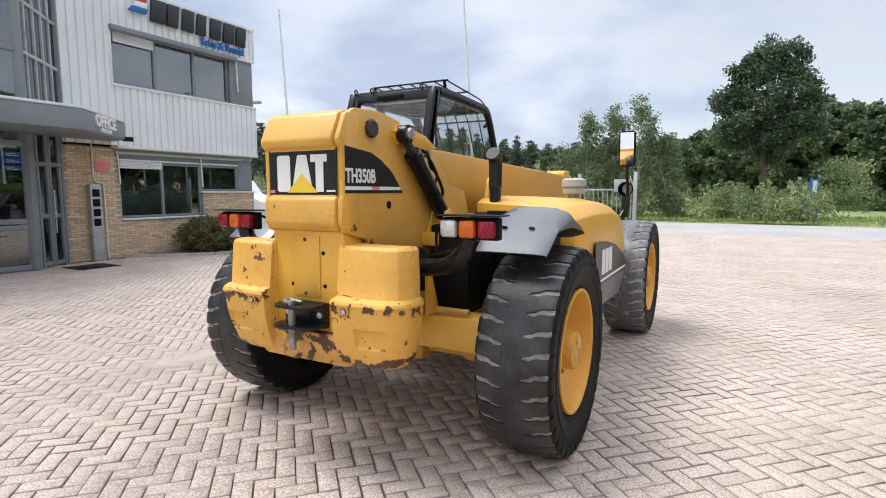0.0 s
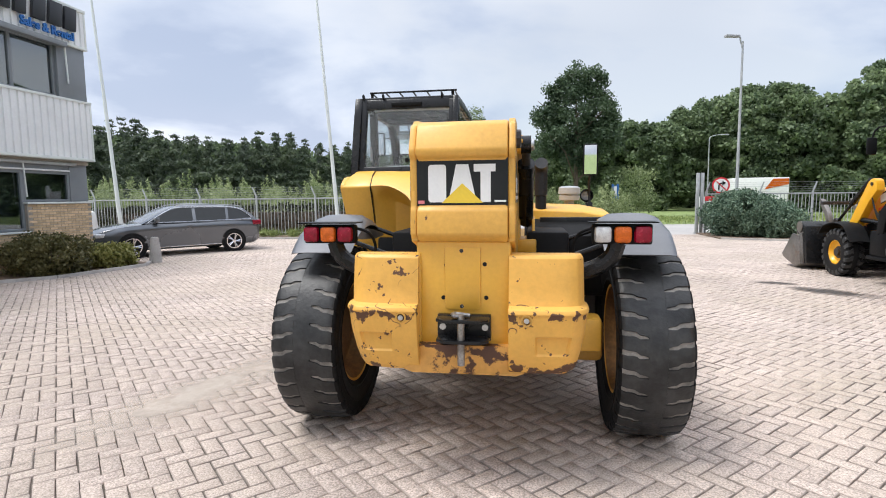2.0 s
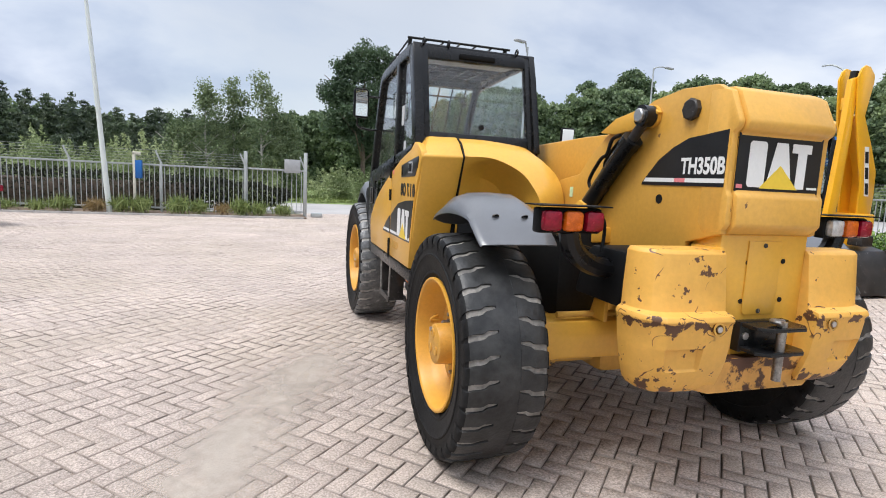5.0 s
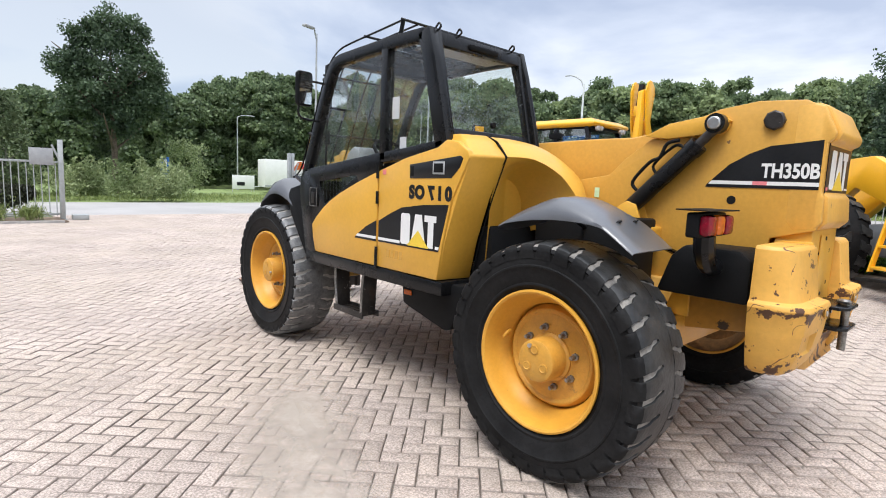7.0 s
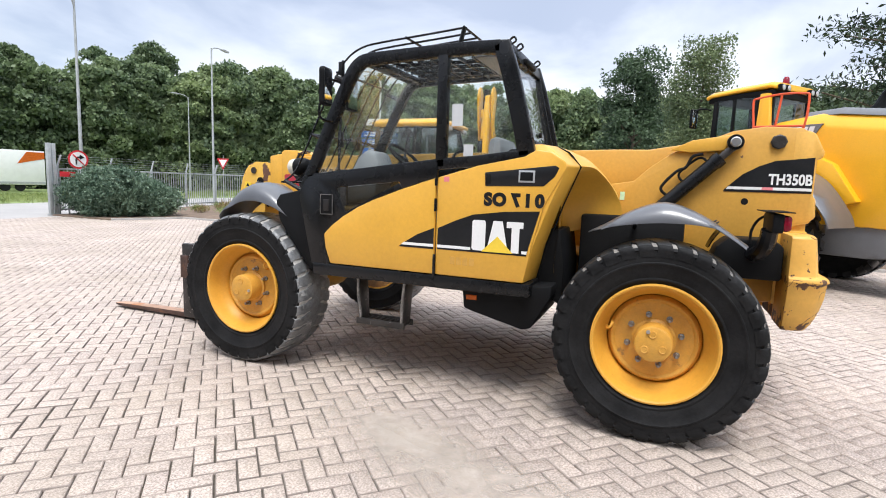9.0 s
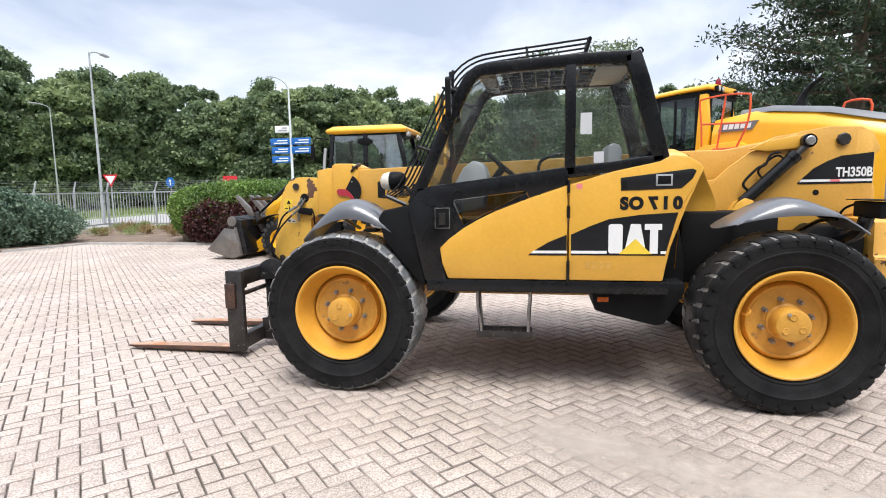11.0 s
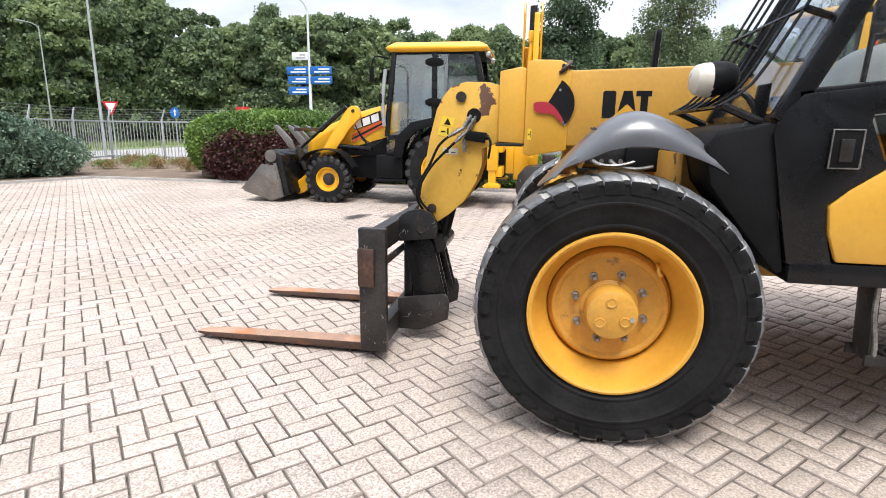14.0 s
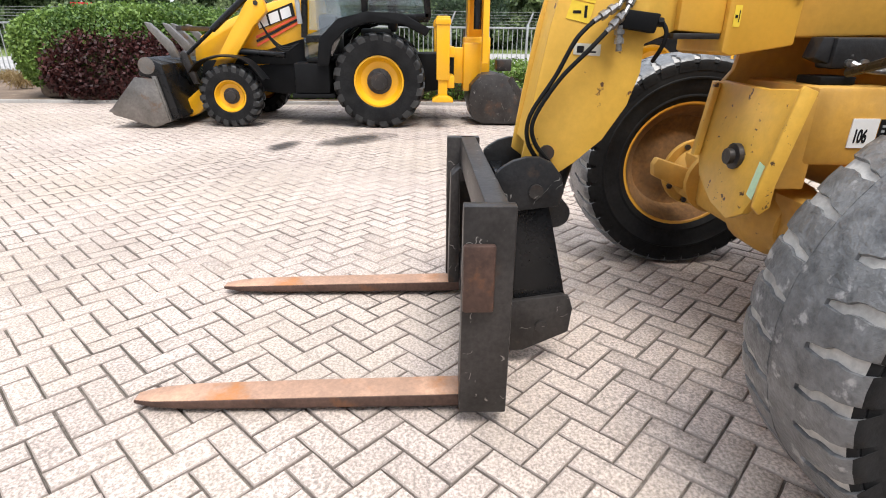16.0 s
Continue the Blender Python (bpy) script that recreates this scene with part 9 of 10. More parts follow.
# cab
for x in (0.42, 1.70):
    bm = bmesh.new()
    for pts, w in ((([(5.02, 1.30), (4.98, 1.8), (4.86, 2.88)]), 0.09), (([(4.08, 1.55), (4.08, 2.90)]), 0.10), (([(3.12, 1.60), (3.16, 2.2), (3.30, 2.88)]), 0.10), (([(5.0, 1.28), (4.6, 1.30), (4.3, 1.55), (3.1, 1.62)]), 0.10)):
        bar(bm, pts, w, 0.08, x)
    part("cab_pillar_frame", bm, M_BLK, BH_, "black cab pillars")
    bm = bmesh.new()
    prism(bm, [(4.62, 1.0), (5.03, 1.0), (5.03, 1.32), (4.32, 1.60), (4.45, 1.3)], "x", x + 0.01, x + 0.06, 0.01)
    part("door_lower", bm, M_GLD, BH_)
    for pts in ([(4.94, 1.42), (4.82, 2.84), (4.13, 2.84), (4.13, 1.66), (4.4, 1.58), (4.7, 1.4)], [(4.03, 1.66), (4.03, 2.84), (3.34, 2.84), (3.18, 1.68)]):
        bm = bmesh.new()
        prism(bm, pts, "x", x + 0.035, x + 0.042)
        g = part("cab_window", bm, M_GLB, BH_, "clear cab window")
        g.visible_shadow = False
    for z in (1.95, 2.68):
        bm = bmesh.new()
        prism(bm, [(4.25, z - 0.04), (4.25, z + 0.04), (4.16, z + 0.075), (4.0, z + 0.075), (3.91, z + 0.04), (3.91, z - 0.04), (4.0, z - 0.075), (4.16, z - 0.075)], "x", x - 0.02 if x < 1 else x + 0.07, x + 0.01 if x < 1 else x + 0.10, 0.01)
        part("door_hinge", bm, M_PLA, BH_)
for y, z0, z1, dy in ((5.0, 1.35, 2.86, -0.13), (3.13, 1.65, 2.86, 0.16)):
    bm = bmesh.new()
    loft(bm, [[(0.48, y, z0), (1.72, y, z0), (1.72, y + 0.008, z0), (0.48, y + 0.008, z0)], [(0.48, y + dy, z1), (1.72, y + dy, z1), (1.72, y + dy + 0.008, z1), (0.48, y + dy + 0.008, z1)]])
    g = part("cab_screen", bm, M_GLB, BH_, "clear cab screen")
    g.visible_shadow = False
bm = bmesh.new()
loft(bm, [[(x0, y0, z), (x1, y0, z), (x1, y1, z), (x0, y1, z)] for x0, x1, y0, y1, z in ((0.42, 1.78, 3.18, 4.92, 2.86), (0.36, 1.84, 3.08, 5.0, 2.90), (0.36, 1.84, 3.08, 5.0, 2.96), (0.50, 1.70, 3.25, 4.85, 3.05))], 0.02)
part("cab_roof", bm, M_JCB, BH_, "yellow cab roof")
bm = bmesh.new()
box(bm, 0.44, 1.76, 3.15, 4.95, 2.82, 2.865, 0.01)
part("roof_lining", bm, M_PLA, BH_)
for x in (0.55, 0.68, 1.5, 1.63):
    for y in (3.10,):
        bm = bmesh.new()
        lathe(bm, [(0.0, -0.05), (0.05, -0.04), (0.055, 0.02), (0, 0.03)], "y", 14, Matrix.Translation((x, y, 2.83)))
        part("work_lamp", bm, M_CLR, BH_)
bm = bmesh.new()
box(bm, 0.8, 1.4, 3.7, 4.2, 1.3, 1.45, 0.05)
box(bm, 0.82, 1.38, 3.62, 3.76, 1.4, 2.05, 0.05)
part("seat", bm, M_PLA, BH_)
bm = bmesh.new()
box(bm, 0.75, 1.45, 4.55, 4.85, 1.05, 1.65, 0.06)
part("dashboard", bm, M_PLA, BH_)
bm = bmesh.new()
tube(bm, [(0.40, 5.06, 1.5), (0.36, 5.08, 2.0), (0.38, 5.02, 2.55)], 0.036, 12)
part("exhaust", bm, M_GRYP, BH_, "grey exhaust stack beside the cab")
bm = bmesh.new()
tube(bm, curve_pts([(0.42, 4.95, 2.75), (0.15, 5.15, 2.75), (0.08, 5.2, 2.55)], 3), 0.015, 6)
part("mirror_arm", bm, M_PLA, BH_)
for x0, x1, y0, z0, z1 in ((0.0, 0.16, 5.17, 2.28, 2.58), (0.28, 0.42, 5.08, 1.92, 2.1)):
    bm = bmesh.new()
    box(bm, x0, x1, y0, y0 + 0.05, z0, z1, 0.02)
    part("mirror", bm, M_PLA, BH_)
# loader arms, bucket and folded forks
for x in (0.42, 1.62):
    bm = bmesh.new()
    prism(bm, flat_curve([(5.56, 1.66), (5.60, 1.84), (5.70, 1.88), (5.82, 1.82), (5.98, 1.60), (6.30, 1.12), (6.62, 0.64), (6.98, 0.34)], 3) + [(7.02, 0.20), (6.92, 0.10), (6.78, 0.16), (6.45, 0.50), (6.10, 1.0), (5.78, 1.44)], "x", x, x + 0.14, 0.015)
    arm_ = part("loader_arm", bm, M_JCB, BH_, "yellow loader arm")
    for yy, zz in ((5.70, 1.78), (6.40, 0.82), (6.90, 0.20)):
        bm = bmesh.new()
        tube(bm, [(x - 0.015, yy, zz), (x + 0.155, yy, zz)], 0.035, 12)
        part("pivot_pin", bm, M_STL, arm_)
    bm = bmesh.new()
    tube(bm, [(x + 0.07, 5.35, 1.05), (x + 0.07, 6.1, 1.10)], 0.05, 12)
    part("lift_ram", bm, M_BLK, BH_)
    bm = bmesh.new()
    tube(bm, [(x + 0.07, 5.86, 1.86), (x + 0.07, 6.42, 1.40)], 0.050, 12)
    tube(bm, [(x + 0.07, 6.42, 1.40), (x + 0.07, 6.86, 1.04)], 0.028, 10)
    part("bucket_ram", bm, M_BLK, BH_, "black bucket ram along the arm")
    bm = bmesh.new()
    prism(bm, [(6.72, 0.62), (6.80, 0.60), (6.98, 1.04), (6.90, 1.10), (6.84, 1.06)], "x", x + 0.02, x + 0.12, 0.008)
    part("bellcrank", bm, M_STL, BH_)
    bm = bmesh.new()
    for k in range(3):
        tube(bm, curve_pts([(x - 0.01 - 0.012 * k, 5.10, 1.22), (x - 0.02 - 0.012 * k, 5.32, 1.16 - 0.03 * k), (x - 0.02, 5.52, 1.30 - 0.02 * k), (x - 0.01, 5.66, 1.52)], 4), 0.012, 6)
    part("arm_hose", bm, M_HOSE, BH_)
# the maker's mark: white slanted blocks on a dark ground over red stripes, rising towards the cab
bm = bmesh.new()
prism(bm, [(5.74, 1.41), (5.17, 1.615), (5.20, 1.80), (5.77, 1.59)], "x", 0.606, 0.618)
mk_ = part("maker_plate", bm, M_DEC, BH_, "dark maker's panel with white slanted blocks")
for k in range(3):
    y0, z0 = 5.735 - 0.182 * k, 1.425 + 0.0655 * k
    bm = bmesh.new()
    prism(bm, [(y0, z0), (y0 - 0.15, z0 + 0.054), (y0 - 0.125, z0 + 0.195), (y0 + 0.025, z0 + 0.141)], "x", 0.600, 0.6055)
    part("mark_block", bm, M_WHT, mk_)
for k in range(3):
    bm = bmesh.new()
    prism(bm, [(5.80, 1.16 + 0.06 * k), (5.13, 1.50 + 0.045 * k), (5.13, 1.535 + 0.045 * k), (5.80, 1.20 + 0.06 * k)], "x", 0.608, 0.617)
    part("side_stripe", bm, M_RAIL if k != 1 else M_DEC, BH_)
bm = bmesh.new()
side = [(7.14, 0.72), (7.42, 0.74), (7.86, 0.27), (7.82, 0.20), (7.25, 0.03), (7.02, 0.12)]
prism(bm, side, "x", -0.12, -0.09, 0.005)
prism(bm, side, "x", 2.29, 2.32, 0.005)
prism(bm, [(7.12, 0.76), (7.18, 0.76), (7.12, 0.30), (7.28, 0.09), (7.86, 0.29), (7.90, 0.25), (7.25, 0.015), (7.0, 0.11), (7.05, 0.4)], "x", -0.1, 2.3, 0.004)
part("loader_bucket", bm, M_BKT, BH_, "worn bare steel loader bucket")
bm = bmesh.new()
prism(bm, [(6.88, 0.15), (7.0, 0.12), (7.12, 0.70), (7.38, 0.76), (7.34, 0.96), (7.22, 1.02), (7.02, 0.92)], "x", -0.06, 2.26, 0.015)
bb_ = part("bucket_hitch", bm, M_BLK, BH_, "black bucket hitch frame")
# a thin disc added for the round pale worn patch
bm = bmesh.new()
lathe(bm, [(0.12, 0.0), (0.12, 0.008), (0.0, 0.009)], "x", 20, at(pose(0, 0, 0, 0, 0, 180), -0.061, 7.24, 0.90))
part("pivot_disc", bm, M_BKT, bb_)
for x in (0.35, 0.95, 1.25, 1.85):
    bm = bmesh.new()
    prism(bm, [(6.92, 1.0), (7.04, 1.0), (7.10, 1.12), (7.32, 1.40), (7.36, 1.50), (7.28, 1.48), (7.02, 1.22)], "x", x, x + 0.09, 0.006)
    part("folded_fork", bm, M_BKT, BH_)
bm = bmesh.new()
box(bm, 0.1, 2.1, 6.72, 6.80, 1.38, 1.45, 0.01)
part("fork_bar", bm, M_STL, BH_)
# stabilisers and rear arm
for x in (0.02, 1.98):
    bm = bmesh.new()
    box(bm, x, x + 0.20, 2.80, 3.00, 0.72, 1.62, 0.015)
    box(bm, x - 0.015, x + 0.215, 2.785, 3.015, 1.50, 1.58, 0.008)
    leg = part("stabiliser_leg", bm, M_JCB, BH_)
    bm = bmesh.new()
    box(bm, x + 0.03, x + 0.17, 2.83, 2.97, 0.46, 0.74, 0.01)
    part("inner_leg", bm, M_JCB, leg)
    bm = bmesh.new()
    prism(bm, [(2.74, 0.40), (3.06, 0.40), (3.06, 0.45), (2.96, 0.50), (2.84, 0.50), (2.74, 0.45)], "x", x - 0.05, x + 0.25, 0.01)
    part("foot", bm, M_JCB, leg)
bm = bmesh.new()
box(bm, 0.1, 2.1, 2.72, 2.86, 0.6, 0.78, 0.01)
box(bm, 0.1, 2.1, 2.72, 2.86, 1.05, 1.2, 0.01)
box(bm, 0.75, 1.05, 2.45, 2.80, 0.62, 1.18, 0.02)
box(bm, 0.70, 1.10, 2.25, 2.55, 0.5, 1.25, 0.03)
part("kingpost", bm, M_JCB, BH_)
bm = bmesh.new()
box(bm, 1.0, 1.46, 2.08, 2.52, 0.62, 1.34, 0.03)
part("slew_block", bm, M_JCB, BH_)
# the boom is slewed to the side: two cheeks with rams and the folded dipper between them
for y in (2.12, 2.435):
    bm = bmesh.new()
    prism(bm, [(0.66, 3.55), (0.72, 3.70), (0.80, 3.755), (0.90, 3.74), (1.02, 3.62), (1.03, 3.50), (0.93, 2.95), (1.17, 2.50), (1.37, 2.07), (1.40, 1.70), (1.38, 1.20), (1.07, 1.20), (1.05, 1.85), (0.85, 2.50), (0.74, 2.95)], "y", y, y + 0.035, 0.008)
    part("boom_cheek", bm, M_JCB, BH_, "yellow raised backhoe boom")
bm = bmesh.new()
prism(bm, [(0.95, 3.0), (1.12, 2.52), (1.33, 2.05), (1.35, 1.25), (1.31, 1.25), (1.28, 2.0), (1.08, 2.48), (0.91, 2.97)], "y", 2.155, 2.435)
part("boom_plate", bm, M_JCB, BH_)
bm = bmesh.new()
tube(bm, [(0.80, 2.295, 3.68), (0.74, 2.295, 3.18)], 0.065, 14)
part("boom_ram", bm, M_BLK, BH_, "black hydraulic ram")
bm = bmesh.new()
tube(bm, [(0.66, 2.345, 2.55), (0.60, 2.345, 1.45)], 0.062, 14)
part("dipper_ram", bm, M_BLK, BH_, "black hydraulic ram")
bm = bmesh.new()
tube(bm, [(0.745, 2.295, 3.22), (0.70, 2.33, 2.6)], 0.045, 12)
box(bm, 0.66, 0.80, 2.22, 2.37, 3.05, 3.25, 0.02)
part("ram_eye", bm, M_JCB, BH_)
bm = bmesh.new()
prism(bm, [(0.60, 3.52), (0.76, 3.58), (0.74, 2.6), (0.68, 1.6), (0.58, 0.95), (0.42, 0.95), (0.48, 1.6), (0.56, 2.6)], "y", 2.17, 2.27, 0.012)
part("dipper", bm, M_JCB, BH_, "yellow folded dipper arm")
bm = bmesh.new()
prism(bm, [(1.02, 2.46), (1.12, 2.46), (1.27, 1.64), (1.17, 1.64)], "y", 2.116, 2.121)
mk = part("maker_plate", bm, M_WHT, BH_, "white plate with dark blocks")
for k in range(3):
    bm = bmesh.new()
    z = 2.38 - 0.26 * k
    x = 1.075 + (2.46 - z) * 0.183
    prism(bm, [(x - 0.045, z), (x + 0.03, z), (x + 0.065, z - 0.19), (x - 0.01, z - 0.19)], "y", 2.113, 2.117)
    part("mark_block", bm, M_DEC, mk)
bm = bmesh.new()
prism(bm, [(1.66, 0.50), (1.80, 0.74), (2.05, 0.80), (2.30, 0.78), (2.44, 0.62), (2.47, 0.35), (2.40, 0.10), (2.24, 0.03), (1.62, 0.03), (1.52, 0.05), (1.60, 0.22)], "x", 0.35, 1.40, 0.008)
for x in (0.345, 1.38):
    prism(bm, [(1.50, 0.03), (1.62, 0.52), (1.80, 0.77), (1.86, 0.70), (1.70, 0.45), (1.62, 0.03)], "x", x, x + 0.025, 0.004)
box(bm, 0.75, 1.0, 1.75, 2.0, 0.82, 1.0, 0.02)
part("digging_bucket", bm, M_STL, BH_, "dark worn steel ditching bucket")

# ---- the wheel loader ----
WL = thing("wheel_loader", Matrix.Translation((5.75, -3.2, ZG)) @ Matrix.Rotation(radians(-38), 4, "Z") @ Matrix.Translation((-0.12, 3.30, 0)), "large yellow wheel loader with grey bonnet top and orange rails", "wheel loader")
for x, y, o in ((0.12, -3.30, -1), (2.8, -3.30, 1), (0.12, -0.35, -1), (2.8, -0.35, 1)):
    small_wheel(WL, x, y, 0.84, 0.62, 0.42, M_VOL, 20, o)
bm = bmesh.new()
loft(bm, [[(x0, y, z0), (x1, y, z0), (x1, y, zs), (x1 - 0.15, y, zt), (x0 + 0.15, y, zt), (x0, y, zs)] for y, x0, x1, z0, zs, zt in ((-2.85, 0.78, 2.2, 1.1, 2.55, 2.86), (-3.6, 0.76, 2.2, 1.1, 2.74, 2.96), (-4.6, 0.78, 2.18, 1.1, 2.62, 2.86), (-5.6, 0.84, 2.12, 1.0, 2.35, 2.62), (-6.2, 0.95, 2.0, 0.9, 2.0, 2.3))], 0.04)
part("bonnet", bm, M_VOL, WL, "yellow engine bonnet")
bm = bmesh.new()
loft(bm, [[(x0, y, z), (x1, y, z), (x1 - 0.12, y, z + 0.12), (x0 + 0.12, y, z + 0.12)] for y, x0, x1, z in ((-3.3, 0.95, 2.05, 2.90), (-3.9, 0.86, 2.12, 2.92), (-4.8, 0.86, 2.10, 2.80), (-5.7, 0.92, 2.04, 2.56), (-6.3, 1.0, 1.95, 2.22))], 0.03)
part("bonnet_top", bm, M_VGR, WL, "grey bonnet top")
bm = bmesh.new()
loft(bm, [[(1.42 + r * math.cos(a), y + r * 0.8 * math.sin(a), z) for a in [2 * math.pi * k / 12 for k in range(12)]] for y, z, r in ((-4.2, 2.80, 0.17), (-4.2, 3.0, 0.16), (-4.23, 3.12, 0.10), (-4.28, 3.25, 0.085), (-4.38, 3.38, 0.085), (-4.52, 3.48, 0.08))], 0.0)
part("exhaust", bm, M_PLA, WL, "black swept exhaust stack")
for x0 in (-0.25, 2.35):
    bm = bmesh.new()
    arch(bm, [(-2.15, 1.35), (-2.35, 1.75), (-2.8, 2.05), (-3.4, 2.08), (-3.95, 1.85), (-4.35, 1.35), (-4.45, 1.1)], [x0, x0 + 0.03, x0 + 0.4, x0 + 0.76, x0 + 0.80], (0.12, 0.02, 0, 0.0, 0.0), 0, 0.03)
    part("mudguard", bm, M_FEN, WL, "dark grey rear mudguard", 50)
bm = bmesh.new()
prism(bm, [(-2.2, 1.5), (-2.3, 2.0), (-2.75, 2.35), (-3.4, 2.4), (-4.0, 2.1), (-4.4, 1.5), (-4.1, 1.4), (-3.7, 1.9), (-3.0, 2.05), (-2.5, 1.8)], "x", 0.62, 0.84, 0.03)
part("side_panel", bm, M_VOL, WL)
bm = bmesh.new()
prism(bm, [(-3.0, 2.60), (-3.05, 2.77), (-3.72, 2.77), (-3.62, 2.60)], "x", 0.742, 0.79)
vp = part("maker_plate", bm, M_VGR, WL, "grey maker's panel with pale blocks")
for k in range(5):
    bm = bmesh.new()
    prism(bm, [(-3.09 - 0.105 * k, 2.64), (-3.11 - 0.105 * k, 2.735), (-3.19 - 0.105 * k, 2.735), (-3.17 - 0.105 * k, 2.64)], "x", 0.736, 0.743)
    part("mark_block", bm, M_WHT, vp)
# cab
for x in (0.84, 2.08):
    bm = bmesh.new()
    prism(bm, [(-1.60, 1.6), (-1.66, 3.35), (-1.74, 3.35), (-1.70, 1.6)], "x", x, x + 0.08, 0.01)
    part("cab_pillar", bm, M_PLA, WL, "black front cab pillar")
    bm = bmesh.new()
    prism(bm, [(-2.50, 1.7), (-2.58, 3.40), (-2.74, 3.40), (-2.80, 2.6), (-2.76, 1.7)], "x", x - 0.02, x + 0.10, 0.015)
    part("cab_pillar", bm, M_VOL, WL, "yellow rear cab pillar")
bm = bmesh.new()
loft(bm, [[(0.98, y, z), (2.06, y, z), (2.20, y, z - 0.06), (2.20, y, z - 0.12), (0.86, y, z - 0.12), (0.86, y, z - 0.06)] for y, z in ((-1.46, 3.52), (-1.55, 3.56), (-2.1, 3.60), (-2.72, 3.62), (-2.84, 3.59))], 0.025)
part("cab_roof", bm, M_VOL, WL, "yellow cab roof")
bm = bmesh.new()
box(bm, 0.90, 2.16, -2.80, -1.50, 3.34, 3.47, 0.02)
part("roof_edge", bm, M_PLA, WL, "black roof lining and gutter")
for x in (0.95, 1.12, 1.92, 2.08):
    bm = bmesh.new()
    box(bm, x - 0.065, x + 0.065, -2.92, -2.84, 3.43, 3.55, 0.02)
    lamp_ = part("work_lamp", bm, M_PLA, WL, "black work lamp with a clear lens")
    bm = bmesh.new()
    lathe(bm, [(0.05, 0.0), (0.048, 0.012), (0.02, 0.02), (0, 0.021)], "y", 14, Matrix.Translation((x, -2.918, 3.49)) @ Matrix.Rotation(math.pi, 4, "Z"))
    part("lens", bm, M_CLR, lamp_)
bm = bmesh.new()
lathe(bm, [(0.06, 0), (0.06, 0.02), (0.05, 0.11), (0.03, 0.14), (0, 0.145)], "z", 16, Matrix.Translation((1.32, -2.74, 3.60)))
part("beacon", bm, M_RED, WL)
bm = bmesh.new()
box(bm, 0.84, 2.16, -2.74, -1.64, 1.45, 1.80, 0.04)
prism(bm, [(-2.5, 1.8), (-2.5, 2.35), (-2.2, 2.30), (-1.9, 1.8)], "x", 0.88, 1.05, 0.03)
prism(bm, [(-1.95, 1.8), (-1.78, 1.8), (-1.74, 2.45), (-1.86, 2.50)], "x", 1.3, 1.7, 0.03)
part("cab_tub", bm, M_PLA, WL, "dark cab interior")
bm = bmesh.new()
box(bm, 1.25, 1.75, -2.50, -2.38, 2.05, 2.85, 0.05)
box(bm, 1.25, 1.75, -2.42, -1.98, 1.98, 2.14, 0.05)
box(bm, 1.38, 1.62, -2.47, -2.39, 2.85, 3.05, 0.04)
part("seat", bm, M_DEC, WL, "black driver's seat")
bm = bmesh.new()
tube(bm, [(1.5 + 0.19 * math.cos(2 * math.pi * k / 20), -1.92 + 0.13 * math.sin(2 * math.pi * k / 20), 2.56 + 0.13 * math.sin(2 * math.pi * k / 20)) for k in range(21)], 0.015, 6, caps=False)
tube(bm, [(1.5, -1.84, 2.45), (1.5, -1.92, 2.56), (1.5, -1.80, 2.3)], 0.02, 6)
part("steering_wheel", bm, M_DEC, WL)
for x in (0.86, 2.13):
    bm = bmesh.new()
    box(bm, x, x + 0.01, -2.52, -1.72, 1.80, 3.36)
    g = part("cab_window", bm, M_GLW, WL, "tinted cab window")
    g.visible_shadow = False
    bm = bmesh.new()
    box(bm, x - 0.02, x + 0.03, -2.10, -2.05, 1.80, 3.34, 0.005)
    box(bm, x - 0.02, x + 0.03, -2.52, -1.72, 2.28, 2.33, 0.005)
    box(bm, x - 0.02, x + 0.03, -2.54, -2.49, 1.80, 3.36, 0.005)
    part("door_frame", bm, M_PLA, WL)
for y, z0 in ((-2.77, 2.60), (-1.68, 1.85)):
    bm = bmesh.new()
    box(bm, 0.92, 2.08, y, y + 0.01, z0, 3.34)
    g = part("cab_screen", bm, M_GLW, WL)
    g.visible_shadow = False
    bm = bmesh.new()
    box(bm, 0.90, 2.10, y - 0.012, y + 0.022, z0 - 0.06, z0, 0.005)
    box(bm, 0.92, 0.97, y - 0.012, y + 0.022, z0, 3.34, 0.005)
    box(bm, 2.03, 2.08, y - 0.012, y + 0.022, z0, 3.34, 0.005)
    part("screen_frame", bm, M_PLA, WL)
bm = bmesh.new()
tube(bm, curve_pts([(0.86, -1.60, 3.20), (0.70, -1.52, 3.22), (0.56, -1.46, 3.18)], 3), 0.016, 8)
arm_ = part("mirror_arm", bm, M_PLA, WL)
bm = bmesh.new()
box(bm, 0.42, 0.62, -1.50, -1.44, 2.82, 3.20, 0.025)
part("mirror_housing", bm, M_PLA, arm_)
bm = bmesh.new()
box(bm, 0.44, 0.60, -1.506, -1.500, 2.85, 3.17, 0.002)
part("mirror_glass", bm, M_MIR, arm_)
# rails, platform and ladder
bm = bmesh.new()
for pts in ([(0.13, -2.95, 2.30), (0.11, -2.94, 2.72), (0.11, -2.90, 3.12), (0.11, -2.97, 3.19), (0.11, -3.37, 3.22), (0.11, -3.72, 3.19), (0.11, -3.79, 3.12), (0.11, -3.76, 2.68), (0.11, -3.58, 2.24)], [(0.11, -2.94, 2.72), (0.11, -3.76, 2.68)], [(0.11, -3.37, 3.22), (0.11, -3.28, 2.5), (0.11, -3.24, 2.24)]):
    tube(bm, curve_pts(pts, 3) if len(pts) > 3 else pts, 0.018, 8)
part("guard_rail", bm, M_RAIL, WL, "orange-red guard rail")
bm = bmesh.new()
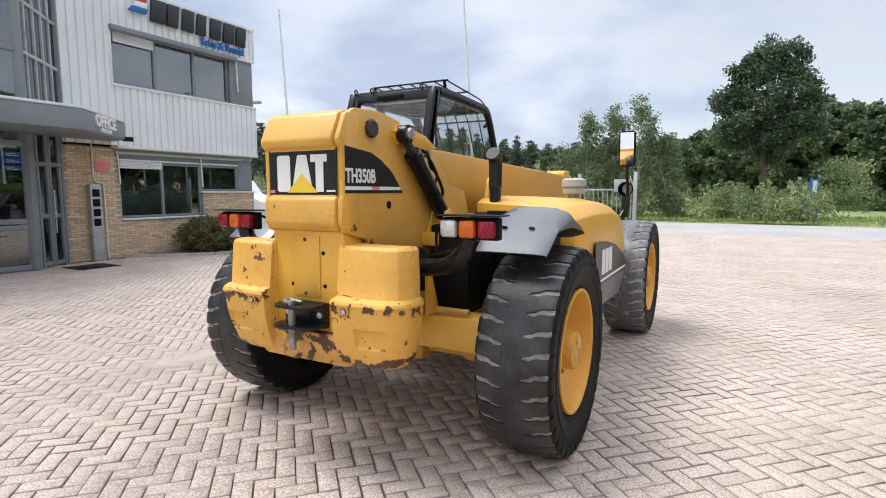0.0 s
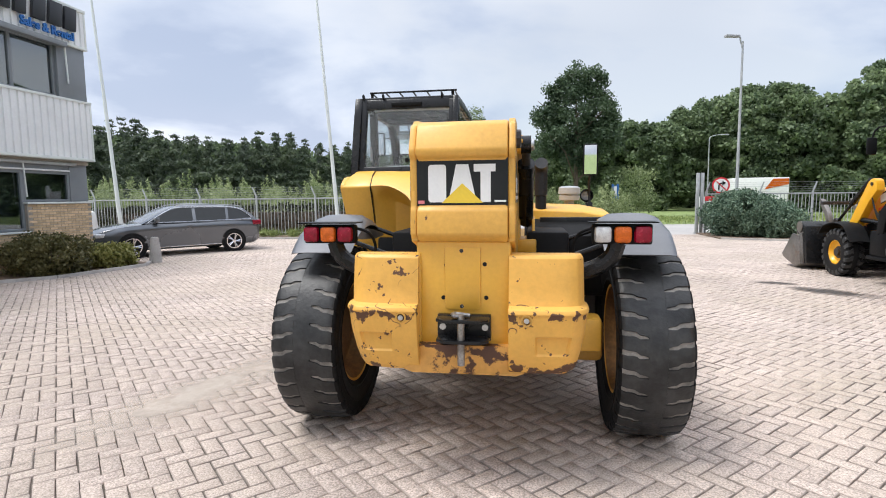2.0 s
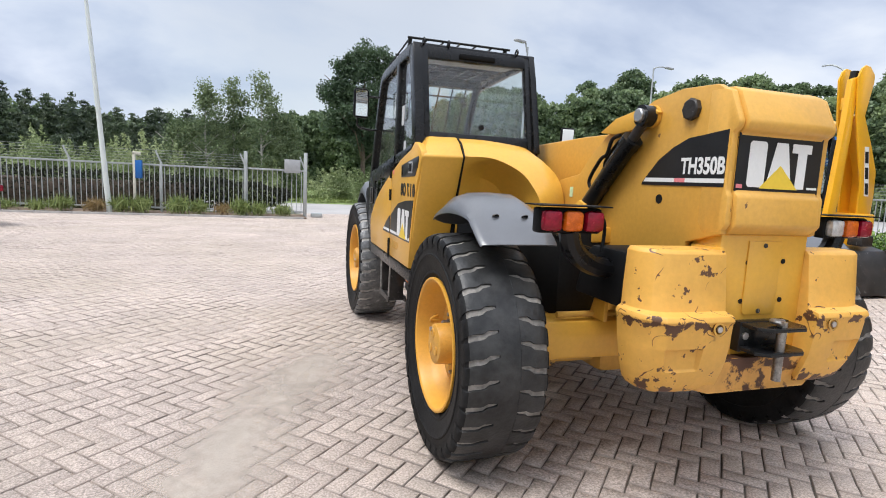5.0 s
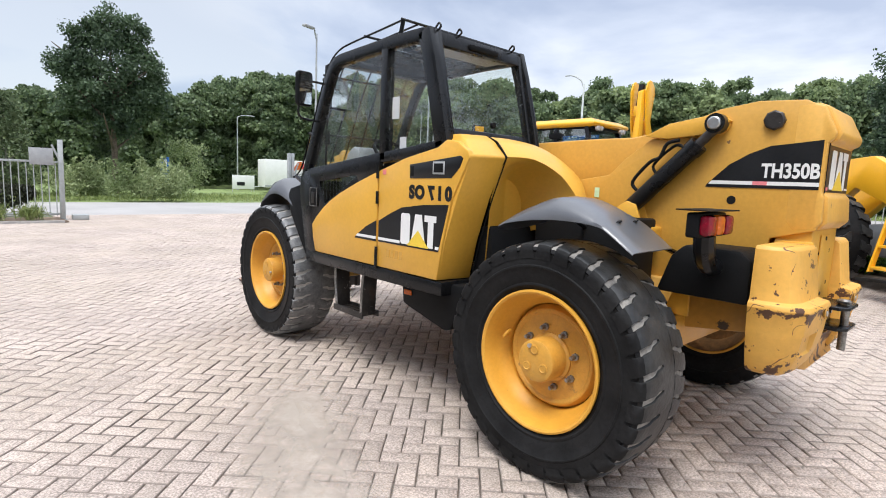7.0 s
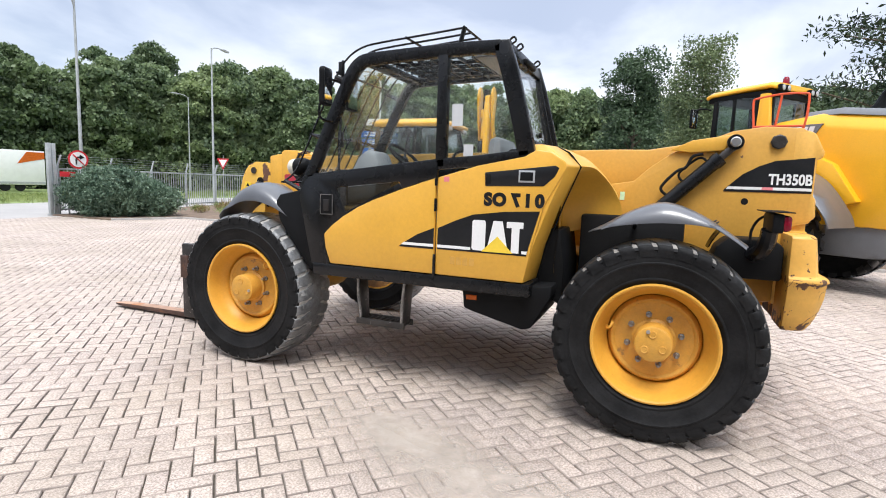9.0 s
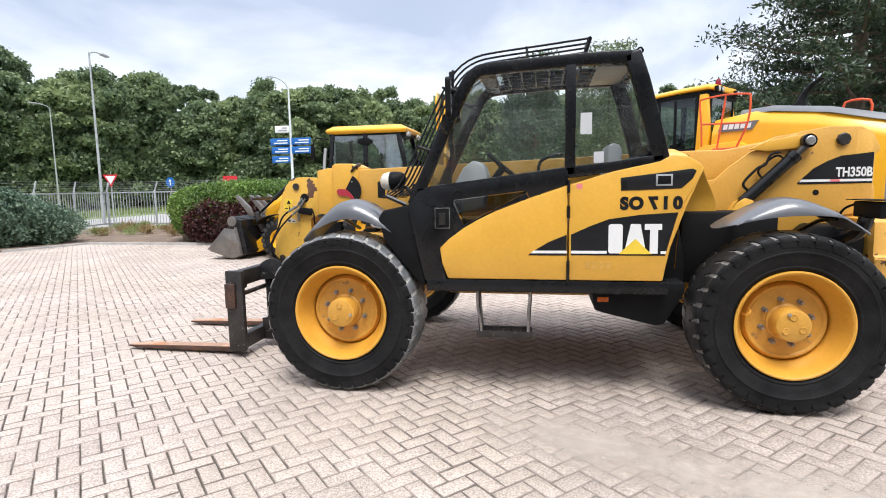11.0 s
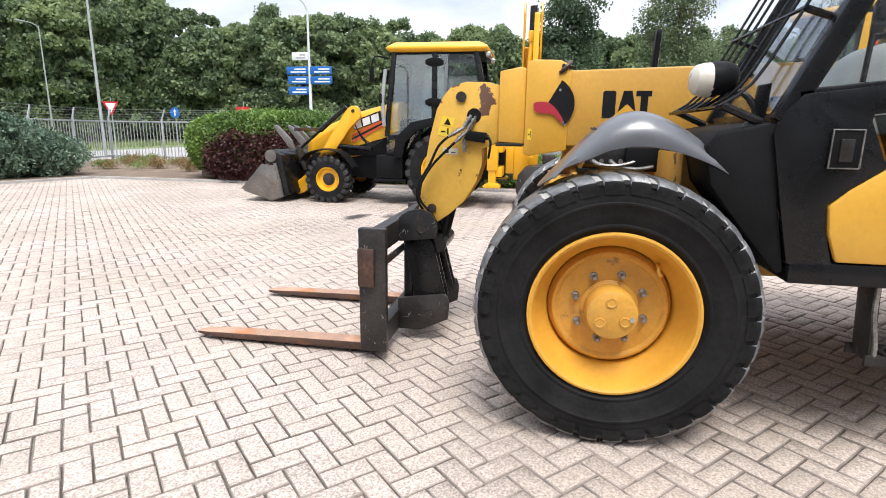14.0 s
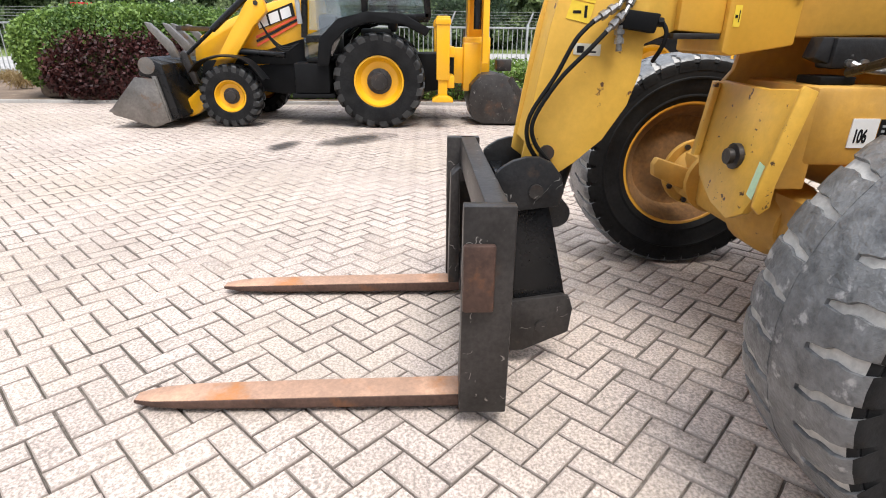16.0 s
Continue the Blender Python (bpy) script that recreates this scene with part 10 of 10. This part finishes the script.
box(bm, 0.05, 0.75, -3.62, -3.18, 2.19, 2.25, 0.01)
part("platform", bm, M_RAIL, WL)
bm = bmesh.new()
tube(bm, curve_pts([(1.25, -4.95, 2.75), (1.25, -4.95, 2.98), (1.25, -5.3, 2.98), (1.25, -5.32, 2.7)], 3), 0.022, 8)
part("guard_rail", bm, M_RAIL, WL)
for y in (-2.05, -1.55):
    bm = bmesh.new()
    prism(bm, [(0.02, 0.45), (0.10, 0.45), (0.42, 1.75), (0.34, 1.75)], "y", y - 0.02, y + 0.02, 0.005)
    part("ladder_side", bm, M_VOL, WL)
for k in range(4):
    bm = bmesh.new()
    box(bm, 0.04 + 0.08 * k, 0.26 + 0.08 * k, -2.05, -1.55, 0.50 + 0.33 * k, 0.54 + 0.33 * k, 0.006)
    part("ladder_rung", bm, M_VOL, WL)
bm = bmesh.new()
prism(bm, [(-6.0, 0.75), (-6.25, 1.2), (-6.2, 2.0), (-5.8, 2.0), (-2.6, 1.2), (-1.2, 1.2), (1.2, 0.95), (1.2, 0.6), (-1.5, 0.6), (-4.5, 0.6)], "x", 0.85, 2.1, 0.04)
part("rear_frame", bm, M_VGR, WL)
for x in (0.95, 1.8):
    bm = bmesh.new()
    prism(bm, [(-1.2, 1.9), (-0.4, 2.3), (0.2, 2.25), (1.3, 1.2), (2.1, 0.45), (1.9, 0.3), (0.9, 0.9), (-0.1, 1.75), (-1.2, 1.3)], "x", x, x + 0.18, 0.02)
    part("lift_arm", bm, M_VOL, WL)
bm = bmesh.new()
tube(bm, [(1.45, -0.4, 2.15), (1.45, 0.8, 1.75)], 0.10, 14)
part("tilt_ram", bm, M_BLK, WL)
bm = bmesh.new()
prism(bm, [(1.9, 1.25), (2.0, 1.3), (2.1, 0.4), (3.0, 0.12), (3.0, 0.03), (2.0, 0.03), (1.85, 0.3)], "x", 0.0, 2.95, 0.02)
part("loader_bucket", bm, M_BKT, WL, "worn steel loader bucket")

# ---- the estate car ----
CAR = thing("estate_car", Matrix.Translation((-9.74, 8.94, ZG)) @ Matrix.Rotation(math.atan2(10.05 - 7.83, -8.87 + 10.61) + math.pi, 4, "Z") @ Matrix.Translation((0, -0.82, 0)), "dark grey metallic estate car with alloy wheels", "car")
# local: x forward (front at +x), y to the left
# stations along the car: half width, sill, shoulder and top of the lower body
CARW = ((-2.36, 0.66, 0.40, 0.72, 0.86), (-2.30, 0.78, 0.30, 0.78, 0.97), (-2.10, 0.865, 0.22, 0.84, 1.00), (-1.45, 0.905, 0.20, 0.86, 0.985), (-0.5, 0.915, 0.20, 0.855, 0.965), (0.5, 0.915, 0.20, 0.84, 0.95), (1.05, 0.91, 0.20, 0.82, 0.945), (1.5, 0.90, 0.20, 0.78, 0.90), (1.95, 0.86, 0.20, 0.70, 0.82), (2.22, 0.76, 0.22, 0.62, 0.72), (2.38, 0.58, 0.28, 0.54, 0.60))
bm = bmesh.new()
rings = []
for x, w, z0, zs, zt in CARW:
    half = [(w * 0.84, z0), (w * 0.97, z0 + 0.06), (w * 0.995, z0 + 0.22), (w * 0.985, zs - 0.10), (w, zs - 0.02), (w * 0.985, zs + 0.02), (w * 0.94, zt - 0.015), (w * 0.80, zt + 0.012), (w * 0.4, zt + 0.03)]
    rings.append([(x, y, z) for y, z in half] + [(x, -y, z) for y, z in half[::-1]])
loft(bm, rings, 0.0)
part("body", bm, M_CAR, CAR, "dark grey car body", 50)
bm = bmesh.new()
rings = []
for x, zr, wr in ((-2.22, 1.0, 0.80), (-2.05, 1.18, 0.72), (-1.85, 1.335, 0.66), (-1.45, 1.405, 0.63), (-0.7, 1.445, 0.62), (-0.1, 1.44, 0.62), (0.30, 1.385, 0.62), (0.70, 1.20, 0.70), (1.12, 0.96, 0.80)):
    rings.append([(x, y, z) for y, z in ((0.865, 0.95), (0.865 - 0.42 * (zr - 0.99), zr - 0.04), (wr * 0.86, zr + 0.005), (wr * 0.4, zr + 0.02), (-wr * 0.4, zr + 0.02), (-wr * 0.86, zr + 0.005), (-0.865 + 0.42 * (zr - 0.99), zr - 0.04), (-0.865, 0.95))])
loft(bm, rings, 0.0)
part("roof", bm, M_CAR, CAR, "dark grey roof and pillars", 50)


def car_pane(pts, s_, name, lift=0.004):
    """A pane lying on the leaning side of the cabin."""
    bm = bmesh.new()
    loft(bm, [[(x, s_ * (0.865 - 0.42 * (z - 0.95) + d), z) for x, z in pts] for d in (-0.004, lift)], 0.0)
    return part(name, bm, M_CARG, CAR, "dark tinted car window")


for s in (-1, 1):
    for pts in ([(0.93, 0.99), (0.38, 1.31), (0.10, 1.375), (-0.26, 1.385), (-0.24, 0.99)], [(-0.34, 0.99), (-0.35, 1.385), (-0.9, 1.375), (-1.25, 1.36), (-1.22, 1.0)], [(-1.30, 1.0), (-1.33, 1.355), (-1.62, 1.325), (-1.90, 1.20), (-2.02, 1.04)]):
        car_pane(pts, s, "side_window")
    bm = bmesh.new()
    tube(bm, curve_pts([(1.0, s * 0.868, 0.972), (0.40, s * 0.735, 1.325), (0.10, s * 0.70, 1.392), (-0.9, s * 0.70, 1.392), (-1.62, s * 0.72, 1.342), (-2.05, s * 0.845, 1.03)], 4), 0.007, 6)
    part("window_trim", bm, M_CHR, CAR, "bright window surround")
    bm = bmesh.new()
    box(bm, -1.05, 1.02, s * 0.885 - 0.012, s * 0.885 + 0.012, 0.255, 0.275, 0.004)
    part("sill_trim", bm, M_CHR, CAR)
for s in (-1, 1):
    bm = bmesh.new()
    tube(bm, curve_pts([(-1.80, s * 0.60, 1.36), (-1.6, s * 0.60, 1.425), (-0.6, s * 0.59, 1.485), (0.0, s * 0.59, 1.465), (0.2, s * 0.60, 1.415)], 4), 0.014, 8)
    part("roof_rail", bm, M_GALV, CAR)
    bm = bmesh.new()
    tube(bm, [(-2.0, s * 0.866, 0.992), (0.98, s * 0.866, 0.972)], 0.010, 6)
    part("chrome_trim", bm, M_CHR, CAR)
    bm = bmesh.new()
    box(bm, 0.70, 0.84, s * 0.90 - 0.02, s * 0.90 + 0.14 * s, 0.98, 1.12, 0.03)
    part("door_mirror", bm, M_CAR, CAR)
    for xa, xb in ((-1.32, -1.16), (-0.22, -0.06)):
        bm = bmesh.new()
        box(bm, xa, xb, s * 0.905, s * 0.93, 0.84, 0.87, 0.008)
        part("door_handle", bm, M_CAR, CAR)
    bm = bmesh.new()
    box(bm, -2.33, -2.05, s * 0.62, s * 0.875, 0.80, 0.96, 0.03)
    part("tail_lamp", bm, M_RED, CAR, "red tail lamp")
    bm = bmesh.new()
    box(bm, 1.95, 2.26, s * 0.55, s * 0.82, 0.60, 0.72, 0.03)
    part("headlamp", bm, M_CLR, CAR, "clear headlamp")
    for x in (-1.42, 1.40):
        hub = new("wheel")
        hub.parent = CAR
        hub.matrix_basis = pose(x, s * 0.80, 0.325, 0, 0, 90 if s > 0 else -90)
        bm = bmesh.new()
        lathe(bm, [(0.225, -0.10), (0.24, -0.115), (0.30, -0.118), (0.322, -0.10), (0.328, 0), (0.322, 0.10), (0.30, 0.118), (0.24, 0.115)], "x", 32)
        part("tyre", bm, M_RUB, hub)
        bm = bmesh.new()
        for k in range(5):
            a = 2 * math.pi * k / 5
            for off in (-0.14, 0.14):
                tube(bm, [(0.105, 0.04 * math.cos(a), 0.04 * math.sin(a)), (0.11, 0.215 * math.cos(a + off), 0.215 * math.sin(a + off))], 0.017, 6)
        lathe(bm, [(0.212, 0.05), (0.215, 0.118), (0.238, 0.118), (0.238, 0.10)], "x", 32)
        lathe(bm, [(0.06, 0.08), (0.06, 0.115), (0, 0.118)], "x", 16)
        part("rim", bm, M_CHR, hub, "silver five-spoke alloy rim")
        bm = bmesh.new()
        lathe(bm, [(0.214, 0.03), (0, 0.03)], "x", 24)
        part("brake", bm, M_HOSE, hub)
        # a flat black disc painted as the shade in the arch gap
        bm = bmesh.new()
        lathe(bm, [(0.375, 0.113), (0.375, 0.1155), (0.0, 0.1155)], "x", 32)
        part("wheel_arch", bm, M_HOSE, hub).matrix_basis = Matrix.Translation((-0.012, 0, 0.01))
# white van behind the building corner
VAN = thing("white_van", Matrix.Translation((-18.95, 12.15, ZG)) @ Matrix.Rotation(radians(25), 4, "Z"), "white delivery van parked beyond the office", "van")
bm = bmesh.new()
prism(bm, [(-1.6, 0.35), (-1.6, 1.9), (-1.3, 2.1), (1.2, 2.1), (1.6, 1.5), (2.3, 1.15), (2.4, 0.4)], "y", -0.95, 0.95, 0.06)
part("body", bm, M_WHT, VAN)
for x in (-1.0, 1.5):
    for s in (-1, 1):
        bm = bmesh.new()
        lathe(bm, [(0.0, -0.1), (0.2, -0.1), (0.32, -0.09), (0.33, 0.09), (0, 0.1)], "y", 20, Matrix.Translation((x, s * 0.88, 0.33)))
        part("wheel", bm, M_RUB, VAN)
# bollard at the kerb's end
bm = bmesh.new()
lathe(bm, [(0.15, 0.0), (0.145, 0.15), (0.10, 0.62), (0.085, 0.66), (0, 0.67)], "z", 18, Matrix.Translation((-9.25, 7.0, ZG)))
tagged(part("bollard", bm, M_KERB), "tapered pale concrete bollard at the kerb", "bollard")


# ---- loose sand swept over the pavers ----
def sand(x, y, rx, ry, turn, label, name="loose_sand", material=M_SAND, category="sand"):
    """A thin film on the ground, gently uneven."""
    bm = bmesh.new()
    n = 24
    grid = [[bm.verts.new((rx * (-1 + 2 * i / n), ry * (-1 + 2 * j / n), 0.0045 + 0.0012 * noise.noise((i * 0.4 + x, j * 0.4, 2)))) for j in range(n + 1)] for i in range(n + 1)]
    for i in range(n):
        for j in range(n):
            bm.faces.new((grid[i][j], grid[i + 1][j], grid[i + 1][j + 1], grid[i][j + 1]))
    ob = part(name, bm, material)
    ob.matrix_basis = pose(x, y, ZG, 0, 0, turn)
    tagged(ob, label, category, kind="stuff")


sand(-2.40, -1.35, 1.5, 0.42, 71, "thin film of loose pale sand swept over the pavers")
sand(-1.9, -0.2, 1.0, 0.42, 60, "thin film of loose pale sand swept over the pavers")
sand(5.22, 4.15, 0.75, 0.36, -48, "dark oil stain soaked into the pavers", "oil_stain", M_OIL, "stain")
sand(4.75, 5.0, 0.42, 0.2, -20, "faint dark oil stain soaked into the pavers", "oil_stain", M_OIL, "stain")

# ---- pavers, last ----
PW = 0.1115                    # width; each is twice as long
PU, PV = Vector((1, 1)).normalized() * PW, Vector((1, -1)).normalized() * PW
PX, PY = -0.670, 4.449
pavement = thing("pavement", (0, 0, 0), "herringbone pavement of worn pale concrete pavers", "pavement", kind="structure")
NEAR = (-1.9, 0.7, 2.3, 5.2)
GAP, CH = 0.0043, 0.0038
WORN = (-8.5, 6.0, -8.0, 9.0)  # pavers with crumbled edges


def paver_shape(w, h):
    """Corners of a chamfered paver w by h, lying at the origin corner, top at 0."""
    a, b = GAP, GAP + CH
    ring = lambda e, z: [(e, e, z), (w - e, e, z), (w - e, h - e, z), (e, h - e, z)]
    return ring(a, -0.03) + ring(a, -CH) + ring(b, 0.0)


def worn_shape(w, h, long_side):
    """The same with chipped, uneven edges: a ring of ten corners at three heights."""
    nx, ny = (3, 2) if long_side else (2, 3)
    rim = [(i / nx, 0, 0, 1) for i in range(nx)] + [(1, i / ny, -1, 0) for i in range(ny)] + [(1 - i / nx, 1, 0, -1) for i in range(nx)] + [(0, 1 - i / ny, 1, 0) for i in range(ny)]
    out = []
    for e, z, jit in ((GAP, -0.03, 0.0), (GAP, -CH * 1.1, 0.0013), (GAP + CH, 0.0, 0.0021)):
        for fx, fy, ux, uy in rim:
            d = e + random.uniform(-jit, jit)
            sx, sy = min(max(fx * w, d), w - d), min(max(fy * h, d), h - d)
            out.append((sx, sy, z + (random.uniform(-0.0007, 0.0003) if z == 0 else 0)))
    return out


WFACES = [tuple(range(20, 30))] + [(i + o, (i + 1) % 10 + o, (i + 1) % 10 + o + 10, i + o + 10) for o in (0, 10) for i in range(10)]
FACES = [(8, 9, 10, 11)] + [(i + o, (i + 1) % 4 + o, (i + 1) % 4 + o + 4, i + o + 4) for o in (0, 4) for i in range(4)]
shapes = {True: np.array(paver_shape(2 * PW, PW)), False: np.array(paver_shape(PW, 2 * PW))}
R2 = np.array(((PU.x, PV.x), (PU.y, PV.y))) / PW
single, worn = {True: [], False: []}, {True: [], False: []}
for lying in (True, False):
    for k in range(14):
        sh = np.array(worn_shape(2 * PW, PW, True) if lying else worn_shape(PW, 2 * PW, False))
        worn[lying].append(sh)
        me = bpy.data.meshes.new("paver")
        q = sh.copy()
        q[:, :2] = sh[:, :2] @ R2.T
        fc = WFACES if np.linalg.det(R2) > 0 else [f[::-1] for f in WFACES]
        me.from_pydata([tuple(p) for p in q], [], fc)
        me.materials.append(M_PAVO)
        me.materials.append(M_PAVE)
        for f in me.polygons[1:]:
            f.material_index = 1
        single[lying].append(me)
origin, kinds, worn_at, worn_sh = [], [], [], []
for i in range(-175, 176):
    for j in range(-130, 131):
        cu, cv = i + 2 * j, i - 2 * j
        x, y = PX + cu * PU.x + cv * PV.x, PY + cu * PU.y + cv * PV.y
        if not (-20.5 < x < 9.4 and -9.5 < y < 17.7):
            continue
        for lying, ou, ov in ((True, 0, 0), (False, 0, 1)):
            px, py = x + ou * PU.x + ov * PV.x, y + ou * PU.y + ov * PV.y
            if py > 14.6 and px < -1.3 or px > 9.2 or py > 15.0 and px > 7.0 or py > 17.55 or px < -10.9 and py < 7.2:
                continue
            z = ZG + random.uniform(-0.0025, 0.0015) + 0.004 * noise.noise((px * 0.9, py * 0.9, 0))
            if NEAR[0] < px < NEAR[1] and NEAR[2] < py < NEAR[3]:
                ob = new("paver", random.choice(single[lying]))
                ob.parent = pavement
                ob.matrix_basis = Matrix.Translation((px, py, z)) @ Euler((random.uniform(-0.006, 0.006), random.uniform(-0.006, 0.006), random.uniform(-0.012, 0.012))).to_matrix().to_4x4()
            elif WORN[0] < px < WORN[1] and WORN[2] < py < WORN[3]:
                worn_at.append((px, py, z))
                worn_sh.append(random.choice(worn[lying]))
            else:
                origin.append((px, py, z))
                kinds.append(lying)


def paver_field(origin, base, fl):
    """All the given pavers in one mesh, each a little turned and tilted."""
    n, nv = len(origin), base.shape[1]
    base[:, :, :2] = base[:, :, :2] @ R2.T
    tx, ty = np.random.uniform(-0.008, 0.008, (2, n, 1))
    tw = np.random.uniform(-0.012, 0.012, (n, 1))
    ox, oy = base[:, :, 0].copy(), base[:, :, 1].copy()
    base[:, :, 0] += -oy * tw + np.random.uniform(-0.0014, 0.0014, (n, 1))
    base[:, :, 1] += ox * tw + np.random.uniform(-0.0014, 0.0014, (n, 1))
    base[:, :, 2] += base[:, :, 0] * tx + base[:, :, 1] * ty
    verts = (base + origin[:, None, :]).reshape(-1, 3)
    if np.linalg.det(R2) < 0:
        fl = [f[::-1] for f in fl]
    one = np.array([v for f in fl for v in f])
    sizes = np.array([len(f) for f in fl])
    loops = (one[None] + (np.arange(n) * nv)[:, None]).reshape(-1)
    totals = np.tile(sizes, n)
    me = bpy.data.meshes.new("paver_field")
    me.vertices.add(len(verts))
    me.vertices.foreach_set("co", verts.astype(np.float32).ravel())
    me.loops.add(len(loops))
    me.loops.foreach_set("vertex_index", loops.astype(np.int32))
    me.polygons.add(len(totals))
    me.polygons.foreach_set("loop_start", (np.cumsum(totals) - totals).astype(np.int32))
    me.polygons.foreach_set("loop_total", totals.astype(np.int32))
    # the chamfers and sides take the darker edge material
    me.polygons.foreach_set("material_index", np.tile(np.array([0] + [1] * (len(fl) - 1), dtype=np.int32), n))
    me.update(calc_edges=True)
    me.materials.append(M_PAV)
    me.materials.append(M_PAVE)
    field = new("paver_field", me)
    field.parent = pavement
    field["kind"] = "stuff"


kinds = np.array(kinds)
paver_field(np.array(origin), np.where(kinds[:, None, None], shapes[True][None], shapes[False][None]).copy(), FACES)
paver_field(np.array(worn_at), np.array(worn_sh), WFACES)
